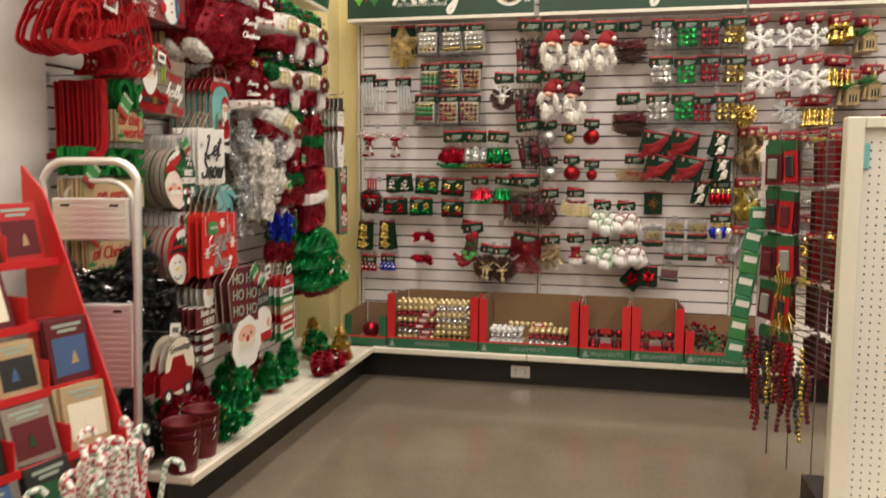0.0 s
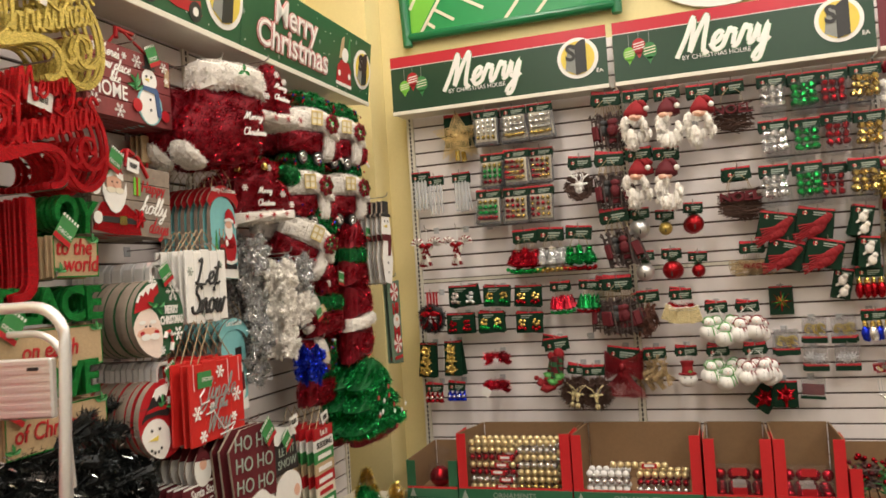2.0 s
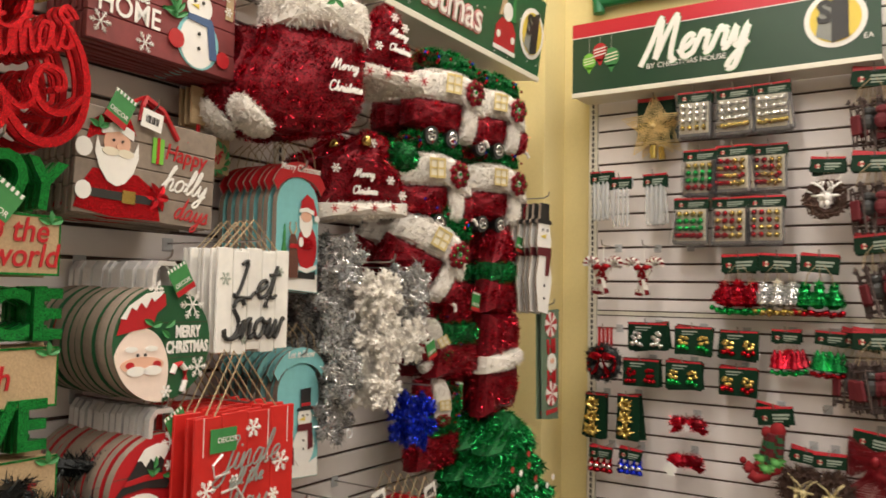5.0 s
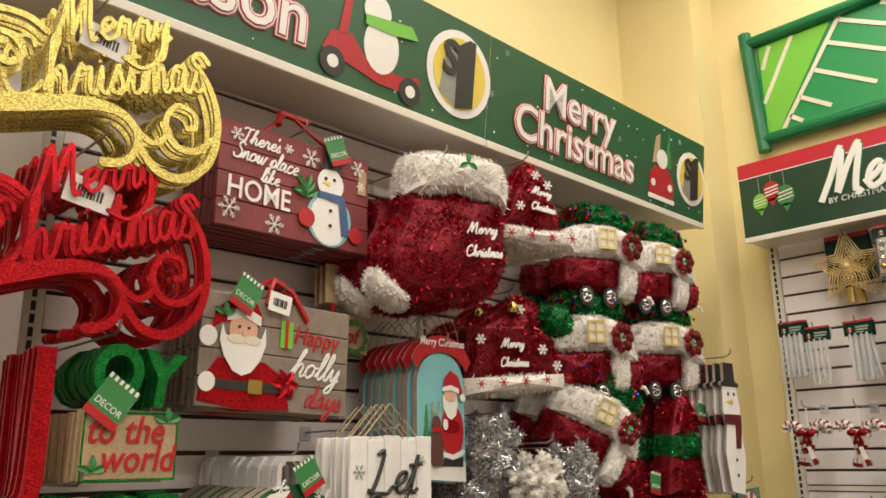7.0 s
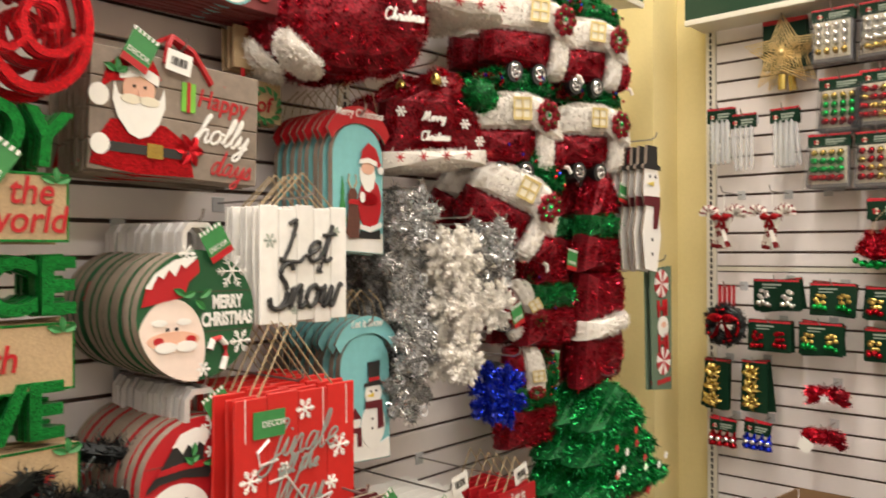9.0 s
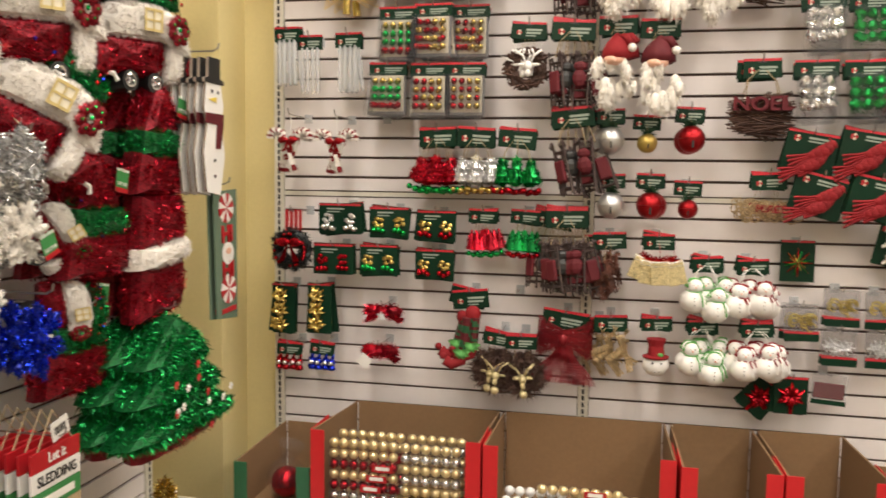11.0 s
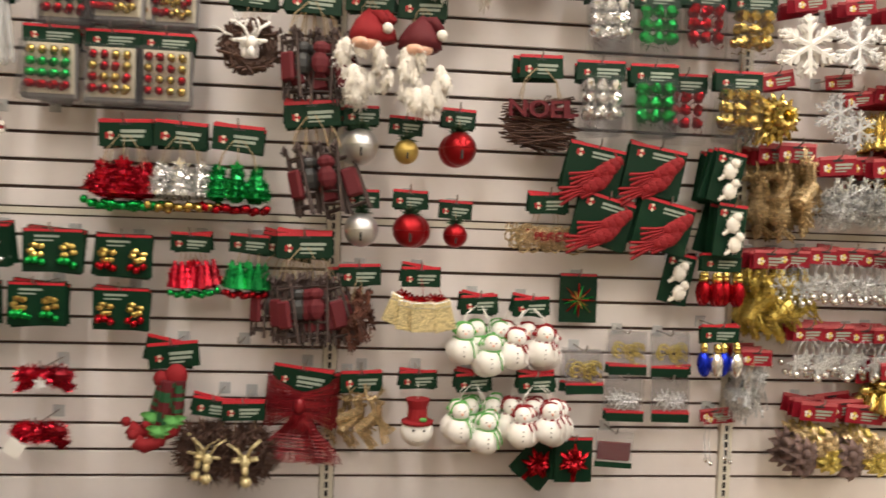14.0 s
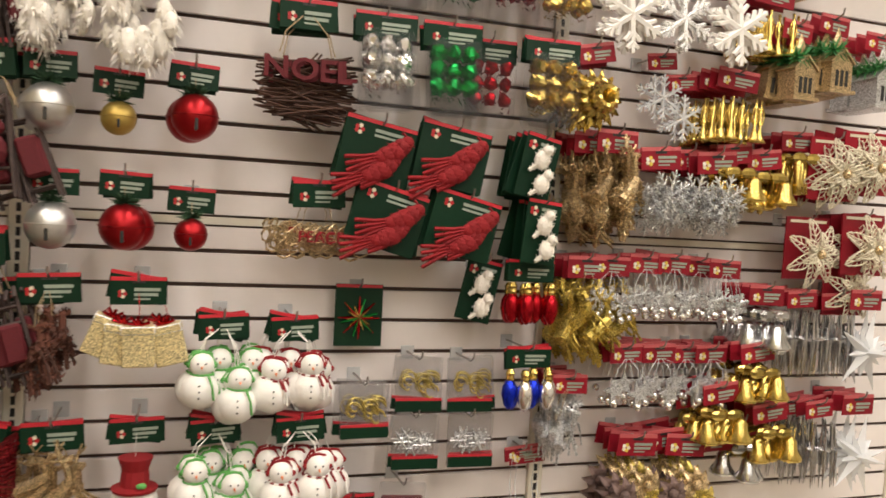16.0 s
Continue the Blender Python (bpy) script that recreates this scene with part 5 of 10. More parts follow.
def burst(rng, mat, r, label, cards=True):
    t = pack("burst_ornament", label, "ornament", "burst ornaments")
    if cards:
        header(t, 0.085, 0.04, True, lean=-12)
    bm = bmesh.new()
    for ring in range(3):
        n = 14
        for k in range(n):
            petal(bm, (0, 0, -0.05 - r), math.tau * k / n + ring * 0.15, r * (1 - 0.22 * ring), r * 0.3, -0.006 - 0.01 * ring, 0.006 + 0.016 * ring)
    part("rays", bm, mat, t)
    return t


def trumpets(rng):
    t = pack("trumpet_ornament", "bunch of shiny gold trumpet ornaments under a red header", "ornament")
    header(t, 0.1, 0.042, True, lean=5)
    for k in range(6):
        x, y = -0.05 + 0.02 * k, rng.uniform(-0.03, 0.01)
        bm = bmesh.new()
        lathe(bm, [(0.016, -0.15), (0.009, -0.14), (0.0035, -0.12), (0.003, -0.06)], 10, (x, y, 0))
        tube(bm, [(x + 0.008 * math.cos(a), y, -0.095 + 0.02 * math.sin(a)) for a in (math.tau * q / 12 for q in range(12))], 0.002, 5, closed=True)
        part("trumpet", bm, GOLD, t, smooth=True)
    return t


def church(rng, mat, label):
    t = pack("house_ornament", label, "ornament", "church ornaments")
    header(t, 0.085, 0.042, True, lean=4)
    bm = bmesh.new()
    slab(bm, [(-0.03, -0.17), (0.03, -0.17), (0.03, -0.11), (0, -0.08), (-0.03, -0.11)][::-1], -0.03, 0.02)
    box(bm, -0.038, 0.038, -0.036, 0.024, -0.176, -0.168)
    part("wall", bm, mat, t)
    bm = bmesh.new()
    for s in (-1, 1):
        box(bm, -0.002, 0.002, -0.034, 0.024, -0.048, 0.0, m=pose(0, 0, -0.076, 0, 47 * s, 0))
    lathe(bm, [(0.012, -0.09), (0.011, -0.06), (0.0005, -0.025)], 6, (0, -0.01, 0))
    part("roof", bm, mat, t)
    bm = bmesh.new()
    for x in (-0.014, 0.0, 0.014):
        box(bm, x - 0.004, x + 0.004, -0.0315, -0.0295, -0.16, -0.125)
    part("windows", bm, DARK, t)
    bm = bmesh.new()
    strands(bm, [((rng.uniform(-0.03, 0.0), -0.02, -0.08), (rng.uniform(-1, 0.4), -0.3, rng.uniform(-0.6, 0.4))) for _ in range(90)], 0.04, 0.003, rng)
    part("pine_sprig", bm, LEAF, t)
    return t


def flake_cluster(rng, mat, label):
    t = pack("snowflake_ornament", label, "ornament", "snowflake clusters")
    header(t, 0.085, 0.04, True, lean=rng.uniform(-5, 5))
    for k in range(4):
        bm = bmesh.new()
        flake(bm, (rng.uniform(-0.02, 0.02), -0.1 + rng.uniform(-0.015, 0.015)), 0.05, -0.03 + 0.016 * k, 0.0025, 8, 0, True, rng.random())
        strands(bm, [((rng.uniform(-0.04, 0.04), -0.02, rng.uniform(-0.13, -0.07)), (0, -1, 0)) for _ in range(60)], 0.026, 0.003, rng)
        part("snowflake", bm, mat, t)
    return t


def gold_bells(rng, label, long=False, mat=None):
    t = pack("bell_ornament", label, "ornament", "gold bell ornaments")
    header(t, 0.09, 0.042, True, lean=rng.uniform(-8, 8))
    mat = mat or GOLD
    for k in range(4 if not long else 3):
        x, y, z = rng.uniform(-0.045, 0.045), -0.03 + 0.015 * k, rng.uniform(-0.025, 0.012)
        bm = bmesh.new()
        if long:
            lathe(bm, [(0.011, -0.13 + z), (0.007, -0.1 + z), (0.009, -0.06 + z), (0.003, -0.05 + z)], 10, (-0.025 + 0.024 * k, y, 0))
        else:
            lathe(bm, [(0.027, -0.118 + z), (0.028, -0.112 + z), (0.017, -0.095 + z), (0.014, -0.075 + z), (0.005, -0.066 + z)], 12, (x, y, 0))
            ball(bm, (x, y, -0.12 + z), 0.007, 7, 5)
        part("bell", bm, mat, t, smooth=True)
    bm = bmesh.new()
    for s in (-1, 1):
        ball(bm, (0.02 * s, -0.03, -0.06), 0.018, 7, 5, (1.2, 0.5, 0.7))
    part("bow", bm, mat, t)
    return t


def lace_flower(rng, r=0.075):
    t = pack("flower_ornament", "cream lace poinsettia on a red card", "ornament", "lace poinsettias")
    part("backing_card", boxes((-0.06, 0.06, 0.0, 0.003, -0.13, 0.0)), CARD_RED, t)
    part("print", boxes((-0.05, 0.05, -0.001, 0.0, -0.012, -0.006)), CREAM, t)
    for ring, n, q in ((0, 7, 1.0), (1, 6, 0.62)):
        for k in range(n):
            a = math.tau * k / n + ring * 0.4
            bm = bmesh.new()
            edge = []
            for s in (-1, 1):
                side = [(f, s * 0.19 * math.sin(math.pi * (f * 0.92 + 0.04))) for f in (0.05, 0.2, 0.4, 0.6, 0.8, 0.97)]
                edge.append(side)
            P = lambda u, v: (r * q * (u * math.cos(a) - v * math.sin(a)), -0.016 - 0.014 * ring - 0.014 * math.sin(u * 3), -0.075 + r * q * (u * math.sin(a) + v * math.cos(a)))
            for side in edge:
                tube(bm, [P(*p) for p in side], 0.0016, 4)
            tube(bm, [P(0, 0), P(0.5, 0), P(1, 0)], 0.0018, 4)
            for f in (0.25, 0.4, 0.55, 0.7, 0.85):
                w = 0.19 * math.sin(math.pi * (f * 0.92 + 0.04))
                tube(bm, [P(f + 0.08, -w), P(f - 0.06, 0), P(f + 0.08, w)], 0.0013, 4)
            part("petal", bm, CREAM, t)
    bm = bmesh.new()
    ball(bm, (0, -0.04, -0.075), 0.01, 8, 6)
    part("centre", bm, G_CHAMP, t)
    return t


def small_flakes(rng, mat, label, star=False):
    t = pack("snowflake_ornament", label, "ornament", "small snowflake ornaments")
    header(t, 0.085, 0.04, True, lean=rng.uniform(-5, 5))
    ends = []
    for k in range(4):
        x, y, z = -0.045 + 0.03 * k, rng.uniform(-0.03, 0.01), -0.085 + rng.uniform(-0.015, 0.01)
        ends.append((x, y, z + 0.02))
        bm = bmesh.new()
        if star:
            slab(bm, star_outline(x, z - 0.005, 0.028, 0.42, 5, rng.uniform(70, 110)), y - 0.003, y + 0.003)
        else:
            flake(bm, (x, z), 0.026, y, 0.0026, 6, 0, True, rng.random())
        part("snowflake", bm, mat, t)
        bm = bmesh.new()
        ball(bm, (x, y, z - 0.034), 0.009, 8, 6)
        part("bead", bm, SILVER, t, smooth=True)
    strings(t, ends, material=FROST)
    return t


def icicles(rng, mat, label, star=False):
    t = pack("icicle_ornament", label, "ornament", "spike ornaments")
    header(t, 0.085, 0.04, True, lean=rng.uniform(-5, 5))
    if star:
        bm = bmesh.new()
        for k in range(10):
            a = math.tau * k / 10 + 0.1
            l = 0.075 if k % 2 == 0 else 0.045
            rod(bm, (0, -0.01, -0.125), (l * math.cos(a), -0.01, -0.125 + l * 1.15 * math.sin(a)), 0.016, 4, 0.0008)
        rod(bm, (0, -0.01, -0.125), (0, -0.07, -0.12), 0.014, 4, 0.001)
        part("star", bm, mat, t)
    else:
        for k in range(9):
            bm = bmesh.new()
            x, y = rng.uniform(-0.05, 0.05), rng.uniform(-0.035, 0.015)
            rod(bm, (x * 0.8, y, -0.05), (x, y, -0.11), 0.001, 5, 0.006)
            rod(bm, (x, y, -0.11), (x, y, -0.2), 0.006, 5, 0.0006)
            rod(bm, (x - 0.018, y, -0.105), (x + 0.018, y, -0.112), 0.0035, 4)
            part("spike", bm, mat, t)
    return t


def dried_flowers(rng):
    t = pack("flower_ornament", "bunch of champagne and brown glitter flower ornaments", "ornament")
    header(t, 0.09, 0.042, True, lean=4)
    header(t, 0.09, 0.042, True, x=0.07, z=0.004, y=0.01, lean=-3)
    for k in range(6):
        bm = bmesh.new()
        x, y, z = rng.uniform(-0.07, 0.1), rng.uniform(-0.04, 0.0), rng.uniform(-0.14, -0.08)
        for q in range(8):
            petal(bm, (x, 0, z), math.tau * q / 8, 0.036, 0.02, y, 0.012)
        ball(bm, (x, y - 0.01, z), 0.011, 8, 6)
        part("flower", bm, (G_CHAMP, GREY_WOOD, G_GOLD)[k % 3], t)
    return t


KINDS = {
    "tube_pack": tube_pack, "star_topper": star_topper,
    "balls_silver": lambda r: ball_box(r, [SILVER, GOLD, SILVER]),
    "balls_mix": lambda r: ball_box(r, [GOLD, RED_FOIL, GREEN_FOIL]),
    "balls_red": lambda r: ball_box(r, [RED_FOIL, GOLD, GOLD, RED_FOIL]),
    "cane": candy_cane,
    "tb_red": lambda r: tree_bells(r, T_RED, GREEN_FOIL, "red tinsel tree ornaments with green bells under a header card"),
    "tb_silver": lambda r: tree_bells(r, T_SILVER, GOLD, "silver tinsel tree ornaments with gold bells under a header card"),
    "tb_green": lambda r: tree_bells(r, T_GREEN, RED_FOIL, "green tinsel tree ornaments with red bells under a header card"),
    "sled": sled, "nest": nest_wreath, "plaid_wreath": plaid_wreath,
    "bc_silver": lambda r: bell_card(r, 0.17, 0.115, SILVER, SILVER, "green card with silver bells and sprigs"),
    "bc_green": lambda r: bell_card(r, 0.15, 0.115, GOLD, GREEN_FOIL, "green card with gold bows and green bells"),
    "bc_red": lambda r: bell_card(r, 0.15, 0.115, GOLD, RED_FOIL, "green card with gold leaves and red bells"),
    "bc_holly": lambda r: bell_card(r, 0.16, 0.115, RED_FOIL, RED_FOIL, "green card with red holly and red bells"),
    "st_red": lambda r: sequin_trees(r, T_RED, GREEN_FOIL, "small red sequin trees with green bells"),
    "st_green": lambda r: sequin_trees(r, T_GREEN, RED_FOIL, "small green sequin trees with red bells"),
    "gold_strip": gold_strip, "bow": lambda r: tinsel_bow(r, False), "bow_tag": lambda r: tinsel_bow(r, True),
    "sb_red": lambda r: santa_bells(r, RED_FOIL, "row of small red and silver bell figures"),
    "sb_blue": lambda r: santa_bells(r, BLUE_FOIL, "row of small blue and silver bell figures"),
    "elf": elf_legs, "pine_wreath": pine_wreath, "mesh_bow": mesh_bow,
    "ps_red": lambda r: plush_santa(r, RED_FELT), "ps_plaid": lambda r: plush_santa(r, WINE),
    "jb_silver": lambda r: jingle_bell(r, SATIN_SILVER, 0.047, "large silver jingle bell with a pine sprig"),
    "jb_gold": lambda r: jingle_bell(r, SATIN_GOLD, 0.034, "gold jingle bell with a pine sprig"),
    "jb_red": lambda r: jingle_bell(r, SATIN_RED, 0.047, "large red jingle bell with a pine sprig"),
    "jb_red_small": lambda r: jingle_bell(r, SATIN_RED, 0.034, "small red jingle bell with a pine sprig"),
    "horse": lambda r: animals(r, CHESTNUT, "bunch of dark brown horse ornaments with red bows", False, False, 0.11, 4, 260),
    "camel": lambda r: animals(r, G_CHAMP, "bunch of champagne glitter reindeer ornaments", False, True, 0.11, 4),
    "deer_champ": lambda r: animals(r, G_CHAMP, "bunch of champagne glitter wire deer", True, True, 0.13, 5, 240),
    "deer_gold": lambda r: animals(r, G_OLIVE, "bunch of gold glitter wire deer", True, True, 0.12, 4, 160),
    "deer_silver": lambda r: animals(r, G_SILVER, "bunch of silver glitter deer", True, True, 0.11, 4, 60),
    "gifts": gift_boxes, "hat_snowman": hat_snowman,
    "fs_green": lambda r: foam_snowmen(r, GREEN_FELT, "white foam snowman ornaments with green scarves"),
    "fs_red": lambda r: foam_snowmen(r, RED_FELT, "white foam snowman ornaments with red scarves", 4),
    "noel": noel_sign,
    "fp_silver": lambda r: foil_pack(r, SILVER, "clear bag of silver foil balls under a green header"),
    "fp_green": lambda r: foil_pack(r, GREEN_FOIL, "clear bag of green foil balls under a green header"),
    "fp_red": lambda r: foil_pack(r, RED_FOIL, "clear bag of red foil balls under a green header"),
    "fp_gold": lambda r: foil_pack(r, GOLD, "clear bag of gold foil balls under a green header"),
    "cardinal": lambda r: bird_card(r, RED_FELT, 0.165, 0.14, "green card with two red feathered birds", 0.35),
    "dove": lambda r: bird_card(r, FLEECE, 0.09, 0.15, "green card with two white birds", 0.9),
    "wire_word": wire_word, "star_card": star_card,
    "gb_gold": lambda r: glitter_bag(r, G_GOLD, "scroll", "clear bag of gold glitter shapes"),
    "gb_silver": lambda r: glitter_bag(r, G_SILVER, "flake", "clear bag of silver glitter snowflakes"),
    "bulbs_red": lambda r: bulbs(r, [RED_FOIL] * 4, "shiny red light bulb ornaments with gold caps"),
    "bulbs_blue": lambda r: bulbs(r, [BLUE_FOIL, SILVER, BLUE_FOIL, SILVER], "blue and silver light bulb ornaments with gold caps"),
    "string_tag": string_tag, "gift_card": gift_card, "berry_bag": berry_bag,
    "flake_white": lambda r: big_flake(r, FOAM, 0.08, "large white snowflake ornament under a red header", 0.0085),
    "flake_grey": lambda r: big_flake(r, G_WHITE, 0.075, "white glitter snowflake ornament under a red header"),
    "flake_clear": lambda r: big_flake(r, FROST, 0.06, "clear acrylic snowflake ornament under a red header", 0.004),
    "burst_gold": lambda r: burst(r, GOLD, 0.065, "gold foil burst bow under a red header"),
    "trumpets": trumpets,
    "church_gold": lambda r: church(r, G_CHAMP, "champagne glitter church ornament with a pine sprig"),
    "church_grey": lambda r: church(r, G_SILVER, "grey glitter church ornament with a pine sprig"),
    "flakes_silver": lambda r: flake_cluster(r, G_SILVER, "bunch of silver glitter snowflakes"),
    "bells_gold": lambda r: gold_bells(r, "bunch of shiny gold bells with a gold bow"),
    "bells_silver": lambda r: gold_bells(r, "bunch of silver bells with a silver bow", False, DARK_SILVER),
    "bells_long": lambda r: gold_bells(r, "three long gold bells", True),
    "lace": lace_flower,
    "small_flakes": lambda r: small_flakes(r, G_SILVER, "row of small clear snowflakes with silver beads"),
    "small_stars": lambda r: small_flakes(r, G_SILVER, "row of small silver stars with beads", True),
    "icicles": lambda r: icicles(r, DARK_SILVER, "bunch of silver spike ornaments"),
    "moravian": lambda r: icicles(r, FROST, "frosted white many-pointed star", True),
    "dried": dried_flowers,
}
PROTO = {}
HIDDEN = {"print", "motif", "tag_print", "tag_stripes", "tag_foot", "swing_tag", "price_tag", "barcode", "eye", "coal", "snowflake", "holly", "ribbon", "poinsettia", "gift", "gift_ribbon",
          "snowman_button", "snowman_nose", "snowman_hat", "snowman_scarf", "snowman_head", "snowman_front", "mitten", "sprig", "broom", "buckle", "cuff", "pompom", "face", "hat_brim", "beard",
          "belt", "sleeve", "cheek", "hat_snow", "nose", "candy_cane", "printed_thread", "flourish", "painted_tree", "small_snowman", "small_scarf", "reindeer", "boots", "figure_face",
          "bird", "moustache", "wheel", "hub", "print_bar", "board_edge", "blush", "brow", "hat_band", "small_hat", "coat_trim", "antler", "peppermint", "window_bar", "hubcap", "wreath_berries", "garland_ball"}


def copy_behind(ob, m):
    """A copy that hangs behind others, without the small parts that its front neighbour covers."""
    twin = copy_thing(ob, m)
    for o in list(twin.children_recursive):
        if o.name.split(".")[0] in HIDDEN:
            bpy.data.objects.remove(o)
    return twin


RNG = random.Random(7)


def hook(x, z, y, m):
    """Slatwall peg: back plate, wire with an upturned tip."""
    h = thing("peg_hook", "zinc wire peg hook in the slatwall", "hook", "peg hooks", m)
    length = round(max(0.04, y), 3)
    key = round(length / 0.02) * 0.02

    def wire():
        bm = bmesh.new()
        tube(bm, [(0, 0.004, 0), (0, -key + 0.012, 0.0), (0, -key - 0.004, 0.008), (0, -key - 0.008, 0.022)], 0.0024, 6)
        return bm

    shared(("hook", key), "wire", h, wire, PEG)
    shared(("plate", 0), "back_plate", h, lambda: boxes((-0.016, 0.016, -0.003, 0.0, -0.02, 0.014), bevel=0.001), FROST)


def hang(kind, x, z, y=5.16, count=1, tilt=0.0, step=0.016, peg=True, size=1.0, turn=0.0):
    """Goods on one peg of the far slatwall: the front one at y, the rest behind it."""
    for k in range(count):
        m = pose(x + RNG.uniform(-0.004, 0.004) * (k > 0), min(y + step * k, 5.285), z + RNG.uniform(-0.004, 0.002) * (k > 0), RNG.uniform(-2, 2), tilt + RNG.uniform(-8, 8) * (k > 0),
                 turn + RNG.uniform(-4, 4) + 3 * (k > 0) * RNG.uniform(-1, 1))
        m = m @ Matrix.Scale(size / (PROTO[kind].scale.x if kind in PROTO else 1.0), 4)
        if kind in PROTO:
            (copy_behind if k else copy_thing)(PROTO[kind], m)
        else:
            PROTO[kind] = KINDS[kind](random.Random(kind))
            PROTO[kind].matrix_world = m
    if peg:
        hook(x, z, WALL_Y - y + 0.016, pose(x, WALL_Y, z - 0.006))


# ---- goods on the far slatwall ----
hang("tube_pack", -1.483, 1.913, 5.16, 3)
hang("tube_pack", -1.400, 1.885, 5.18)
hang("tube_pack", -1.244, 1.887, 5.16, 3)
hang("star_topper", -1.261, 2.229, 5.22, 2, size=1.25)
hang("balls_silver", -1.070, 2.213, 5.14, 3)
hang("balls_silver", -0.915, 2.211, 5.14, 3)
hang("balls_silver", -0.772, 2.213, 5.14, 3)
hang("balls_mix", -1.047, 1.970, 5.14, 3)
hang("balls_red", -0.917, 1.978, 5.14, 3)
hang("balls_red", -0.792, 1.983, 5.20, 2)
hang("balls_mix", -1.083, 1.773, 5.14, 3)
hang("balls_red", -0.929, 1.769, 5.14, 3)
hang("balls_red", -0.796, 1.770, 5.15, 3)
hang("cane", -1.452, 1.592, 5.12, 2)
hang("cane", -1.272, 1.587, 5.12)
hang("tb_red", -0.897, 1.540, 5.14, 3, size=1.28)
hang("tb_silver", -0.753, 1.541, 5.14, 3, size=1.28)
hang("tb_green", -0.604, 1.538, 5.14, 3, size=1.28)
hang("sled", -0.415, 2.222, 5.14, 2, size=1.25)
hang("sled", -0.416, 1.904, 5.12, 3, size=1.25)
hang("sled", -0.416, 1.608, 5.12, 2, -8, size=1.25)
hang("sled", -0.425, 1.258, 5.14, 3, -4, size=1.25)
hang("nest", -0.570, 1.900, 5.12, 2)
hang("plaid_wreath", -1.444, 1.233, 5.12)
hang("bc_silver", -1.266, 1.260, 5.14, 3)
hang("bc_green", -1.074, 1.250, 5.14, 3)
hang("bc_red", -0.900, 1.240, 5.16, 2)
hang("bc_holly", -1.292, 1.107, 5.14, 3)
hang("bc_green", -1.114, 1.109, 5.14, 3)
hang("bc_red", -0.906, 1.097, 5.16, 2)
hang("st_red", -0.727, 1.248, 5.16, 2)
hang("st_green", -0.572, 1.249, 5.16, 2, 2)
hang("gold_strip", -1.501, 0.946, 5.16, 3)
hang("gold_strip", -1.354, 0.952, 5.16, 3)
hang("bow", -1.101, 0.886, 5.16)
hang("bow_tag", -1.112, 0.735, 5.16)
hang("sb_red", -1.476, 0.718, 5.16, 2)
hang("sb_blue", -1.342, 0.725, 5.16, 2)
hang("elf", -0.771, 0.952, 5.16, size=1.15)
hang("pine_wreath", -0.653, 0.807, 5.14, 2, 3, size=1.05)
hang("pine_wreath", -0.576, 0.801, 5.13, 2, -4, size=1.05)
hang("mesh_bow", -0.419, 0.890, 5.16, 2, 4, size=1.1)
hang("ps_red", -0.259, 2.213, 5.12, 2, size=1.15)
hang("ps_plaid", -0.108, 2.208, 5.12, 2, size=1.15)
hang("ps_red", 0.052, 2.192, 5.10, 3, size=1.15)
hang("ps_red", -0.270, 1.913, 5.12, 2, size=1.15)
hang("ps_plaid", -0.130, 1.898, 5.10, 3, size=1.15)
hang("jb_silver", -0.283, 1.605, 5.14, 2)
hang("jb_gold", -0.161, 1.584, 5.16)
hang("jb_red", -0.019, 1.609, 5.14, 2)
hang("jb_silver", -0.275, 1.381, 5.16)
hang("jb_red", -0.144, 1.384, 5.16, 2)
hang("jb_red_small", -0.015, 1.360, 5.18)
hang("horse", -0.276, 1.177, 5.16, 2, size=1.15)
hang("gifts", -0.110, 1.177, 5.12)
hang("camel", -0.262, 0.882, 5.16, 2, size=1.15)
hang("hat_snowman", -0.105, 0.885, 5.16)
hang("fs_green", 0.056, 1.103, 5.14, 3, size=0.95)
hang("fs_red", 0.202, 1.099, 5.14, 3, size=0.95)
hang("fs_green", 0.048, 0.884, 5.14, 3, size=0.95)
hang("fs_red", 0.220, 0.888, 5.12, 3, size=0.95)
hang("noel", 0.201, 1.766, 5.14, 2, size=1.15)
hang("noel", 0.203, 2.205, 5.16, size=1.15)
hang("wire_word", 0.244, 1.392, 5.16, 2, size=1.15)
hang("fp_silver", 0.388, 2.201, 5.14, 3)
hang("fp_green", 0.529, 2.193, 5.14, 3)
hang("fp_red", 0.658, 2.192, 5.14, 3)
hang("fp_gold", 0.804, 2.200, 5.14, 3)
hang("fp_silver", 0.379, 1.978, 5.14, 3)
hang("fp_green", 0.528, 1.974, 5.16, 2)
hang("fp_red", 0.664, 1.984, 5.16, 2)
hang("fp_gold", 0.809, 1.977, 5.16, 2)
hang("fp_silver", 0.367, 1.758, 5.13, 3)
hang("fp_green", 0.519, 1.756, 5.13, 3)
hang("fp_red", 0.634, 1.747, 5.20)
hang("fp_gold", 0.764, 1.750, 5.13, 3)
hang("cardinal", 0.374, 1.528, 5.14, 3, 10)
hang("cardinal", 0.548, 1.532, 5.14, 3, 10)
hang("cardinal", 0.408, 1.387, 5.13, 3, 15)
hang("cardinal", 0.583, 1.379, 5.13, 3, 13)
hang("dove", 0.754, 1.528, 5.12, 5, 12, step=0.03)
hang("dove", 0.764, 1.380, 5.12, 4, 6, step=0.03)
hang("dove", 0.657, 1.233, 5.20, 1, 12)
hang("star_card", 0.367, 1.161, 5.26)
hang("gb_gold", 0.502, 1.002, 5.20, 2)
hang("gb_gold", 0.629, 0.998, 5.20, 2)
hang("gb_gold", 0.371, 0.950, 5.18, 3)
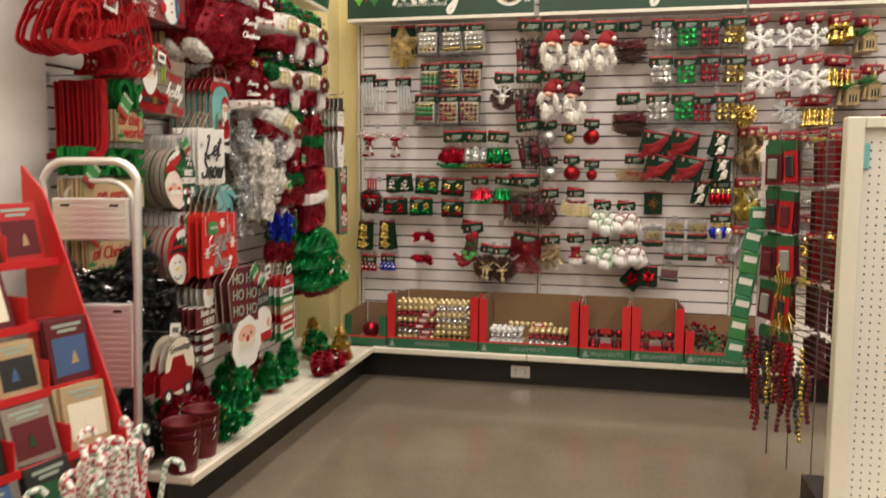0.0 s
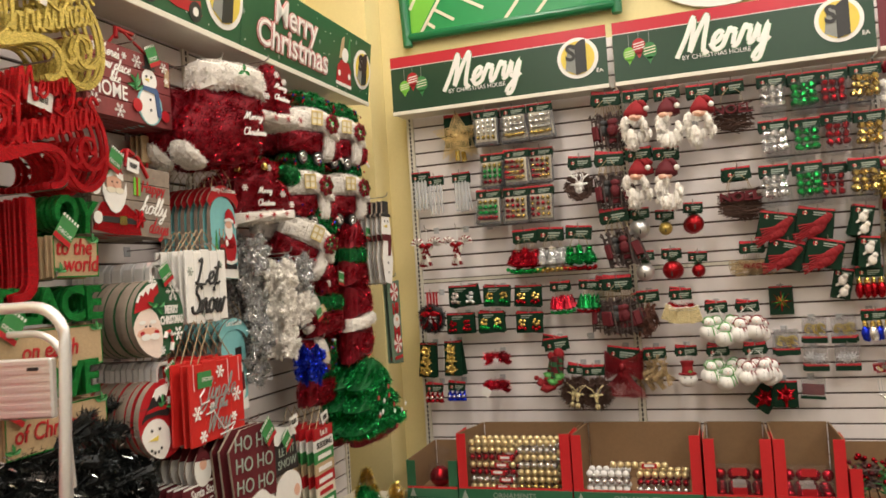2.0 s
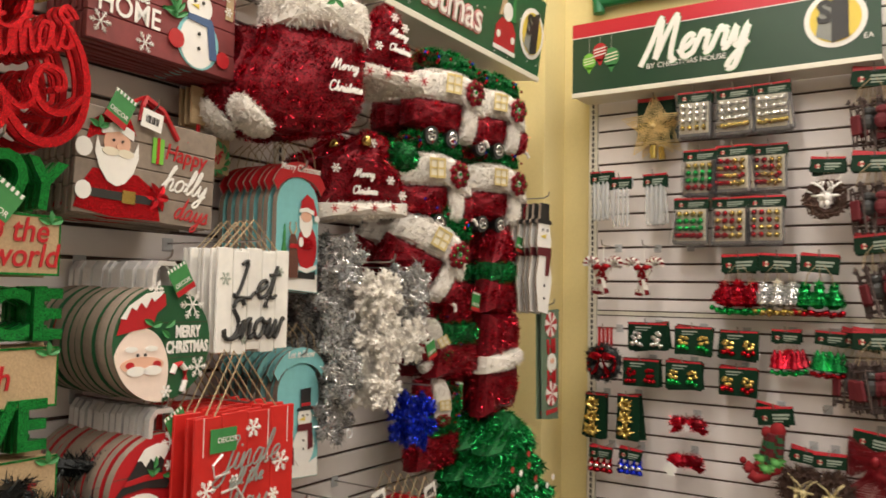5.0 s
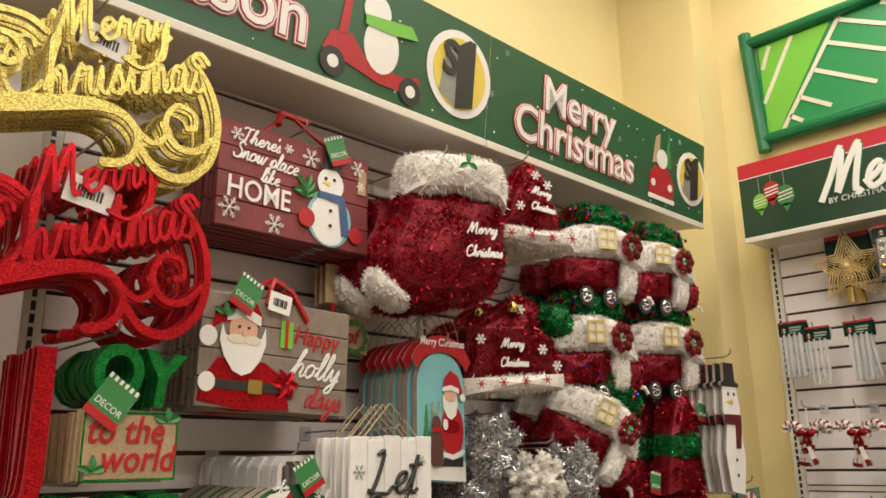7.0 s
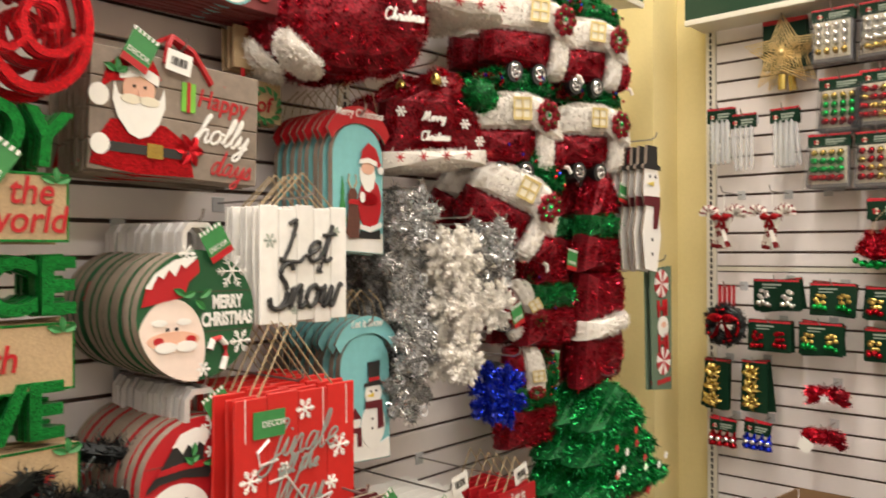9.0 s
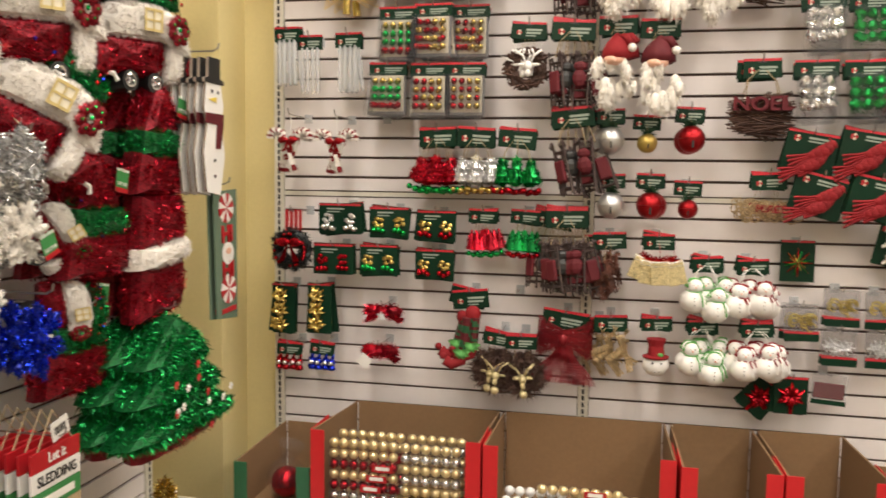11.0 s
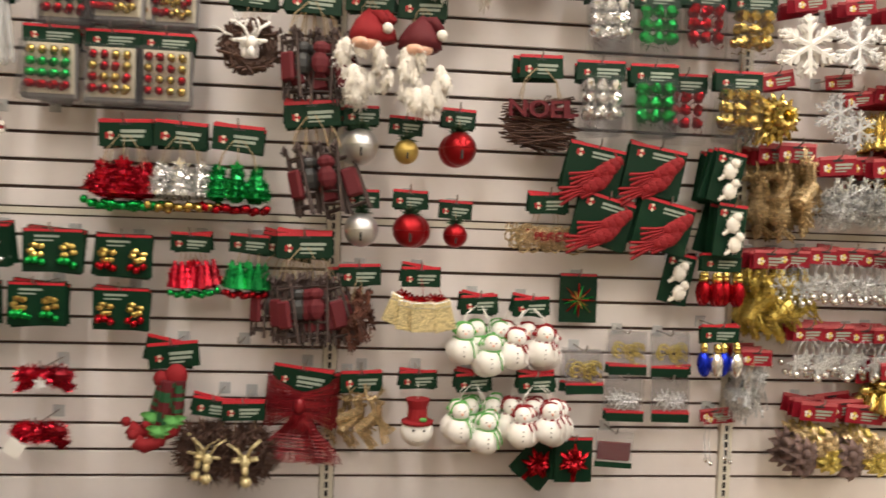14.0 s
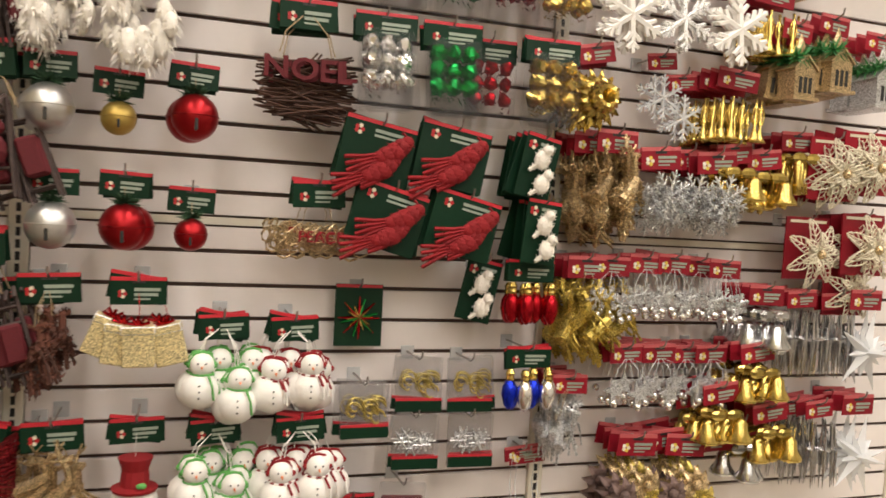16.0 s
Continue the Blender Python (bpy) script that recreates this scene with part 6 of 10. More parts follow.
hang("gb_silver", 0.501, 0.866, 5.20, 2)
hang("gb_silver", 0.638, 0.865, 5.20, 2)
hang("bulbs_red", 0.756, 1.237, 5.16, 2)
hang("bulbs_blue", 0.763, 1.031, 5.16, 2)
hang("string_tag", 0.797, 0.767, 5.24)
hang("gift_card", 0.348, 0.700, 5.16, 2)
hang("gift_card", 0.293, 0.666, 5.19, 2, 40)
hang("berry_bag", 0.479, 0.708, 5.20, 1, 4)
hang("flake_white", 0.935, 2.205, 5.12, 4, size=1.1, step=0.035)
hang("flake_grey", 1.102, 2.205, 5.12, 4, size=1.05, step=0.035)
hang("flake_grey", 1.242, 2.200, 5.12, 4, size=1.05, step=0.035)
hang("flake_white", 0.951, 1.971, 5.12, 4, size=1.1, step=0.035)
hang("flake_grey", 1.101, 1.967, 5.12, 4, size=1.05, step=0.035)
hang("flake_white", 1.240, 1.967, 5.10, 4, size=1.1, step=0.035)
hang("burst_gold", 0.878, 1.756, 5.14, 4, size=1.15, step=0.035)
hang("flake_clear", 1.087, 1.764, 5.18)
hang("flake_clear", 1.150, 1.718, 5.18, 2)
hang("bells_gold", 1.380, 2.199, 5.14, 4, size=1.2, step=0.035)
hang("trumpets", 1.386, 1.963, 5.14, 4, size=1.2, step=0.035)
hang("trumpets", 1.292, 1.739, 5.14, 4, size=1.2, step=0.035)
hang("church_gold", 1.529, 2.181, 5.14, 4, size=1.15, step=0.035)
hang("church_gold", 1.447, 1.875, 5.12, 4, size=1.15, step=0.035)
hang("church_gold", 1.564, 1.905, 5.12, 4, size=1.15, step=0.035)
hang("church_grey", 1.741, 1.884, 5.14, 4, size=1.15, step=0.035)
hang("deer_champ", 0.954, 1.558, 5.14, 4, size=1.3, step=0.035)
hang("flakes_silver", 1.075, 1.527, 5.14, 4, size=1.35, step=0.035)
hang("flakes_silver", 1.241, 1.528, 5.14, 4, size=1.35, step=0.035)
hang("bells_gold", 1.291, 1.552, 5.14, 4, size=1.2, step=0.035)
hang("bells_gold", 1.400, 1.545, 5.16, 4, size=1.2, step=0.035)
hang("bells_long", 1.523, 1.605, 5.18, 4, size=1.2, step=0.035)
hang("lace", 1.634, 1.598, 5.16, 4, size=1.3, step=0.035)
hang("lace", 1.729, 1.619, 5.14, 4, size=1.3, step=0.035)
hang("lace", 1.582, 1.381, 5.18, size=1.3)
hang("lace", 1.753, 1.398, 5.16, 4, size=1.3, step=0.035)
hang("deer_gold", 0.903, 1.251, 5.16, 4, size=1.25, step=0.035)
hang("small_flakes", 0.973, 1.253, 5.16, 4, size=1.15, step=0.035)
hang("small_flakes", 1.069, 1.261, 5.16, 4, size=1.15, step=0.035)
hang("small_flakes", 1.151, 1.264, 5.16, 4, size=1.15, step=0.035)
hang("small_flakes", 1.306, 1.255, 5.16, 4, size=1.15, step=0.035)
hang("bells_silver", 1.443, 1.193, 5.16, 4, size=1.25, step=0.035)
hang("icicles", 1.560, 1.182, 5.16, 4, size=1.15, step=0.035)
hang("icicles", 1.696, 1.175, 5.18, 4, size=1.15, step=0.035)
hang("moravian", 1.763, 1.189, 5.14, 4, size=1.35, step=0.035)
hang("small_stars", 1.030, 1.036, 5.16, 4, size=1.15, step=0.035)
hang("small_stars", 1.124, 1.036, 5.16, 4, size=1.15, step=0.035)
hang("small_stars", 1.297, 1.030, 5.18, 4, size=1.15, step=0.035)
hang("bells_gold", 1.407, 1.043, 5.14, 4, size=1.2, step=0.035)
hang("deer_silver", 0.888, 0.957, 5.18, 4, size=1.1, step=0.035)
hang("bells_gold", 1.301, 0.937, 5.14, 4, size=1.2, step=0.035)
hang("bells_gold", 1.461, 0.883, 5.14, 4, size=1.2, step=0.035)
hang("icicles", 1.646, 0.880, 5.16, 4, size=1.15, step=0.035)
hang("moravian", 1.763, 0.898, 5.14, 4, size=1.35, step=0.035)
hang("string_tag", 0.810, 0.758, 5.24)
hang("dried", 1.080, 0.807, 5.16, 4, size=1.3, step=0.035)
hang("dried", 1.223, 0.801, 5.16, 4, size=1.3, step=0.035)
hang("small_flakes", 1.258, 1.256, 5.20, 4, size=1.15, step=0.035)
hang("flakes_silver", 1.186, 1.532, 5.18, 4, size=1.3, step=0.035)
hang("small_stars", 1.233, 1.026, 5.20, 4, size=1.15, step=0.035)
hang("icicles", 1.587, 0.879, 5.20, 4, size=1.15, step=0.035)
hang("bells_silver", 1.404, 0.835, 5.18, size=1.2)
hang("bells_gold", 1.260, 0.909, 5.20, size=1.1)
hang("deer_champ", 0.908, 1.551, 5.18, 4, size=1.2, step=0.035)
hang("deer_gold", 0.997, 1.250, 5.20, size=1.2)
hang("lace", 1.737, 1.269, 5.20, size=1.2)
hang("trumpets", 1.263, 1.735, 5.18, 4, size=1.2, step=0.035)
hang("jb_silver", -0.306, 1.607, 5.22)
hang("camel", -0.304, 0.865, 5.20, size=1.1)
hang("horse", -0.310, 1.165, 5.20, size=1.1)
hang("sled", -0.470, 1.248, 5.18, 1, 6, size=1.2)


# bare pegs
for x, z in ((-1.13, 1.585), (-0.6, 0.945), (0.02, 2.03)):
    hook(x, z, 0.13, pose(x, WALL_Y, z))


# ---- signs above the fixtures ----
def dollar_badge(parent, x, z, r, y):
    """White ring, yellow disc, block 1 with an S."""
    bm = bmesh.new()
    slab(bm, disc(x, z, r, 32), y, y + 0.002)
    parent = part("badge_ring", bm, WHITE, parent)
    bm = bmesh.new()
    slab(bm, disc(x, z, r * 0.82, 32), y - 0.002, y - 0.0005)
    part("badge_disc", bm, YELLOW_INK, parent)
    bm = bmesh.new()
    slab(bm, [(x - r * 0.62, z - r * 0.55), (x - r * 0.1, z - r * 0.8), (x - r * 0.1, z + r * 0.5), (x - r * 0.45, z + r * 0.62)][::-1], y - 0.0032, y - 0.0022)
    part("badge_shade", bm, GREY_INK, parent)
    bm = bmesh.new()
    slab(bm, [(x - r * 0.12, z - r * 0.84), (x + r * 0.42, z - r * 0.7), (x + r * 0.42, z + r * 0.86), (x + r * 0.2, z + r * 0.86), (x - r * 0.3, z + r * 0.5),
              (x - r * 0.12, z + r * 0.42)][::-1], y - 0.005, y - 0.0034)
    part("badge_numeral", bm, DARK, parent)
    write("S", r * 1.1, x - r * 0.34, y - 0.0055, z + r * 0.24, DARK, parent, "badge_letter", 0.0008, 0, r * 0.03)


def sprig_ornaments(parent, x, z, y):
    """Printed trio of ornaments at a sign's end."""
    for dx, dz, r, col in ((-0.05, -0.02, 0.03, LIME), (0.0, 0.015, 0.034, RED), (0.052, -0.015, 0.036, LEAF)):
        bm = bmesh.new()
        slab(bm, disc(x + dx, z + dz, r, 16, r * 1.2), y, y + 0.0012)
        slab(bm, [(x + dx - r * 0.5, z + dz - r * 0.9), (x + dx, z + dz - r * 1.9), (x + dx + r * 0.5, z + dz - r * 0.9)][::-1], y, y + 0.0012)
        part("printed_ornament", bm, col, parent)
        part("printed_thread", boxes((x + dx - 0.0012, x + dx + 0.0012, y, y + 0.001, z + dz + r * 1.2, z + 0.095)), GREY_INK, parent)
        bm = bmesh.new()
        for k in range(3):
            a = -0.4 + 0.4 * k
            slab(bm, [(x + dx - r * 0.8, z + dz + r * (a - 0.15)), (x + dx - r * 0.8, z + dz + r * a), (x + dx + r * 0.8, z + dz + r * (a + 0.25)), (x + dx + r * 0.8, z + dz + r * (a + 0.1))], y - 0.001, y - 0.0003)
        part("printed_stripes", bm, WHITE if col is RED else CREAM, parent)


def sign_back(x0, word, ground, red_band, badge):
    s = thing("header_sign", "dark printed header sign above the slatwall reading " + word, "sign", "header signs", pose(x0, 5.11, 2.262))
    w, h = 1.212, 0.31
    part("panel", boxes((0, w, 0, 0.006, 0, h), bevel=0.001), ground, s)
    part("lower_trim", boxes((0, w, -0.006, 0.01, -0.022, -0.0005), bevel=0.002), STEEL_WHITE, s)
    part("shelf_cap", boxes((0, w, 0.0065, 0.185, -0.012, -0.002)), STEEL_WHITE, s)
    if red_band:
        part("red_band", boxes((0, w, -0.0015, -0.0003, h - 0.062, h - 0.001)), SIGN_RED, s)
        part("white_rule", boxes((0, w, -0.002, -0.0003, h - 0.066, h - 0.0625)), WHITE, s)
    tall = 0.185 if word == "Merry" else 0.17
    script(word, tall, 0.0165, 0.53, -0.004, 0.175, LEAF if red_band else SIGN_RED, s, "word_glow", 0.12, 4, 0.3)
    script(word, tall, 0.0115, 0.53, -0.0065, 0.175, WHITE, s, "word", 0.12, 4, 0.3, 1.0, 8)
    write("BY CHRISTMAS HOUSE", 0.032, 0.5, -0.003, 0.075, WHITE, s, "small_print", 0.0006)
    sprig_ornaments(s, 0.13, 0.155, -0.003)
    if badge:
        dollar_badge(s, 1.06, 0.155, 0.108, -0.003)
        write("EA", 0.03, 1.17, -0.003, 0.075, WHITE, s, "unit_print", 0.0006)
    return s


for i, (word, ground) in enumerate((("Merry", SIGN_GREEN), ("Merry", SIGN_GREEN), ("Elegant", SIGN_WINE), ("Elegant", SIGN_WINE))):
    sign_back(-1.6 + 1.225 * i + (0.02 if i else 0), word, ground, i < 2, i < 2)


def snow_specks(parent, w, h, rng, n=46):
    for k in range(n):
        bm = bmesh.new()
        x, z = rng.uniform(0.01, w - 0.01), rng.uniform(0.01, h - 0.01)
        if k % 5 == 0:
            for a in (0, 1.047, 2.094):
                d = Vector((math.cos(a), 0, math.sin(a))) * 0.011
                rod(bm, Vector((x, -0.001, z)) - d, Vector((x, -0.001, z)) + d, 0.0014, 4)
        else:
            slab(bm, disc(x, z, rng.choice((0.0018, 0.0028, 0.0035)), 7), -0.0012, -0.0002)
        part("printed_snow", bm, INK if k % 5 == 0 else WHITE, parent)


def sign_left(y0, w, m):
    s = thing("header_sign", "green snow-print header sign above the side slatwall", "sign", "header signs", m)
    part("panel", boxes((0, w, 0, 0.006, 0, 0.305), bevel=0.001), SIGN_LEAF, s)
    part("lower_trim", boxes((0, w, -0.006, 0.01, -0.022, -0.0005), bevel=0.002), STEEL_WHITE, s)
    snow_specks(s, w, 0.305, random.Random(int(y0 * 100)))
    return s


s2 = sign_left(3.58, 1.205, pose(-1.61, 3.58, 2.262, 7, 0, 90))
s1 = sign_left(2.36, 1.215, pose(-1.61, 2.36, 2.262, 7, 0, 90))
for z, word in ((0.205, "Merry"), (0.09, "Christmas")):
    for off, col, yy in ((0.0085, RED, -0.002), (0.0055, WHITE, -0.0035), (0.0025, RED, -0.005), (0.0005, WHITE, -0.0065)):
        write(word, 0.15, 0.415, yy, z, col, s2, "word", 0.0006, 0, off, 0, 1.0)
for off, col, yy in ((0.011, RED, -0.002), (0.008, WHITE, -0.0035), (0.004, RED, -0.005), (0.001, WHITE, -0.0065)):
    write("Season", 0.17, 0.38, yy, 0.11, col, s1, "word", 0.0006, 0, off)
dollar_badge(s2, 1.105, 0.15, 0.1, -0.003)
dollar_badge(s1, 1.1, 0.15, 0.12, -0.003)
# printed truck with a gift, and the printed scooter rider
bm = bmesh.new()
slab(bm, [(0.82, 0.03), (0.98, 0.03), (0.975, 0.11), (0.94, 0.145), (0.86, 0.145), (0.825, 0.11)][::-1], -0.003, -0.001)
part("printed_truck", bm, RED, s2)
part("printed_bumper", boxes((0.815, 0.985, -0.0042, -0.0032, 0.022, 0.038)), WHITE, s2)
for cx in (0.845, 0.955):
    bm = bmesh.new()
    slab(bm, disc(cx, 0.08, 0.014, 14), -0.0045, -0.0032)
    part("printed_headlight", bm, WHITE, s2)
bm = bmesh.new()
slab(bm, disc(0.9, 0.175, 0.035, 18), -0.004, -0.0022)
part("printed_beard", bm, WHITE, s2)
bm = bmesh.new()
slab(bm, [(0.84, 0.15), (0.86, 0.25), (0.885, 0.265), (0.885, 0.16)], -0.0032, -0.0012)
part("printed_reindeer", bm, BURLAP, s2)
bm = bmesh.new()
slab(bm, [(0.92, 0.15), (0.945, 0.28), (0.965, 0.15)], -0.0032, -0.0012)
part("printed_tree", bm, LEAF, s2)
bm = bmesh.new()
slab(bm, [(0.66, 0.07), (0.68, 0.12), (0.74, 0.13), (0.79, 0.08), (0.9, 0.075), (0.955, 0.09), (0.97, 0.04), (0.83, 0.035)], -0.003, -0.001)
slab(bm, [(0.7, 0.12), (0.715, 0.235), (0.735, 0.23), (0.725, 0.12)], -0.003, -0.001)
part("printed_scooter", bm, RED, s1)
for cx in (0.69, 0.93):
    bm = bmesh.new()
    slab(bm, disc(cx, 0.045, 0.036, 18), -0.0045, -0.0032)
    part("printed_tyre", bm, DARK, s1)
    bm = bmesh.new()
    slab(bm, disc(cx, 0.045, 0.016, 14), -0.0058, -0.0047)
    part("printed_hub", bm, WHITE, s1)
bm = bmesh.new()
slab(bm, disc(0.81, 0.215, 0.042, 18), -0.0032, -0.0012)
slab(bm, disc(0.83, 0.13, 0.055, 18, 0.07), -0.0034, -0.0013)
part("printed_snowman", bm, WHITE, s1)
bm = bmesh.new()
slab(bm, [(0.775, 0.17), (0.775, 0.195), (0.92, 0.215), (0.945, 0.185), (0.85, 0.17)], -0.005, -0.0037)
part("printed_scarf", bm, LIME, s1)
part("header_shelf", boxes((0.0, 1.22, 0.02, 0.26, -0.012, -0.002)), STEEL_WHITE, s2)
part("header_shelf", boxes((0.0, 1.22, 0.02, 0.26, -0.012, -0.002)), STEEL_WHITE, s1)


def wall_logo():
    """Green framed panel of stripes and the round white sign beside it."""
    f = thing("wall_sign", "green framed wall sign with lime and green stripes", "sign", m=pose(-1.59, 5.33, 2.705))
    w, h = 1.25, 0.53
    part("panel", boxes((0.04, w - 0.04, 0, 0.012, 0.04, h - 0.04)), MID_GREEN, f)
    for a, b in (((0.03, 0.0, 0.0), (0.0, 0, h)), ((w, 0, 0), (w, 0, h))):
        bm = bmesh.new()
        rod(bm, (a[0], -0.012, -0.02), (b[0] + (0.0 if a[0] > 1 else 0.0), -0.012, h + 0.02), 0.028, 12)
        part("frame_post", bm, FRAME_GREEN, f, smooth=False)
    for z in (0.03, h - 0.03):
        bm = bmesh.new()
        rod(bm, (0.01, -0.012, z), (w, -0.012, z), 0.026, 12)
        part("frame_rail", bm, FRAME_GREEN, f)
    bm = bmesh.new()
    slab(bm, [(0.05, 0.06), (0.05, 0.47), (0.36, 0.47), (0.1, 0.06)], -0.002, -0.0005)
    part("lime_field", bm, LIME, f)
    for (x0, z0), (x1, z1) in (((0.11, 0.05), (0.4, 0.48)), ((0.05, 0.2), (0.2, 0.47)), ((0.06, 0.36), (0.1, 0.46)), ((0.34, 0.38), (0.66, 0.2)), ((0.27, 0.28), (0.5, 0.14)),
                               ((0.2, 0.18), (0.32, 0.1)), ((0.4, 0.46), (0.8, 0.24)), ((0.56, 0.47), (0.96, 0.26)), ((0.15, 0.11), (0.2, 0.07)), ((0.62, 0.05), (0.98, 0.48)), ((0.8, 0.05), (1.18, 0.48))):
        bm = bmesh.new()
        d = Vector((x1 - x0, z1 - z0)).normalized() * 0.009
        slab(bm, [(x0 - d.y, z0 + d.x), (x1 - d.y, z1 + d.x), (x1 + d.y, z1 - d.x), (x0 + d.y, z0 - d.x)], -0.004, -0.0025)
        part("stripe", bm, CREAM, f)
    g = thing("wall_sign", "large round white wall sign with a green ring", "sign", m=pose(0.2, 5.335, 3.06))
    bm = bmesh.new()
    slab(bm, disc(0, 0, 0.46, 40, 0.42), 0, 0.02)
    part("plate", bm, WHITE, g)
    bm = bmesh.new()
    slab(bm, disc(0, 0, 0.36, 40, 0.34), -0.003, -0.001)
    part("green_ring", bm, LIME, g)
    bm = bmesh.new()
    slab(bm, disc(0.0, 0.02, 0.33, 40, 0.31), -0.006, -0.004)
    part("centre", bm, WHITE, g)


wall_logo()


# ---- cartons on the far deck ----
def carton(x0, x1, height, side_h, fill, word, front=4.72, back=5.2, lip=0.09, red=True):
    """Open display carton: tall back, red front corners, printed green lip."""
    c = thing("display_carton", "open cardboard display carton with red corners and a green lip", "carton", "display cartons", pose(x0, front, 0.2))
    w, d, t = x1 - x0, back - front, 0.006
    part("base", boxes((0, w, 0, d, 0.0, t)), BOARD, c)
    part("back_flap", boxes((0.01, w - 0.01, d - t, d, t, height)), BOARD, c)
    for x in (0, w - t):
        bm = bmesh.new()
        pts = [(0.0, t), (d - t, t), (d - t, height), (d * 0.9, height), (0.0, side_h)]
        a = [bm.verts.new((x, y, z)) for y, z in pts]
        b = [bm.verts.new((x + t, y, z)) for y, z in pts]
        bm.faces.new(a[::-1]), bm.faces.new(b)
        for k in range(5):
            bm.faces.new((a[k], a[(k + 1) % 5], b[(k + 1) % 5], b[k]))
        part("side_flap", bm, BOARD, c)
        corner = 0.045
        xa = -0.002 if x == 0 else w - corner
        part("front_corner", boxes((xa, xa + corner + 0.002, -0.004, 0.0, t, side_h)), BOX_RED if red else BOX_GREEN, c)
        part("outer_side", boxes((-0.003 if x == 0 else w + 0.0005, -0.0005 if x == 0 else w + 0.003, 0.0, 0.17, t, side_h)), BOX_RED if red else BOX_GREEN, c)
    part("front_lip", boxes((-0.003, w + 0.003, -0.009, -0.0045, 0.0, lip - 0.03), bevel=0.001), BOX_GREEN, c)
    part("lip_edge", boxes((0, w, -0.0085, -0.0046, lip - 0.029, lip - 0.02)), BOX_RED, c)
    if word:
        write(word, 0.036, w * 0.5, -0.011, 0.03, INK, c, "print", 0.0006)
    bm = bmesh.new()
    slab(bm, [(0.012, 0.012), (0.03, 0.048), (0.048, 0.012)], -0.0115, -0.0095)
    slab(bm, [(0.02, 0.03), (0.03, 0.056), (0.04, 0.03)], -0.0118, -0.0096)
    part("tree_mark", bm, INK, c)
    return c


def bead_tube(x0, x1, y, z, col, r=0.017):
    n = int((x1 - x0) / (2 * r))
    tb = thing("ornament_tube", "clear tube of shiny ball ornaments", "ornament pack", "ball tubes", pose(x0, y, z))
    for k in range(n):
        o = shared(("tubeball", col.name), "ball", tb, lambda: (lambda bm: (ball(bm, (0, 0, 0), r * 0.96, 12, 8), bm)[1])(bmesh.new()), col, True)
        o.location = (r + 2 * r * k, 0, 0)
    bm = bmesh.new()
    rod(bm, (0, 0, 0), (n * 2 * r, 0, 0), r * 1.04, 12)
    part("clear_tube", bm, FILM, tb)
    m0 = n * r * (0.8 + 0.5 * ((z * 37) % 1))
    if round(z * 1000) % 2 and x0 > -1.0 or z > 0.44:
        return
    part("label", boxes((m0, m0 + 0.07, -r - 0.003, -r - 0.0015, -0.011, 0.012)), RED, tb)
    part("barcode", boxes((m0 + 0.012, m0 + 0.058, -r - 0.0042, -r - 0.0032, -0.004, 0.008)), WHITE, tb)


carton(-1.216, -0.655, 0.295, 0.33, None, "ORNAMENTS")
carton(-0.642, -0.06, 0.295, 0.325, None, "ORNAMENTS")
carton(-0.043, 0.238, 0.295, 0.315, None, "ORNAMENTS", 4.7)
carton(0.25, 0.532, 0.295, 0.315, None, "ORNAMENTS", 4.7)
carton(0.547, 1.02, 0.2, 0.19, None, "PREMIUM CHRISTMAS PICKS", 4.7)
carton(-1.5, -1.232, 0.2, 0.19, None, "", 4.74, 5.18, 0.08, False)
for z, cols in ((0.225, (SILVER, SILVER)), (0.261, (PALE_GOLD, GOLD)), (0.297, (SILVER, PALE_GOLD)), (0.333, (RED_FOIL, PALE_GOLD)), (0.369, (PALE_GOLD, SILVER)), (0.405, (RED_FOIL, PALE_GOLD)), (0.441, (PALE_GOLD, SILVER)), (0.477, (PALE_GOLD, PALE_GOLD))):
    for y in (4.765, 4.86):
        bead_tube(-1.17, -0.93, y, z, cols[0])
        bead_tube(-0.925, -0.7, y, z, cols[1])
for z, cols in ((0.225, (RED_FOIL, SILVER)), (0.261, (FOAM, SILVER)), (0.297, (SILVER, RED_FOIL)), (0.333, (FOAM, PALE_GOLD))):
    for y in (4.765, 4.85):
        bead_tube(-0.59, -0.36, y, z, cols[0])
        bead_tube(-0.355, -0.11, y, z, cols[1])
bead_tube(-0.48, -0.2, 4.8, 0.368, PALE_GOLD)
for x0, x1, col in ((-0.02, 0.22, RED_FOIL), (0.275, 0.5, T_RED)):
    for y in (4.781, 4.78, 4.85, 4.92):
        pk = thing("ornament_pack", "clear box of dark red ball ornaments", "ornament pack", "boxed balls", pose((x0 + x1) / 2, y, 0.207 + 0.088 * (y == 4.781)))
        for k in range(4):
            o = shared(("bigball", col.name), "ball", pk, lambda: (lambda bm: (ball(bm, (0, 0, 0), 0.026, 14, 9), bm)[1])(bmesh.new()), col, True)
            o.location = (-0.08 + 0.053 * k, 0, 0.045)
        part("clear_box", boxes((-0.11, 0.11, -0.03, 0.03, 0.002, 0.085), bevel=0.004), FILM, pk)
        part("label", boxes((-0.03, 0.03, -0.033, -0.0315, 0.045, 0.08)), RED if (pk.location.y < 4.8) else WHITE, pk)
prng = random.Random(3)
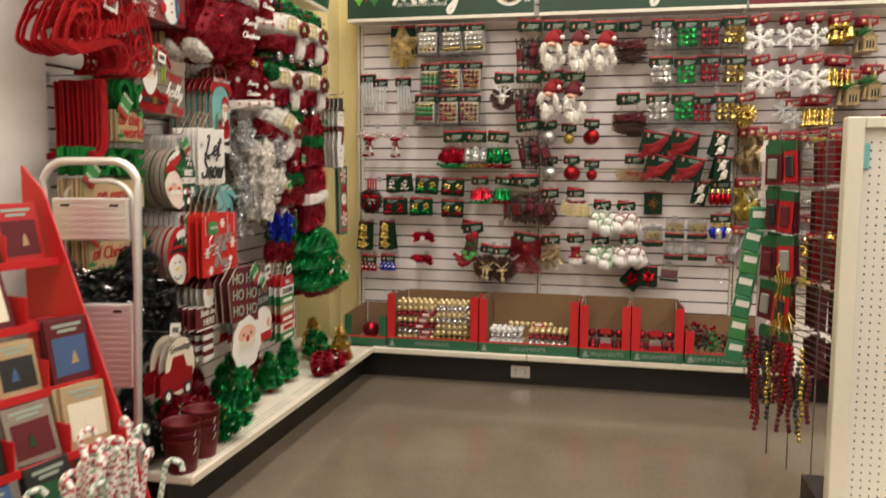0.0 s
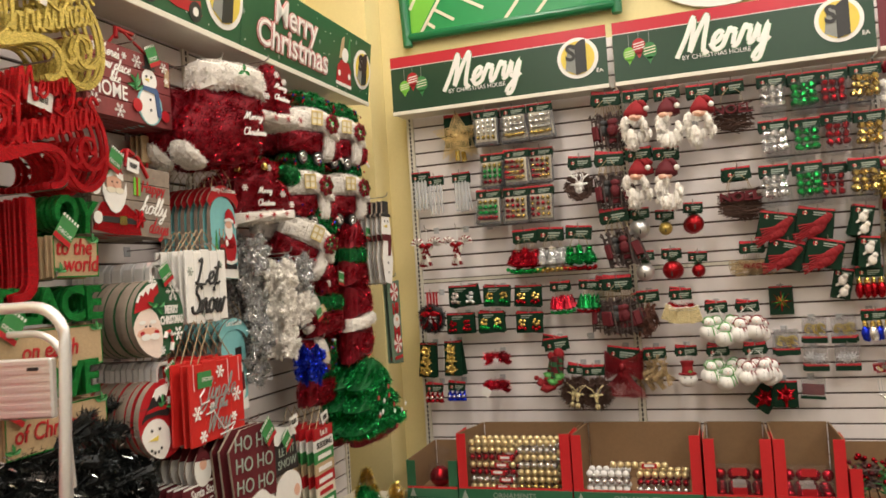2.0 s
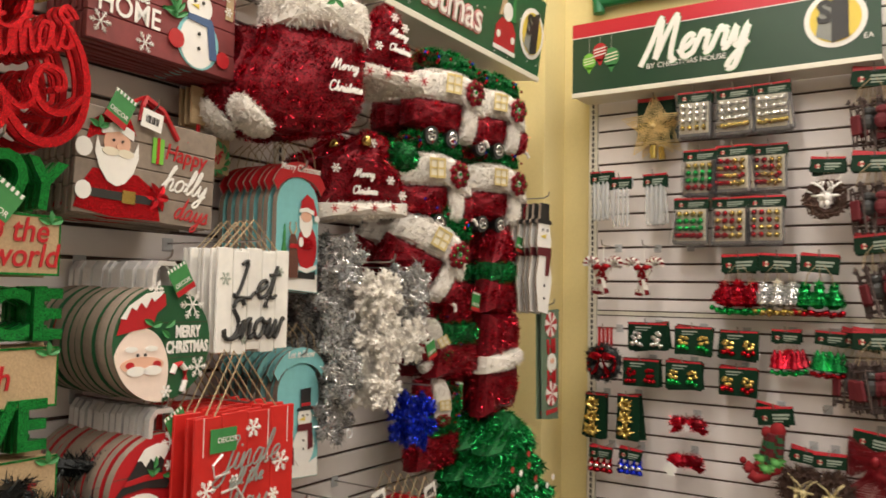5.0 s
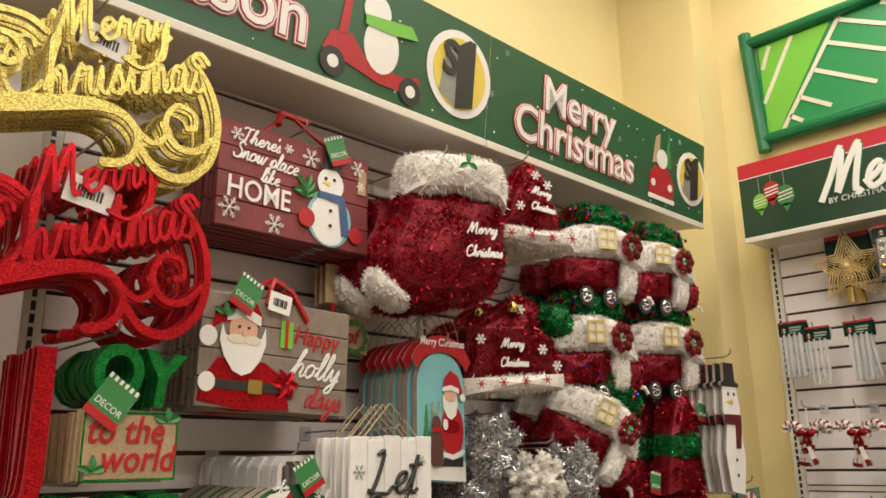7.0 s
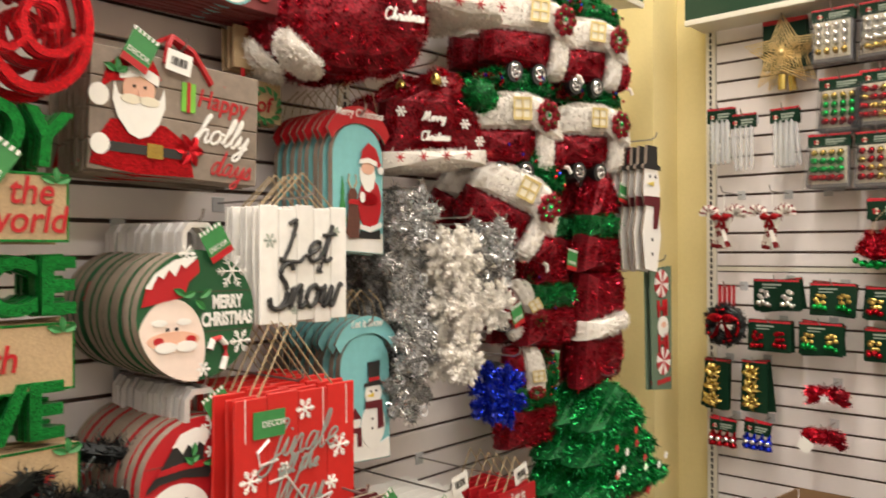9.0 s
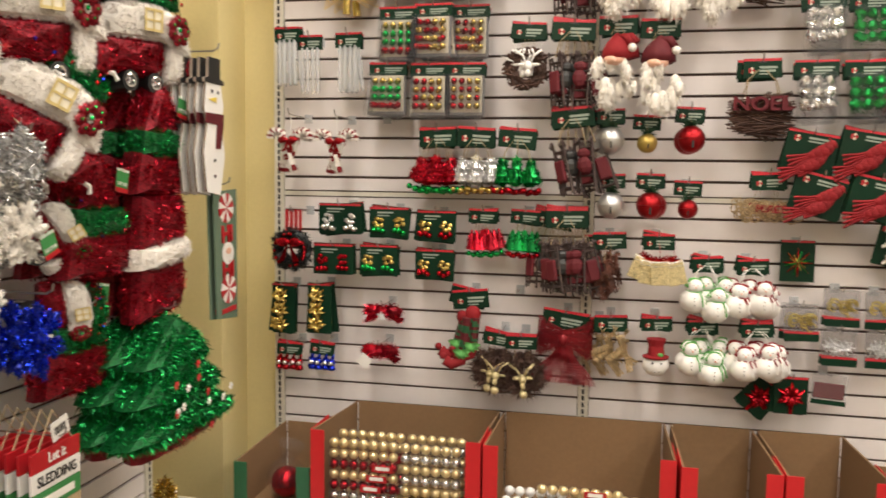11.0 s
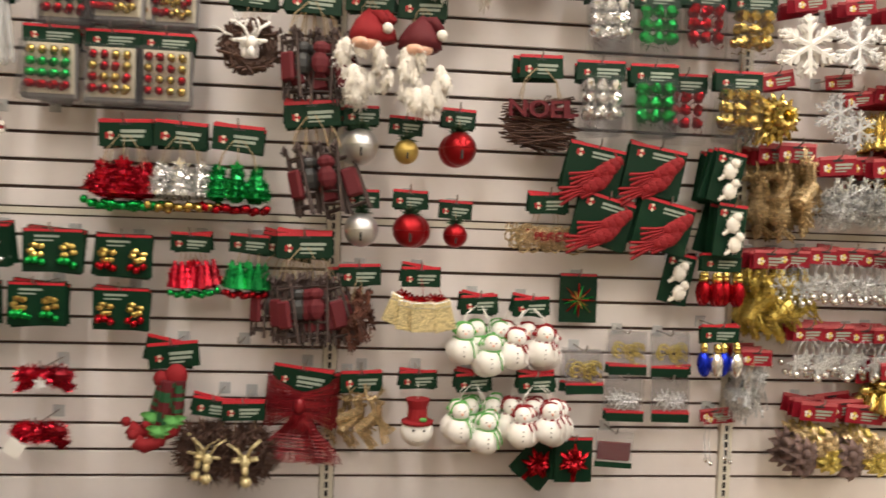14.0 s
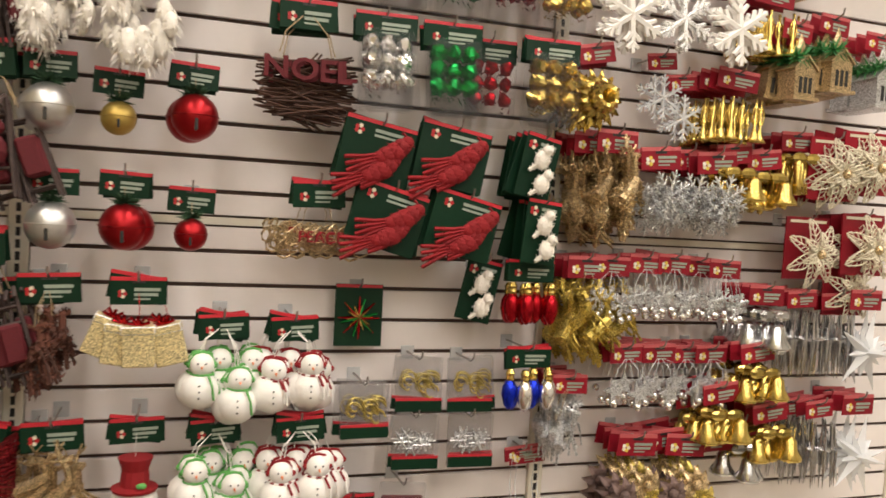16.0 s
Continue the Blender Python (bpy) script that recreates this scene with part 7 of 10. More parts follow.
for k in range(9):
    x, y = 0.59 + 0.047 * k, 4.8 + 0.05 * (k % 3)
    pick = thing("floral_pick", "berry and holly floral pick in a carton", "floral pick", "floral picks", pose(x, y, 0.21, prng.uniform(-25, 10), prng.uniform(-30, 30), prng.uniform(0, 360)))
    bm = bmesh.new()
    strands(bm, [((prng.uniform(-0.03, 0.03), prng.uniform(-0.03, 0.03), prng.uniform(0.05, 0.16)), (prng.uniform(-1, 1), prng.uniform(-1, 1), 0.5)) for _ in range(140)], 0.045, 0.008, prng)
    part("leaves", bm, GREY_WOOD if k % 3 else LEAF, pick)
    bm = bmesh.new()
    for q in range(14):
        ball(bm, (prng.uniform(-0.035, 0.035), prng.uniform(-0.035, 0.035), prng.uniform(0.08, 0.2)), 0.011, 7, 5)
    part("berries", bm, RED_FOIL if k % 2 else WINE, pick, smooth=True)
    bm = bmesh.new()
    rod(bm, (0, 0, 0), (0, 0, 0.12), 0.003, 5)
    part("stem", bm, TWIG, pick)
wrap = thing("wrapped_ornament", "clear wrapped red ball in a carton", "ornament", m=pose(-1.38, 4.9, 0.21))
bm = bmesh.new()
ball(bm, (0, 0, 0.06), 0.055, 18, 12)
part("ball", bm, RED_FOIL, wrap, smooth=True)
bm = bmesh.new()
ball(bm, (0, 0, 0.075), 0.072, 10, 7)
rod(bm, (0, 0, 0.13), (0.02, 0, 0.2), 0.02, 8, 0.05)
part("wrap", bm, FILM, wrap)


# ---- goods on the side slatwall ----
def decor_tag(parent, x, z, y, tilt=0.0, s=1.0):
    m = pose(x, y, z, 0, tilt, 0)
    bm = bmesh.new()
    box(bm, -0.026 * s, 0.026 * s, 0, 0.001, -0.062 * s, 0, m=m)
    parent = part("swing_tag", bm, LEAF, parent, "green and red decor tag")
    bm = bmesh.new()
    box(bm, -0.026 * s, 0.026 * s, -0.0012, -0.0002, -0.062 * s, -0.05 * s, m=m)
    part("tag_foot", bm, RED, parent)
    bm = bmesh.new()
    for k in range(6):
        box(bm, (-0.026 + 0.009 * k) * s, (-0.0215 + 0.009 * k) * s, -0.0012, -0.0002, -0.007 * s, 0, m=m)
    part("tag_stripes", bm, WHITE, parent)
    lb = lettering("DECOR", 0.013 * s, 0.0004)
    bmesh.ops.transform(lb, matrix=m @ pose(0, -0.001, -0.04 * s), verts=lb.verts)
    part("tag_print", lb, WHITE, parent)


def barcode_tag(parent, x, z, y, tilt=0.0, w=0.05, h=0.035):
    m = pose(x, y, z, 0, tilt, 0)
    bm = bmesh.new()
    box(bm, -w / 2, w / 2, 0, 0.001, -h, 0, m=m)
    parent = part("price_tag", bm, WHITE, parent)
    bm = bmesh.new()
    for k in range(9):
        box(bm, -w * 0.32 + w * 0.07 * k, -w * 0.29 + w * 0.07 * k + 0.0008 * (k % 3), -0.0008, -0.0001, -h * 0.7, -h * 0.3, m=m)
    part("barcode", bm, DARK, parent)


def word_sign(col, label):
    def make(rng):
        t = pack("word_sign", label, "wall sign", "glitter word signs")
        bm = bmesh.new()
        lift = 0.0
        for text, height, width, x, z, half in (("Merry", 0.08, 0.21, 0.0, -0.035, 0.0036), ("Christmas", 0.1, 0.35, 0.005, -0.128, 0.0038)):
            strokes = script_strokes(text, height, 0.22)
            xs = [p[0] for s in strokes for p in s]
            k = width / (max(xs) - min(xs))
            c, s_ = math.cos(math.radians(19)), math.sin(math.radians(19))
            for s in strokes:
                lift += 0.0004
                ribbon(bm, [(x + px * k * c - pz * s_, z + px * k * s_ + pz * c, half) for px, pz in s[::2] + [s[-1]]], -lift)
        for pts in ([(-0.27, -0.235, 0.012), (-0.2, -0.252, 0.02), (-0.155, -0.242, 0.022), (-0.09, -0.222, 0.02), (-0.02, -0.203, 0.015), (0.03, -0.205, 0.011), (0.06, -0.235, 0.009), (0.055, -0.275, 0.009), (0.03, -0.295, 0.011), (0.0, -0.3, 0.012)],
                    [(0.05, -0.22, 0.007), (0.085, -0.243, 0.007), (0.11, -0.225, 0.007), (0.1, -0.2, 0.007)],
                    [(0.06, -0.25, 0.009), (0.1, -0.292, 0.011), (0.15, -0.295, 0.012), (0.195, -0.255, 0.011), (0.21, -0.19, 0.01), (0.2, -0.13, 0.009), (0.175, -0.085, 0.007), (0.15, -0.06, 0.006), (0.165, -0.042, 0.006), (0.185, -0.06, 0.007)],
                    [(0.205, -0.2, 0.007), (0.17, -0.237, 0.009), (0.13, -0.237, 0.009), (0.108, -0.2, 0.008), (0.125, -0.162, 0.007), (0.158, -0.165, 0.006), (0.165, -0.192, 0.007), (0.145, -0.2, 0.008)],
                    [(-0.27, -0.235, 0.01), (-0.25, -0.18, 0.009), (-0.21, -0.14, 0.008), (-0.16, -0.125, 0.008), (-0.135, -0.15, 0.008), (-0.155, -0.175, 0.008), (-0.18, -0.16, 0.009)],
                    [(-0.25, -0.18, 0.008), (-0.2, -0.1, 0.008), (-0.14, -0.085, 0.008), (-0.1, -0.105, 0.007)],
                    [(0.09, -0.02, 0.006), (0.09, -0.07, 0.006), (0.06, -0.11, 0.005), (0.02, -0.1, 0.005)]):
            lift += 0.0004
            ribbon(bm, pts, -lift, 0.005, 0.72)
        part("cutout", bm, col, t)
        barcode_tag(t, 0.0, -0.05, 0.009, 10, 0.08, 0.05)
        return t
    return make


def burlap_sign(big, small, first, label):
    def make(rng):
        t = pack("word_sign", label, "wall sign", "burlap word signs")
        if first:
            write(first, 0.3, -0.1, 0, -0.12, G_RED, t, "letter", 0.003, 0, -0.004, 0, 1.3)
            x0, x1, lz = -0.035, 0.125, -0.05
            write(big, 0.125, 0.045, -0.002, lz, G_GREEN, t, "letters", 0.006, 0, 0.004, -6, 0.85)
        else:
            x0, x1, lz = -0.17, 0.17, -0.05
            write(big, 0.125, 0.0, -0.002, lz, G_GREEN, t, "letters", 0.006, 0, 0.004, 0, 0.95)
        part("board", boxes((x0, x1, -0.002, 0.006, -0.215, -0.105), bevel=0.001), BURLAP, t)
        part("board_edge", boxes((x0, x1, -0.0032, -0.0021, -0.215, -0.211), (x0, x1, -0.0032, -0.0021, -0.109, -0.105),
                                 (x0, x0 + 0.003, -0.0032, -0.0021, -0.2105, -0.1095), (x1 - 0.003, x1, -0.0032, -0.0021, -0.2105, -0.1095)), G_GREEN, t)
        lines = small.split("/")
        for i, word in enumerate(lines):
            write(word, 0.062 if len(lines) > 1 or not first else 0.05, (x0 + x1) / 2 + (0.012 if i else -0.01), -0.0045, -0.16 + 0.024 * (len(lines) - 1) - 0.045 * i, RED, t, "print", 0.0008, 0.2, 0.0006, 0, 0.85)
        bm = bmesh.new()
        for c in ((x0 + 0.02, -0.2), (x1 - 0.02, -0.12)):
            for a in (0.4, 1.6, 2.8):
                petal(bm, (c[0], 0, c[1]), a, 0.026, 0.012, -0.004, 0.003)
        part("holly", bm, LEAF, t)
        decor_tag(t, x0 + 0.06, -0.06, -0.012, 35, 1.2)
        return t
    return make


def planks(t, w, h, mat, n=4, edge=None):
    for k in range(n):
        z0, z1 = -h * (k + 1) / n, -h * k / n
        part("plank", boxes((-w / 2, w / 2, 0, 0.015, z0 + 0.0008, z1 - 0.0008), bevel=0.0015), mat, t)
    part("batten", boxes((-w * 0.35, -w * 0.3, 0.0152, 0.019, -h * 0.95, -h * 0.05), (w * 0.3, w * 0.35, 0.0152, 0.019, -h * 0.95, -h * 0.05)), WOOD_DARK, t)


def flat(t, name, outline, col, y, label="", rise=0.0012):
    bm = bmesh.new()
    if rise > 0.004:
        slab(bm, outline, y, y + rise, 0, 1)
        return part(name, bm, [col, WOOD], t, label)
    slab(bm, outline, y, y + rise)
    return part(name, bm, col, t, label)


RED_WOOD = paint("red-brown washed wood", (0.2, 0.035, 0.035), 0.6, scale=40, vary=0.25, bump=0.25, coarse=7)


def home_sign(rng):
    t = pack("wooden_sign", "red-brown plank sign with a painted snowman and white lettering", "wall sign", "snowman signs")
    w, h = 0.4, 0.235
    planks(t, w, h, RED_WOOD, 4)
    for word, size, x, z, sh in (("There's", 0.044, -0.1, -0.03, 0.2), ("Snow place", 0.048, -0.085, -0.068, 0.2), ("like", 0.042, -0.075, -0.108, 0.2), ("HOME", 0.066, -0.1, -0.152, 0.0)):
        if sh:
            script(word, size * 0.78, 0.0024, x, -0.0022, z, WHITE, t, "print", 0.4, -2, 0.25, 1.2)
        else:
            write(word, size, x, -0.0022, z, WHITE, t, "print", 0.0006, sh, 0.0007, -2, 0.85)
    flat(t, "snowman_body", disc(0.085, -0.17, 0.062, 24, 0.065), TEAL, -0.0022)
    flat(t, "snowman_front", disc(0.083, -0.172, 0.052, 24, 0.06), WHITE, -0.0036)
    flat(t, "snowman_head", disc(0.085, -0.085, 0.037, 22), WHITE, -0.0048)
    flat(t, "snowman_hat", [(0.052, -0.052), (0.052, -0.044), (0.066, -0.042), (0.066, -0.005), (0.115, -0.005), (0.112, -0.046), (0.125, -0.05)], DARK, -0.006)
    flat(t, "snowman_scarf", [(0.05, -0.122), (0.052, -0.108), (0.12, -0.108), (0.128, -0.122), (0.14, -0.2), (0.118, -0.205), (0.108, -0.128)], BLUE_INK, -0.0062)
    flat(t, "snowman_nose", [(0.082, -0.08), (0.06, -0.086), (0.082, -0.092)], YELLOW_INK, -0.0062)
    for c in ((0.07, -0.075), (0.094, -0.074), (0.085, -0.15), (0.085, -0.185)):
        flat(t, "snowman_button", disc(*c, 0.0045, 10), DARK, -0.0064)
    flat(t, "mitten", disc(0.02, -0.178, 0.022, 16), RED, -0.0064)
    flat(t, "mitten", disc(0.158, -0.195, 0.02, 16), RED, -0.0064)
    flat(t, "broom", [(0.165, -0.09), (0.17, -0.03), (0.192, -0.03), (0.19, -0.09)], BURLAP, -0.0025)
    bm = bmesh.new()
    for k in range(9):
        petal(bm, (0.02, 0, -0.13 + 0.01 * (k % 3)), 0.6 + 0.35 * k, 0.04, 0.012, -0.004, 0.002)
    part("sprig", bm, LEAF, t)
    for c, r in (((-0.17, -0.195), 0.026), ((-0.06, -0.21), 0.024), ((0.03, -0.035), 0.024), ((0.165, -0.028), 0.02), ((-0.16, -0.03), 0.016), ((-0.03, -0.03), 0.012), ((0.175, -0.07), 0.012)):
        bm = bmesh.new()
        flake(bm, c, r, -0.002, 0.0016)
        part("snowflake", bm, WHITE, t)
    bm = bmesh.new()
    tube(bm, [(-0.09, 0.004, -0.002), (-0.03, 0.01, 0.06), (0.09, 0.004, -0.002)], 0.005, 5)
    tube(bm, [(-0.06, 0.0, 0.02), (-0.05, 0.01, 0.055), (0.03, 0.01, 0.055)], 0.008, 5)
    part("ribbon", bm, RED, t)
    decor_tag(t, 0.08, 0.028, -0.014, -25, 1.1)
    return t


def santa_sign(rng):
    t = pack("wooden_sign", "grey plank sign with a glitter santa figure and lettering", "wall sign", "santa signs")
    w, h = 0.335, 0.2
    planks(t, w, h, WOOD, 4)
    flat(t, "coat", [(-0.165, -0.19), (-0.155, -0.15), (-0.13, -0.115), (-0.03, -0.115), (0.015, -0.14), (0.03, -0.196), (-0.08, -0.2)][::-1], G_RED, -0.002)
    flat(t, "sleeve", [(-0.165, -0.15), (-0.16, -0.185), (-0.12, -0.19), (-0.11, -0.14)], G_RED, -0.0034)
    flat(t, "belt", [(-0.14, -0.152), (-0.14, -0.168), (0.022, -0.168), (0.018, -0.152)][::-1], DARK, -0.0046)
    flat(t, "buckle", [(-0.065, -0.148), (-0.065, -0.172), (-0.035, -0.172), (-0.035, -0.148)][::-1], GOLD, -0.0062)
    flat(t, "cuff", disc(-0.15, -0.158, 0.017, 14), WHITE, -0.0062)
    flat(t, "hat", [(-0.13, -0.055), (-0.15, -0.07), (-0.14, -0.03), (-0.1, -0.002), (-0.06, -0.005), (-0.04, -0.04)], G_RED, -0.002)
    flat(t, "pompom", disc(-0.153, -0.08, 0.018, 14), WHITE, -0.0034)
    flat(t, "face", disc(-0.082, -0.062, 0.03, 20), PINK, -0.0034)
    flat(t, "hat_brim", [(-0.118, -0.05), (-0.12, -0.032), (-0.08, -0.022), (-0.046, -0.035), (-0.046, -0.053), (-0.08, -0.04)], WHITE, -0.0048)
    flat(t, "beard", [(-0.128, -0.055), (-0.12, -0.075), (-0.1, -0.077), (-0.082, -0.073), (-0.062, -0.077), (-0.044, -0.075), (-0.036, -0.055), (-0.033, -0.085), (-0.044, -0.115), (-0.062, -0.136), (-0.08, -0.143), (-0.1, -0.136), (-0.12, -0.112), (-0.131, -0.085)], WHITE, -0.0062)
    for s in (-1, 1):
        flat(t, "moustache", disc(-0.081 + 0.017 * s, -0.08, 0.019, 14, 0.008), CREAM, -0.0074)
    flat(t, "nose", disc(-0.081, -0.069, 0.006, 10), PINK, -0.0086)
    bm = bmesh.new()
    for a in (0.4, 1.5, 2.7):
        petal(bm, (-0.125, 0, -0.04), a, 0.024, 0.012, -0.0062, 0.003)
    part("holly", bm, LEAF, t)
    for x in (-0.092, -0.072):
        flat(t, "eye", disc(x, -0.058, 0.0028, 8), DARK, -0.0062)
    write("Happy", 0.046, 0.085, -0.002, -0.06, RED, t, "print", 0.0006, 0.2, 0.0005, -3, 0.9)
    script("holly", 0.05, 0.0028, 0.088, -0.002, -0.112, WHITE, t, "print", 0.4, -3, 0.3, 1.35)
    script("days", 0.045, 0.0022, 0.11, -0.002, -0.168, RED, t, "print", 0.4, -3, 0.3, 1.3)
    flat(t, "gift", [(0.0, -0.035), (0.0, -0.085), (0.028, -0.085), (0.028, -0.035)][::-1], LIME, -0.003)
    flat(t, "gift_ribbon", [(0.01, -0.034), (0.01, -0.086), (0.017, -0.086), (0.017, -0.034)][::-1], RED, -0.0045)
    bm = bmesh.new()
    for k in range(6):
        petal(bm, (0.018, 0, -0.15), math.tau * k / 6, 0.03, 0.016, -0.004, 0.004)
    part("poinsettia", bm, G_RED, t)
    bm = bmesh.new()
    tube(bm, [(-0.09, 0.004, -0.002), (-0.02, 0.014, 0.04), (0.09, 0.004, -0.03)], 0.005, 5)
    tube(bm, [(-0.02, 0.002, 0.04), (0.02, -0.004, 0.02), (0.06, -0.004, -0.03)], 0.006, 5)
    tube(bm, [(-0.02, 0.002, 0.04), (-0.03, -0.004, 0.02), (-0.035, -0.004, -0.01)], 0.006, 5)
    part("ribbon", bm, RED, t)
    decor_tag(t, -0.075, 0.028, -0.016, 25, 1.0)
    barcode_tag(t, -0.01, 0.012, -0.014, 8, 0.05, 0.036)
    for o in t.children_recursive:
        o.data.transform(Matrix.Diagonal((1.04, 1.0, 1.12, 1.0)))
    return t


def peace_boards(rng):
    t = pack("wooden_sign", "two small hanging boards with a wreath and the word peace", "wall sign", "small boards")
    for k in range(2):
        z = -0.115 * k
        part("board", boxes((-0.065, 0.065, 0, 0.008, z - 0.095, z), bevel=0.002), BURLAP, t)
        bm = bmesh.new()
        for q in range(12):
            a = math.tau * q / 12
            petal(bm, (0.02 + 0.03 * math.cos(a), 0, z - 0.055 + 0.03 * math.sin(a)), a + 1.2, 0.024, 0.012, -0.002, 0.003)
        part("leaf_wreath", bm, LEAF, t)
    script("peace", 0.04, 0.002, 0.0, -0.003, -0.035, RED, t, "print", 0.5)
    write("of", 0.05, 0.01, -0.004, -0.17, RED, t, "print", 0.0008, 0.2, 0.0005)
    part("ribbon", boxes((-0.045, -0.035, 0.001, 0.004, -0.118, -0.09), (0.035, 0.045, 0.001, 0.004, -0.118, -0.09)), RED, t)
    return t


def extrude_profile(bm, pts, y0, y1, mat=0, puff=0.0):
    """A soft, pillow-like solid from an outline."""
    c = Vector((sum(p[0] for p in pts) / len(pts), 0, sum(p[1] for p in pts) / len(pts)))
    rings = []
    for y, s in ((y0, 0.72), (y0 + (y1 - y0) * 0.22, 0.94), ((y0 + y1) / 2, 1.0), (y1 - (y1 - y0) * 0.2, 0.95), (y1, 0.75)):
        rings.append([bm.verts.new(((p[0] - c.x) * s + c.x, y, (p[1] - c.z) * s + c.z)) for p in pts])
    n = len(pts)
    for a, b in zip(rings, rings[1:]):
        for k in range(n):
            bm.faces.new((a[k], b[k], b[(k + 1) % n], a[(k + 1) % n])).material_index = mat
    mid = [sum((v.co for v in rings[0]), Vector()) / n, None]
    tip = bm.verts.new((mid[0].x, y0 - (y1 - y0) * 0.12, mid[0].z))
    for k in range(n):
        bm.faces.new((rings[0][k], rings[0][(k + 1) % n], tip)).material_index = mat
    bm.faces.new(rings[-1][::-1]).material_index = mat
    bmesh.ops.recalc_face_normals(bm, faces=bm.faces[:])


def soft(t, name, pts, y0, y1, col, count, length, rng, width=0.0032, droop=0.0):
    """A plush or tinsel body: a dull core under a coat of fine slivers."""
    bm = bmesh.new()
    extrude_profile(bm, pts, y0, y1)
    bm.normal_update()
    strands(bm, on_mesh(bm, int(count * 1.45), rng), length, width * 0.78, rng, 1, droop, 1.6)
    return part(name, bm, [CORES[col.name], col], t)


def tinsel_words(t, x, z, y, tilt=0.0, s=1.0):
    script("Merry", 0.026 * s, 0.0022, x, y - 0.012, z, WHITE, t, "print", 0.6, tilt, 0.2, 1.2)
    script("Christmas", 0.026 * s, 0.0022, x + 0.005, y - 0.012, z - 0.055 * s, WHITE, t, "print", 0.6, tilt, 0.2, 1.0)


def big_stocking(rng):
    t = pack("tinsel_stocking", "wine tinsel stocking with a white fringed cuff", "tinsel decoration", "tinsel stockings")
    soft(t, "boot", [(-0.11, -0.08), (-0.125, -0.15), (-0.16, -0.2), (-0.18, -0.26), (-0.17, -0.32), (-0.13, -0.355), (-0.06, -0.37), (0.03, -0.37), (0.1, -0.35), (0.145, -0.3), (0.155, -0.2), (0.145, -0.08)][::-1], -0.085, 0.05, T_RED, 8000, 0.016, rng, 0.0026)
    soft(t, "cuff", [(-0.115, -0.115), (-0.115, -0.01), (0.0, 0.005), (0.15, -0.015), (0.16, -0.125), (0.02, -0.1)], -0.1, 0.06, T_WHITE, 4200, 0.018, rng, 0.0026, 0.2)
    soft(t, "toe", [(-0.185, -0.285), (-0.185, -0.33), (-0.15, -0.365), (-0.09, -0.382), (-0.1, -0.35), (-0.15, -0.31)][::-1], -0.075, 0.045, T_WHITE, 1100, 0.014, rng)
    tinsel_words(t, 0.065, -0.2, -0.108)
    bm = bmesh.new()
    for a in (1.57, 3.7, 5.7):
        petal(bm, (0.03, 0, -0.045), a, 0.026, 0.014, -0.133, 0.004)
    part("holly", bm, LEAF, t)
    return t


def tinsel_bell(rng):
    t = pack("tinsel_hat", "wine tinsel pointed hat with a white trim of red snowflakes", "tinsel decoration", "tinsel hats")
    soft(t, "crown", [(-0.02, 0.0), (-0.07, -0.1), (-0.1, -0.2), (0.1, -0.21), (0.06, -0.09), (0.02, 0.0)][::-1], -0.06, 0.04, T_RED, 3400, 0.015, rng)
    soft(t, "trim", [(-0.12, -0.19), (-0.13, -0.235), (0.0, -0.255), (0.13, -0.245), (0.12, -0.2), (0.0, -0.205)][::-1], -0.085, 0.05, T_WHITE, 1800, 0.012, rng)
    tinsel_words(t, 0.01, -0.1, -0.078, -8, 0.8)
    for k in range(4):
        bm = bmesh.new()
        flake(bm, (-0.09 + 0.06 * k, -0.225), 0.014, -0.102, 0.002, 6, 0, False)
        part("snowflake", bm, RED, t)
    for c in ((0.0, -0.05), (0.035, -0.075), (-0.05, -0.14)):
        bm = bmesh.new()
        flake(bm, c, 0.014, -0.08, 0.0018)
        part("snowflake", bm, WHITE, t)
    return t


def tinsel_boot(rng):
    t = pack("tinsel_hat", "wine tinsel boot-shaped hat with white trim and green bow", "tinsel decoration", "tinsel hats")
    soft(t, "crown", [(0.0, 0.0), (-0.06, -0.05), (-0.14, -0.09), (-0.15, -0.225), (0.13, -0.205), (0.12, -0.11), (0.05, -0.09), (0.08, -0.03), (0.05, 0.0)][::-1], -0.06, 0.04, T_RED, 3600, 0.017, rng)
    soft(t, "trim", [(-0.165, -0.215), (-0.16, -0.26), (0.14, -0.235), (0.14, -0.195)][::-1], -0.08, 0.05, T_WHITE, 900, 0.013, rng)
    tinsel_words(t, -0.03, -0.13, -0.078, 2, 0.85)
    soft(t, "bow", [(0.07, -0.06), (0.09, -0.02), (0.15, -0.03), (0.16, -0.09), (0.1, -0.1)], -0.08, -0.01, T_GREEN, 500, 0.018, rng)
    for k in range(5):
        bm = bmesh.new()
        flake(bm, (-0.12 + 0.06 * k, -0.232 + 0.005 * k), 0.012, -0.097, 0.0018, 6, 0, False)
        part("snowflake", bm, RED, t)
    for c in ((-0.11, -0.12), (0.06, -0.14), (0.0, -0.04), (0.1, -0.18)):
        bm = bmesh.new()
        flake(bm, c, 0.014, -0.078, 0.0018)
        part("snowflake", bm, WHITE, t)
    bm = bmesh.new()
    lathe(bm, [(0.016, -0.05), (0.012, -0.03), (0.003, -0.02)], 10, (-0.02, -0.08, 0))
    part("bell", bm, GOLD, t, smooth=True)
    return t


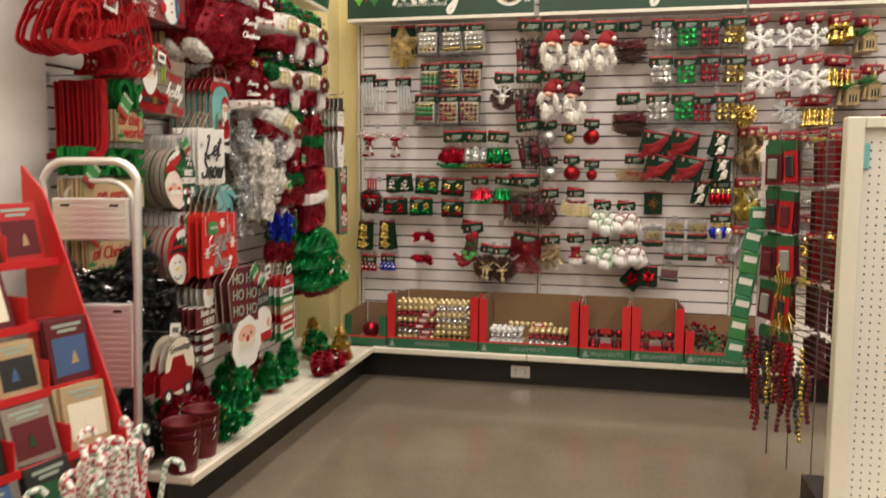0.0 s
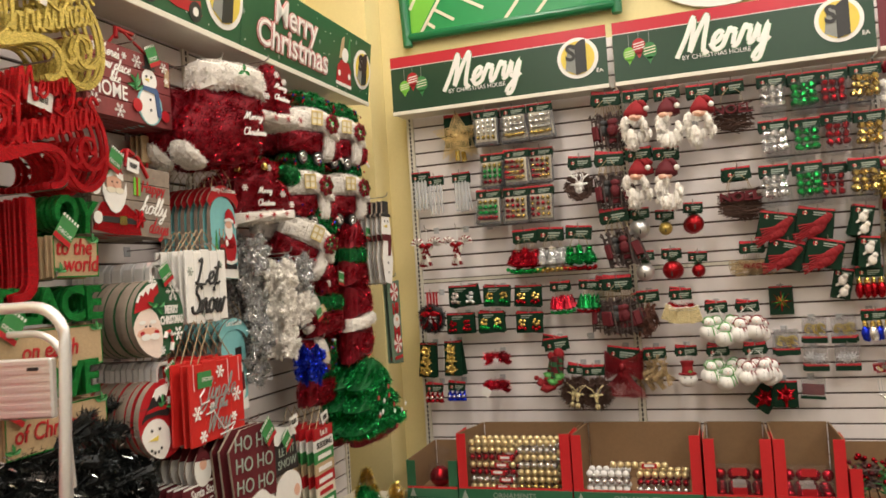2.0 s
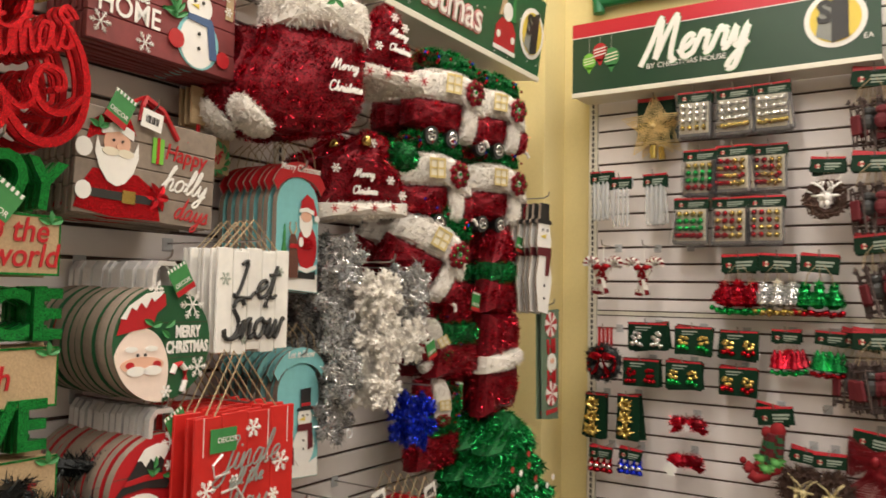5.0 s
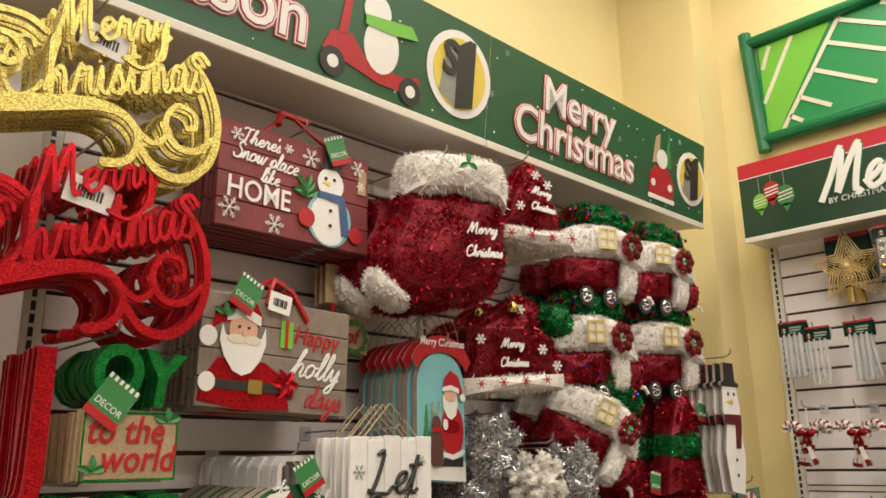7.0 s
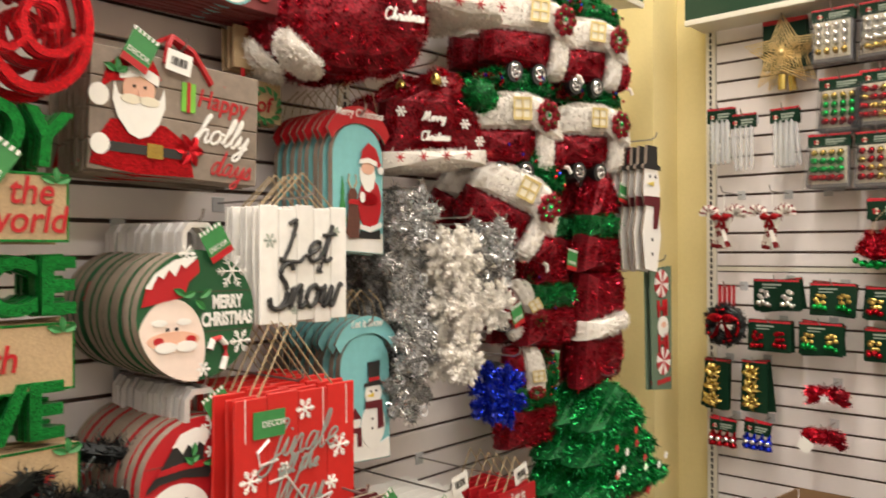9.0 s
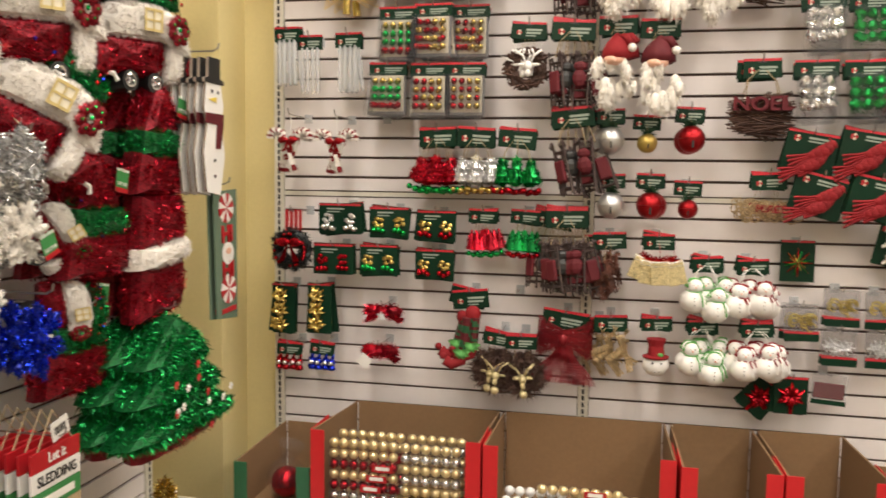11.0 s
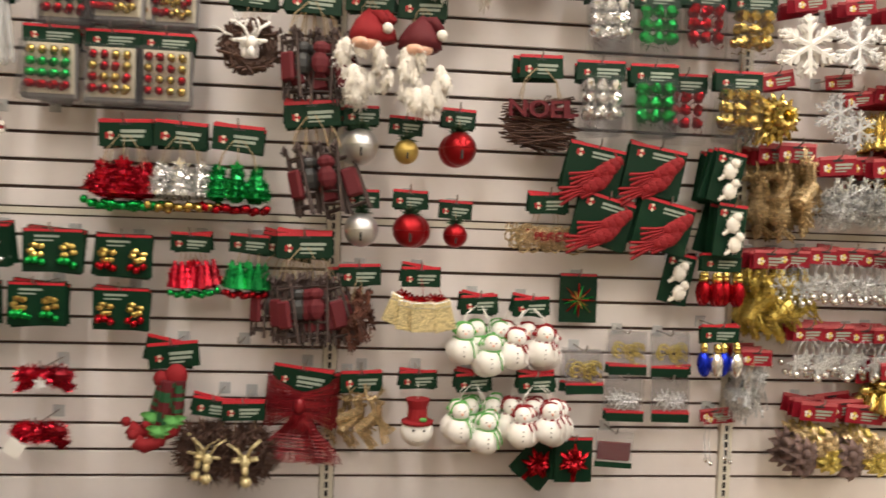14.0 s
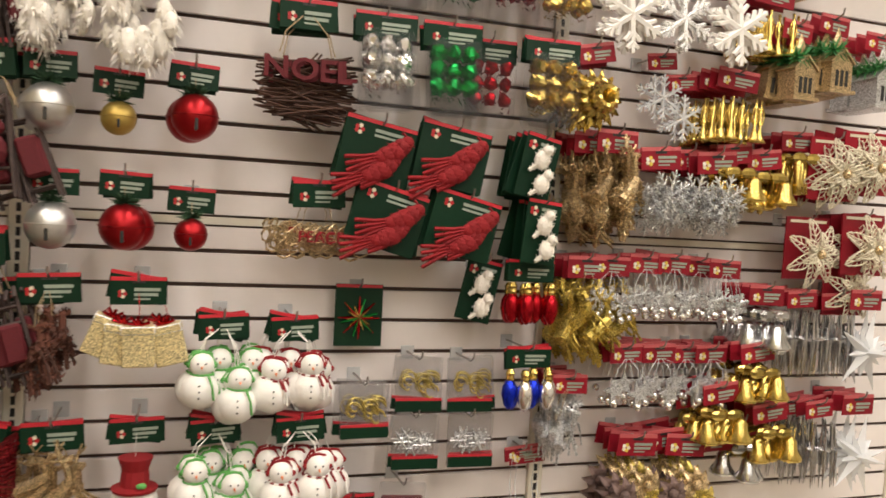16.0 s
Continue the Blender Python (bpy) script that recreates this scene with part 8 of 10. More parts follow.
def camper(rng):
    t = pack("tinsel_camper", "white and wine tinsel camper with a wreath, wheel and gold window", "tinsel decoration", "tinsel campers")
    soft(t, "roof", [(-0.19, -0.095), (-0.185, -0.045), (-0.14, -0.005), (-0.02, 0.01), (0.08, 0.0), (0.14, -0.04), (0.17, -0.115), (0.1, -0.12), (0.09, -0.085)], -0.055, 0.035, T_WHITE, 4200, 0.012, rng, 0.0028)
    soft(t, "lower_body", [(-0.192, -0.088), (-0.188, -0.175), (0.055, -0.18), (0.066, -0.082)][::-1], -0.05, 0.033, T_RED, 2600, 0.012, rng)
    soft(t, "end_panel", [(0.066, -0.08), (0.056, -0.195), (0.118, -0.195), (0.13, -0.11)][::-1], -0.05, 0.033, T_WHITE, 900, 0.012, rng)
    soft(t, "rear_corner", [(0.125, -0.115), (0.118, -0.19), (0.165, -0.185), (0.172, -0.115)][::-1], -0.044, 0.03, T_RED, 600, 0.012, rng)
    bm = bmesh.new()
    for k in range(7):
        a = math.tau * k / 7
        ball(bm, (0.085 + 0.026 * math.cos(a), -0.078, -0.056 + 0.026 * math.sin(a)), 0.016, 7, 5, (1, 0.5, 1))
    bm.normal_update()
    strands(bm, on_mesh(bm, 700, rng), 0.008, 0.0016, rng, 1)
    wr = part("wreath", bm, [CORES[T_RED.name], T_RED], t)
    bm = bmesh.new()
    for k in range(7):
        a = math.tau * k / 7
        ball(bm, (0.085 + 0.026 * math.cos(a), -0.09, -0.056 + 0.026 * math.sin(a)), 0.0036, 6, 5)
    ball(bm, (0.085, -0.085, -0.056), 0.006, 6, 5)
    part("wreath_berries", bm, GREEN_FOIL, wr)
    pane = part("window_pane", boxes((-0.04, 0.022, -0.078, -0.074, -0.068, -0.014)), CREAM, t)
    for x0, x1, z0, z1, y in ((-0.042, -0.035, -0.07, -0.012, -0.081), (0.017, 0.024, -0.07, -0.012, -0.081), (-0.0345, 0.0165, -0.019, -0.012, -0.081), (-0.0345, 0.0165, -0.07, -0.063, -0.081),
                              (-0.0345, 0.0165, -0.044, -0.039, -0.081), (-0.012, -0.007, -0.07, -0.012, -0.0835)):
        part("window_bar", boxes((x0, x1, y, y + 0.0024, z0, z1)), WINDOW_GOLD, pane)
    for x in (-0.075, 0.015):
        bm = bmesh.new()
        rod(bm, (x, -0.056, -0.198), (x, 0.03, -0.198), 0.027, 18)
        tyre = part("tyre", bm, DARK, t)
        bm = bmesh.new()
        tube(bm, [(x + 0.016 * math.cos(a), -0.058, -0.198 + 0.016 * math.sin(a)) for a in (math.tau * q / 14 for q in range(14))], 0.003, 5, closed=True)
        for k in range(5):
            a = math.tau * k / 5
            rod(bm, (x, -0.058, -0.198), (x + 0.016 * math.cos(a), -0.058, -0.198 + 0.016 * math.sin(a)), 0.003, 4)
        part("hubcap", bm, SILVER, tyre)
    bm = bmesh.new()
    tube(bm, [(0.15, -0.01, -0.175), (0.19, -0.01, -0.18), (0.2, -0.012, -0.196)], 0.006, 6)
    part("hitch", bm, T_WHITE, t)
    soft(t, "roof_garland", [(-0.15, 0.01), (-0.15, 0.05), (-0.05, 0.075), (0.1, 0.06), (0.14, 0.01), (0.0, 0.015)], -0.02, 0.04, T_GREEN, 1500, 0.02, rng, 0.0044)
    for k in range(14):
        bm = bmesh.new()
        ball(bm, (rng.uniform(-0.15, 0.12), -0.04, rng.uniform(0.015, 0.05)), 0.0055, 6, 5)
        part("garland_ball", bm, BLUE_FOIL if k % 5 == 0 else RED_FOIL, t)
    bm = bmesh.new()
    strands(bm, [((rng.uniform(-0.16, -0.06), -0.015, rng.uniform(0.015, 0.05)), (0, -1, 0.2)) for _ in range(420)], 0.02, 0.0024, rng)
    part("red_garland", bm, T_RED, t)
    for o in t.children_recursive:
        o.data.transform(Matrix.Diagonal((0.84, 1.0, 1.12, 1.0)))
    return t


def arch_board(rng, snowman=False):
    t = pack("hanging_plaque", "teal arched plaque with a painted %s and banner" % ("snowman" if snowman else "santa"), "wall plaque", "arched plaques")
    arch = [(0.075 * math.cos(a), -0.075 + 0.075 * math.sin(a)) for a in (math.pi * k / 12 for k in range(13))]
    flat(t, "board", ([(0.078, -0.3)] + arch + [(-0.075, -0.29)]), TEAL, 0.0, rise=0.016)
    flat(t, "snow_ground", [(-0.072, -0.288), (-0.072, -0.244), (-0.03, -0.236), (0.0, -0.25), (0.04, -0.262), (0.075, -0.25), (0.076, -0.298)], WHITE, -0.0014)
    banner = [(0.1 * math.cos(a), -0.05 + 0.09 * math.sin(a)) for a in (0.35 + 2.45 * k / 12 for k in range(13))]
    inner = [(0.084 * math.cos(a), -0.062 + 0.062 * math.sin(a)) for a in (2.8 - 2.45 * k / 12 for k in range(13))]
    flat(t, "banner", banner + inner, TEAL if snowman else RED, -0.006, rise=0.005)
    write("Let it Snow" if snowman else "Merry Christmas", 0.026, 0, -0.0075, 0.022, WHITE, t, "print", 0.0006, 0.2, 0.0003, 0, 0.8)
    if snowman:
        flat(t, "snowman_body", disc(0.022, -0.216, 0.038, 22, 0.052), WHITE, -0.0028)
        flat(t, "snowman_head", disc(0.022, -0.142, 0.026, 18), WHITE, -0.0042)
        flat(t, "snowman_hat", [(-0.008, -0.124), (-0.006, -0.116), (0.006, -0.114), (0.004, -0.068), (0.042, -0.066), (0.04, -0.114), (0.052, -0.116), (0.05, -0.124)], DARK, -0.0056)
        flat(t, "hat_band", [(0.006, -0.112), (0.006, -0.104), (0.04, -0.104), (0.04, -0.112)], RED, -0.0068)
        flat(t, "snowman_scarf", [(-0.004, -0.174), (-0.004, -0.158), (0.048, -0.158), (0.05, -0.172), (0.054, -0.222), (0.036, -0.226), (0.034, -0.176)], WINE, -0.0056)
        flat(t, "snowman_nose", [(0.022, -0.14), (-0.002, -0.146), (0.022, -0.15)], YELLOW_INK, -0.0056)
        flat(t, "small_snowman", disc(-0.034, -0.248, 0.024, 16, 0.032), WHITE, -0.0028)
        flat(t, "small_snowman", disc(-0.034, -0.202, 0.017, 16), WHITE, -0.0036)
        flat(t, "small_scarf", [(-0.052, -0.225), (-0.052, -0.214), (-0.016, -0.214), (-0.014, -0.258), (-0.026, -0.258), (-0.028, -0.226)], WINE, -0.0046)
        flat(t, "small_hat", [(-0.052, -0.194), (-0.034, -0.168), (-0.016, -0.194)], WINE, -0.0046)
        for c in ((0.014, -0.136), (0.03, -0.136), (0.018, -0.2), (0.018, -0.222)):
            flat(t, "coal", disc(*c, 0.003, 8), DARK, -0.0056)
    else:
        flat(t, "coat", disc(0.034, -0.182, 0.036, 22, 0.06), RED, -0.0028)
        flat(t, "coat_trim", [(-0.002, -0.228), (-0.004, -0.238), (0.034, -0.248), (0.07, -0.236), (0.07, -0.224), (0.034, -0.236)], WHITE, -0.0036)
        flat(t, "beard", [(0.002, -0.1), (0.004, -0.13), (0.018, -0.152), (0.03, -0.156), (0.044, -0.146), (0.05, -0.12), (0.046, -0.098)], WHITE, -0.0044)
        flat(t, "face", disc(0.026, -0.1, 0.02, 16, 0.015), PINK, -0.0054)
        flat(t, "hat", [(0.002, -0.088), (0.008, -0.06), (0.026, -0.042), (0.05, -0.054), (0.066, -0.092), (0.058, -0.1), (0.048, -0.086)], RED, -0.0064)
        flat(t, "hat_brim", [(-0.002, -0.092), (0.0, -0.082), (0.026, -0.076), (0.052, -0.084), (0.052, -0.096), (0.026, -0.088)], WHITE, -0.0074)
        flat(t, "pompom", disc(0.064, -0.104, 0.009, 12), WHITE, -0.0074)
        flat(t, "sleeve", disc(0.03, -0.172, 0.026, 16, 0.015), G_RED, -0.0058)
        flat(t, "cuff", disc(0.008, -0.168, 0.008, 12, 0.013), WHITE, -0.0068)
        flat(t, "boots", [(0.006, -0.244), (0.0, -0.262), (0.066, -0.264), (0.066, -0.242), (0.034, -0.248)], DARK, -0.003)
        flat(t, "reindeer", [(-0.034, -0.19), (-0.042, -0.25), (-0.03, -0.262), (-0.004, -0.262), (0.0, -0.22), (-0.01, -0.18), (-0.008, -0.162), (-0.016, -0.148), (-0.03, -0.15), (-0.036, -0.166)], CHESTNUT, -0.0076)
        bm = bmesh.new()
        for s in (-1, 1):
            tube(bm, [(-0.022 + 0.004 * s, -0.006, -0.15), (-0.022 + 0.012 * s, -0.006, -0.135), (-0.022 + 0.01 * s, -0.006, -0.118)], 0.0022, 5)
        part("antler", bm, BURLAP, t)
        flat(t, "small_scarf", [(-0.038, -0.184), (-0.03, -0.174), (-0.008, -0.174), (-0.006, -0.186)], RED, -0.009)
    bm = bmesh.new()
    for k in range(3):
        slab(bm, [(-0.062 + 0.004 * k, -0.225 + 0.03 * k), (-0.049, -0.18 + 0.028 * k), (-0.036 - 0.004 * k, -0.225 + 0.03 * k)][::-1], -0.004 - 0.0004 * k, -0.0016)
    part("painted_tree", bm, LEAF, t)
    strings(t, [(-0.06, 0, 0.03), (0.06, 0, 0.03)], 0.1, r=0.0014)
    return t


def round_plaque(rng, snowy):
    t = pack("hanging_plaque", ("red round plaque with a snowman in a top hat" if snowy else "green round plaque with a santa face and candy cane"), "wall plaque", "round plaques")
    r, cz = 0.122, -0.152

    def kept(pts):
        """The outline, held inside the board's edge."""
        out = []
        for x, z in pts:
            d = math.hypot(x, z - cz)
            k = min(1.0, 0.1205 / d) if d else 1.0
            out.append((x * k, cz + (z - cz) * k))
        return out

    flat(t, "board", disc(0.0, cz, r, 40, r * 0.98), RED if snowy else SIGN_LEAF, 0.0, rise=0.018)
    part("board_joint", boxes((-r * 0.93, r * 0.93, -0.0008, 0.0, cz - 0.0325, cz - 0.0313), (-r * 0.93, r * 0.93, -0.0008, 0.0, cz + 0.0413, cz + 0.0425)), WOOD_DARK, t)
    bm = bmesh.new()
    slab(bm, [(-0.036, -0.04), (-0.034, 0.0), (-0.02, 0.018), (0.02, 0.018), (0.034, 0.0), (0.036, -0.04), (0.026, -0.04), (0.024, -0.002), (0.014, 0.008), (-0.014, 0.008), (-0.024, -0.002), (-0.026, -0.04)], -0.002, 0.014)
    part("neck", bm, CHROME, t, "silvery metal hanger loop")
    if snowy:
        flat(t, "face", kept(disc(-0.05, -0.212, 0.068, 30, 0.066)), WHITE, -0.0024)
        flat(t, "hat", kept([(-0.108, -0.142), (-0.086, -0.118), (-0.052, -0.07), (0.006, -0.074), (0.0, -0.115), (0.02, -0.132), (0.012, -0.146), (-0.04, -0.136), (-0.085, -0.14), (-0.112, -0.152)]), DARK, -0.0042)
        flat(t, "hat_band", kept([(-0.092, -0.126), (-0.086, -0.116), (-0.04, -0.11), (0.0, -0.112), (0.002, -0.124), (-0.04, -0.122)]), RED, -0.0054)
        flat(t, "hat_snow", kept([(-0.062, -0.08), (-0.045, -0.058), (-0.015, -0.05), (0.01, -0.056), (0.012, -0.072), (0.003, -0.086), (-0.008, -0.076), (-0.018, -0.092), (-0.03, -0.078), (-0.042, -0.094), (-0.052, -0.08)]), WHITE, -0.0056)
        bm = bmesh.new()
        for c, a in (((-0.03, -0.11), 0.4), ((-0.02, -0.116), 2.4), ((-0.022, -0.1), 1.4), ((0.0, -0.118), 0.0)):
            petal(bm, (c[0], 0, c[1]), a, 0.024, 0.012, -0.0075, 0.002)
        part("holly", bm, LEAF, t)
        for c in ((-0.07, -0.178), (-0.034, -0.178), (-0.075, -0.235), (-0.06, -0.244), (-0.044, -0.244), (-0.03, -0.236)):
            flat(t, "coal", disc(*c, 0.0048, 8), DARK, -0.0056)
        flat(t, "nose", [(-0.042, -0.196), (-0.088, -0.206), (-0.044, -0.21)], YELLOW_INK, -0.0056)
        words, wc, size = (("LET IT", -0.13), ("SNOW", -0.164)), 0.066, 0.036
        flakes = (((0.066, -0.078), 0.03), ((0.02, -0.052), 0.024), ((0.018, -0.1), 0.012), ((0.09, -0.195), 0.014), ((0.05, -0.226), 0.024), ((0.096, -0.1), 0.01))
    else:
        flat(t, "face", kept(disc(-0.056, -0.212, 0.068, 44, 0.092)), FACE, -0.0024)
        flat(t, "blush", kept(disc(-0.052, -0.194, 0.052, 24, 0.016)), PINK, -0.0034)
        flat(t, "hat", kept([(-0.1145, -0.133), (-0.104, -0.098), (-0.05, -0.056), (-0.003, -0.05), (0.0, -0.074), (-0.022, -0.09), (-0.032, -0.118), (-0.07, -0.124)]), RED, -0.0042)
        flat(t, "hat_snow", kept([(-0.108, -0.1), (-0.09, -0.075), (-0.05, -0.05), (-0.006, -0.044), (-0.014, -0.054), (-0.03, -0.066), (-0.038, -0.058), (-0.05, -0.08), (-0.062, -0.068), (-0.073, -0.084), (-0.084, -0.078), (-0.096, -0.102)]), WHITE, -0.0056)
        bm = bmesh.new()
        for c, a in (((-0.035, -0.117), 0.3), ((-0.03, -0.114), 2.7), ((-0.01, -0.125), -0.7), ((0.0, -0.12), 0.6)):
            petal(bm, (c[0], 0, c[1]), a, 0.027, 0.013, -0.0068, 0.002)
        part("holly", bm, LEAF, t)
        for s in (-1, 1):
            flat(t, "brow", disc(-0.056 + 0.024 * s, -0.162, 0.015, 14, 0.006), WHITE, -0.0042)
            flat(t, "eye", disc(-0.056 + 0.009 * s, -0.174, 0.0035, 8), DARK, -0.0048)
            flat(t, "cheek", disc(-0.05 + 0.032 * s, -0.194, 0.01, 12, 0.007), RED, -0.0046)
            flat(t, "moustache", disc(-0.048 + 0.02 * s, -0.206, 0.022, 16, 0.01), WHITE, -0.0054)
        bm = bmesh.new()
        tube(bm, [(0.047, -0.005, -0.256), (0.054, -0.005, -0.232), (0.054, -0.005, -0.21), (0.042, -0.005, -0.197), (0.027, -0.005, -0.2), (0.02, -0.005, -0.216)], 0.0065, 7)
        for i, f in enumerate(bm.faces):
            f.material_index = (i // 7) % 2
        part("candy_cane", bm, [WHITE, RED], t)
        words, wc, size = (("MERRY", -0.131), ("CHRISTMAS", -0.163)), 0.06, 0.034
        flakes = (((0.07, -0.073), 0.034), ((0.088, -0.207), 0.024), ((0.008, -0.252), 0.014), ((-0.026, -0.04), 0.018))
    for word, z in words:
        write(word, size, wc, -0.0025, z, WHITE, t, "print", 0.0006, 0, 0.0014, 0, 0.62)
    for c, q in flakes:
        bm = bmesh.new()
        flake(bm, c, q, -0.003, 0.0018)
        part("snowflake", bm, WHITE, t)
    decor_tag(t, 0.016, 0.008, -0.01, -30, 1.0)
    return t


def snow_sign(rng):
    t = pack("wooden_sign", "white washed plank sign with dark lettering on a jute string", "wall sign", "white plank signs")
    for k in range(5):
        x0 = -0.112 + 0.045 * k
        dz = (0.0, -0.006, 0.003, -0.004, 0.002)[k]
        part("plank", boxes((x0, x0 + 0.0435, 0, 0.008, -0.235 + dz, dz), bevel=0.0015), PLANK_WHITE, t)
    part("batten", boxes((-0.1, 0.1, 0.0085, 0.016, -0.06, -0.04), (-0.1, 0.1, 0.0085, 0.016, -0.2, -0.18)), PLANK_WHITE, t)
    script("Let", 0.086, 0.0044, 0.005, -0.004, -0.075, DARK, t, "word", 0.8, 0, 0.2, 1.3)
    script("it", 0.03, 0.0018, 0.035, -0.004, -0.122, DARK, t, "word", 0.8)
    script("Snow", 0.09, 0.0052, 0.0, -0.004, -0.165, DARK, t, "word", 0.8, 0, 0.2, 1.15)
    for c, q in (((-0.09, -0.07), 0.016), ((0.08, -0.05), 0.012), ((-0.03, -0.21), 0.01)):
        bm = bmesh.new()
        flake(bm, c, q, -0.001, 0.001)
        part("snowflake", bm, INK, t)
    bm = bmesh.new()
    tube(bm, [(-0.08, 0.004, -0.005), (0.0, 0.01, 0.07), (0.08, 0.004, -0.005)], 0.002, 5)
    part("hanging_string", bm, STRING, t)
    return t


def jingle_bag(rng):
    t = pack("wooden_sign", "red plank sign with silver lettering and white snowflakes", "wall sign", "red plank signs")
    w, h = 0.285, 0.25
    for k in range(4):
        x0 = -w / 2 + w / 4 * k
        part("plank", boxes((x0 + 0.0006, x0 + w / 4 - 0.0006, 0, 0.008, -h + 0.004 * (k % 2), 0.004 * (k % 2)), bevel=0.0015), SIGN_SCARLET, t)
    for word, z, s in (("Jingle", -0.085, 0.07), ("all the", -0.135, 0.034), ("Way", -0.185, 0.07)):
        script(word, s, 0.0025, 0.0, -0.003, z, GREY_INK, t, "print", 0.6, 0, 0.3, 1.25)
    bm = bmesh.new()
    tube(bm, [(-0.07, -0.003, -0.08), (-0.095, -0.003, -0.1), (-0.09, -0.003, -0.125), (-0.05, -0.003, -0.12)], 0.003, 5)
    tube(bm, [(-0.07, -0.003, -0.16), (-0.03, -0.003, -0.155), (0.02, -0.003, -0.22), (0.08, -0.003, -0.21), (0.06, -0.003, -0.23), (0.0, -0.003, -0.235)], 0.003, 5)
    part("flourish", bm, CHROME, t)
    for c, q in (((-0.11, -0.15), 0.024), ((0.1, -0.12), 0.026), ((0.015, -0.035), 0.022), ((0.08, -0.19), 0.016), ((-0.085, -0.225), 0.02), ((-0.035, -0.14), 0.014)):
        bm = bmesh.new()
        flake(bm, c, q, -0.002, 0.0022)
        part("snowflake", bm, WHITE, t)
    for x, z in ((-0.12, -0.03), (0.06, -0.06), (0.12, -0.03)):
        part("printed_thread", boxes((x - 0.0008, x + 0.0008, -0.0014, -0.0003, z - 0.05, 0.0)), WHITE, t)
    part("swing_tag", boxes((-0.105, -0.035, -0.005, -0.003, -0.075, -0.025)), LEAF, t, "green decor tag")
    write("DECOR", 0.016, -0.06, -0.006, -0.05, WHITE, t, "tag_print", 0.0004)
    bm = bmesh.new()
    tube(bm, [(-0.09, 0.004, 0.0), (-0.01, 0.01, 0.13), (0.09, 0.004, 0.0)], 0.002, 5)
    part("hanging_string", bm, STRING, t)
    return t


def garland(rng, col, w, h, d, count, label, length=0.03):
    t = pack("tinsel_garland", label, "tinsel garland", "hanging tinsel")
    bm = bmesh.new()
    n = max(2, int(h / 0.09))
    for k in range(n):
        z = -h * (k + 0.5) / n
        flake(bm, (rng.uniform(-0.01, 0.01), z), w * 0.5, rng.uniform(-d * 0.3, d * 0.3), 0.014, 6, 0, True, rng.random())
    bm.normal_update()
    strands(bm, on_mesh(bm, int(count * 1.9), rng), length * 0.72, 0.0019, rng, 1, 0.0, 1.4)
    part("tinsel", bm, [CORES[col.name], col], t)
    for k in range(n):
        bm = bmesh.new()
        z = -h * (k + 0.9) / n
        tube(bm, [(0.012 * math.cos(a), -d * 0.5, z + 0.012 * math.sin(a)) for a in (math.tau * q / 10 for q in range(10))], 0.0015, 4, closed=True)
        part("ring", bm, FROST, t)
    return t


def puffy_flakes(rng, col, w, n, label, tag=False):
    """Plump six-armed snowflakes hanging below each other."""
    t = pack("tinsel_garland", label, "tinsel garland", "hanging tinsel")
    for k in range(n):
        bm = bmesh.new()
        cx, cz, y, turn = rng.uniform(-0.014, 0.014), -w * (0.5 + 0.86 * k), rng.uniform(-0.02, 0.02), rng.random()
        ball(bm, (cx, y, cz), w * 0.13, 8, 6)
        for q in range(6):
            a = math.tau * q / 6 + turn
            ca, sa = math.cos(a), math.sin(a)
            rod(bm, (cx, y, cz), (cx + w * 0.5 * ca, y + rng.uniform(-0.008, 0.008), cz + w * 0.5 * sa), w * 0.062, 7, w * 0.05)
            for s in (-1, 1):
                rod(bm, (cx + w * 0.28 * ca, y, cz + w * 0.28 * sa), (cx + w * (0.42 * ca - 0.14 * s * sa), y, cz + w * (0.42 * sa + 0.14 * s * ca)), w * 0.05, 6, w * 0.04)
        bm.normal_update()
        strands(bm, on_mesh(bm, 3000, rng), 0.012, 0.0026, rng, 1, 0.0, 1.6)
        part("snowflake_puff", bm, [CORES[col.name], col], t)
    if tag:
        decor_tag(t, 0.02, -w * 0.5, -0.05, -20, 0.9)
    bm = bmesh.new()
    tube(bm, [(0, 0, 0.0), (0.002, 0, -w * 0.2)], 0.0012, 4)
    part("hanging_string", bm, STRING, t)
    return t


def tinsel_tree(rng, w, h, label, col=None, base=True, balls=True):
    t = pack("tinsel_tree", label, "tinsel tree", "tinsel trees")
    for k in range(3):
        z1, z0 = -h * (0.0 + 0.27 * k), -h * (0.4 + 0.25 * k)
        ww = w * (0.3 + 0.1 * k)
        soft(t, "tier", [(0.0 - 0.06 * ww, z1), (-ww, z0 + 0.02), (-ww * 0.5, z0), (0, z0 + 0.015), (ww * 0.5, z0), (ww, z0 + 0.02), (0.06 * ww, z1)][::-1], -0.06 - 0.015 * k, 0.05, col or T_GREEN, int(3200 * (0.7 + 0.4 * k)), 0.024, rng, 0.0042, 0.25)
    if balls:
        for k in range(12):
            bm = bmesh.new()
            flake(bm, (rng.uniform(-0.3, 0.3) * w, -h * rng.uniform(0.35, 0.9)), 0.012, -0.11, 0.0018)
            part("snowflake", bm, RED if k % 2 else WHITE, t)
    if base:
        soft(t, "fringe", [(-w * 0.35, -h * 0.92), (-w * 0.32, -h * 1.04), (w * 0.4, -h * 1.02), (w * 0.4, -h * 0.9)][::-1], -0.05, 0.04, T_RED, 500, 0.02, rng)
    return t


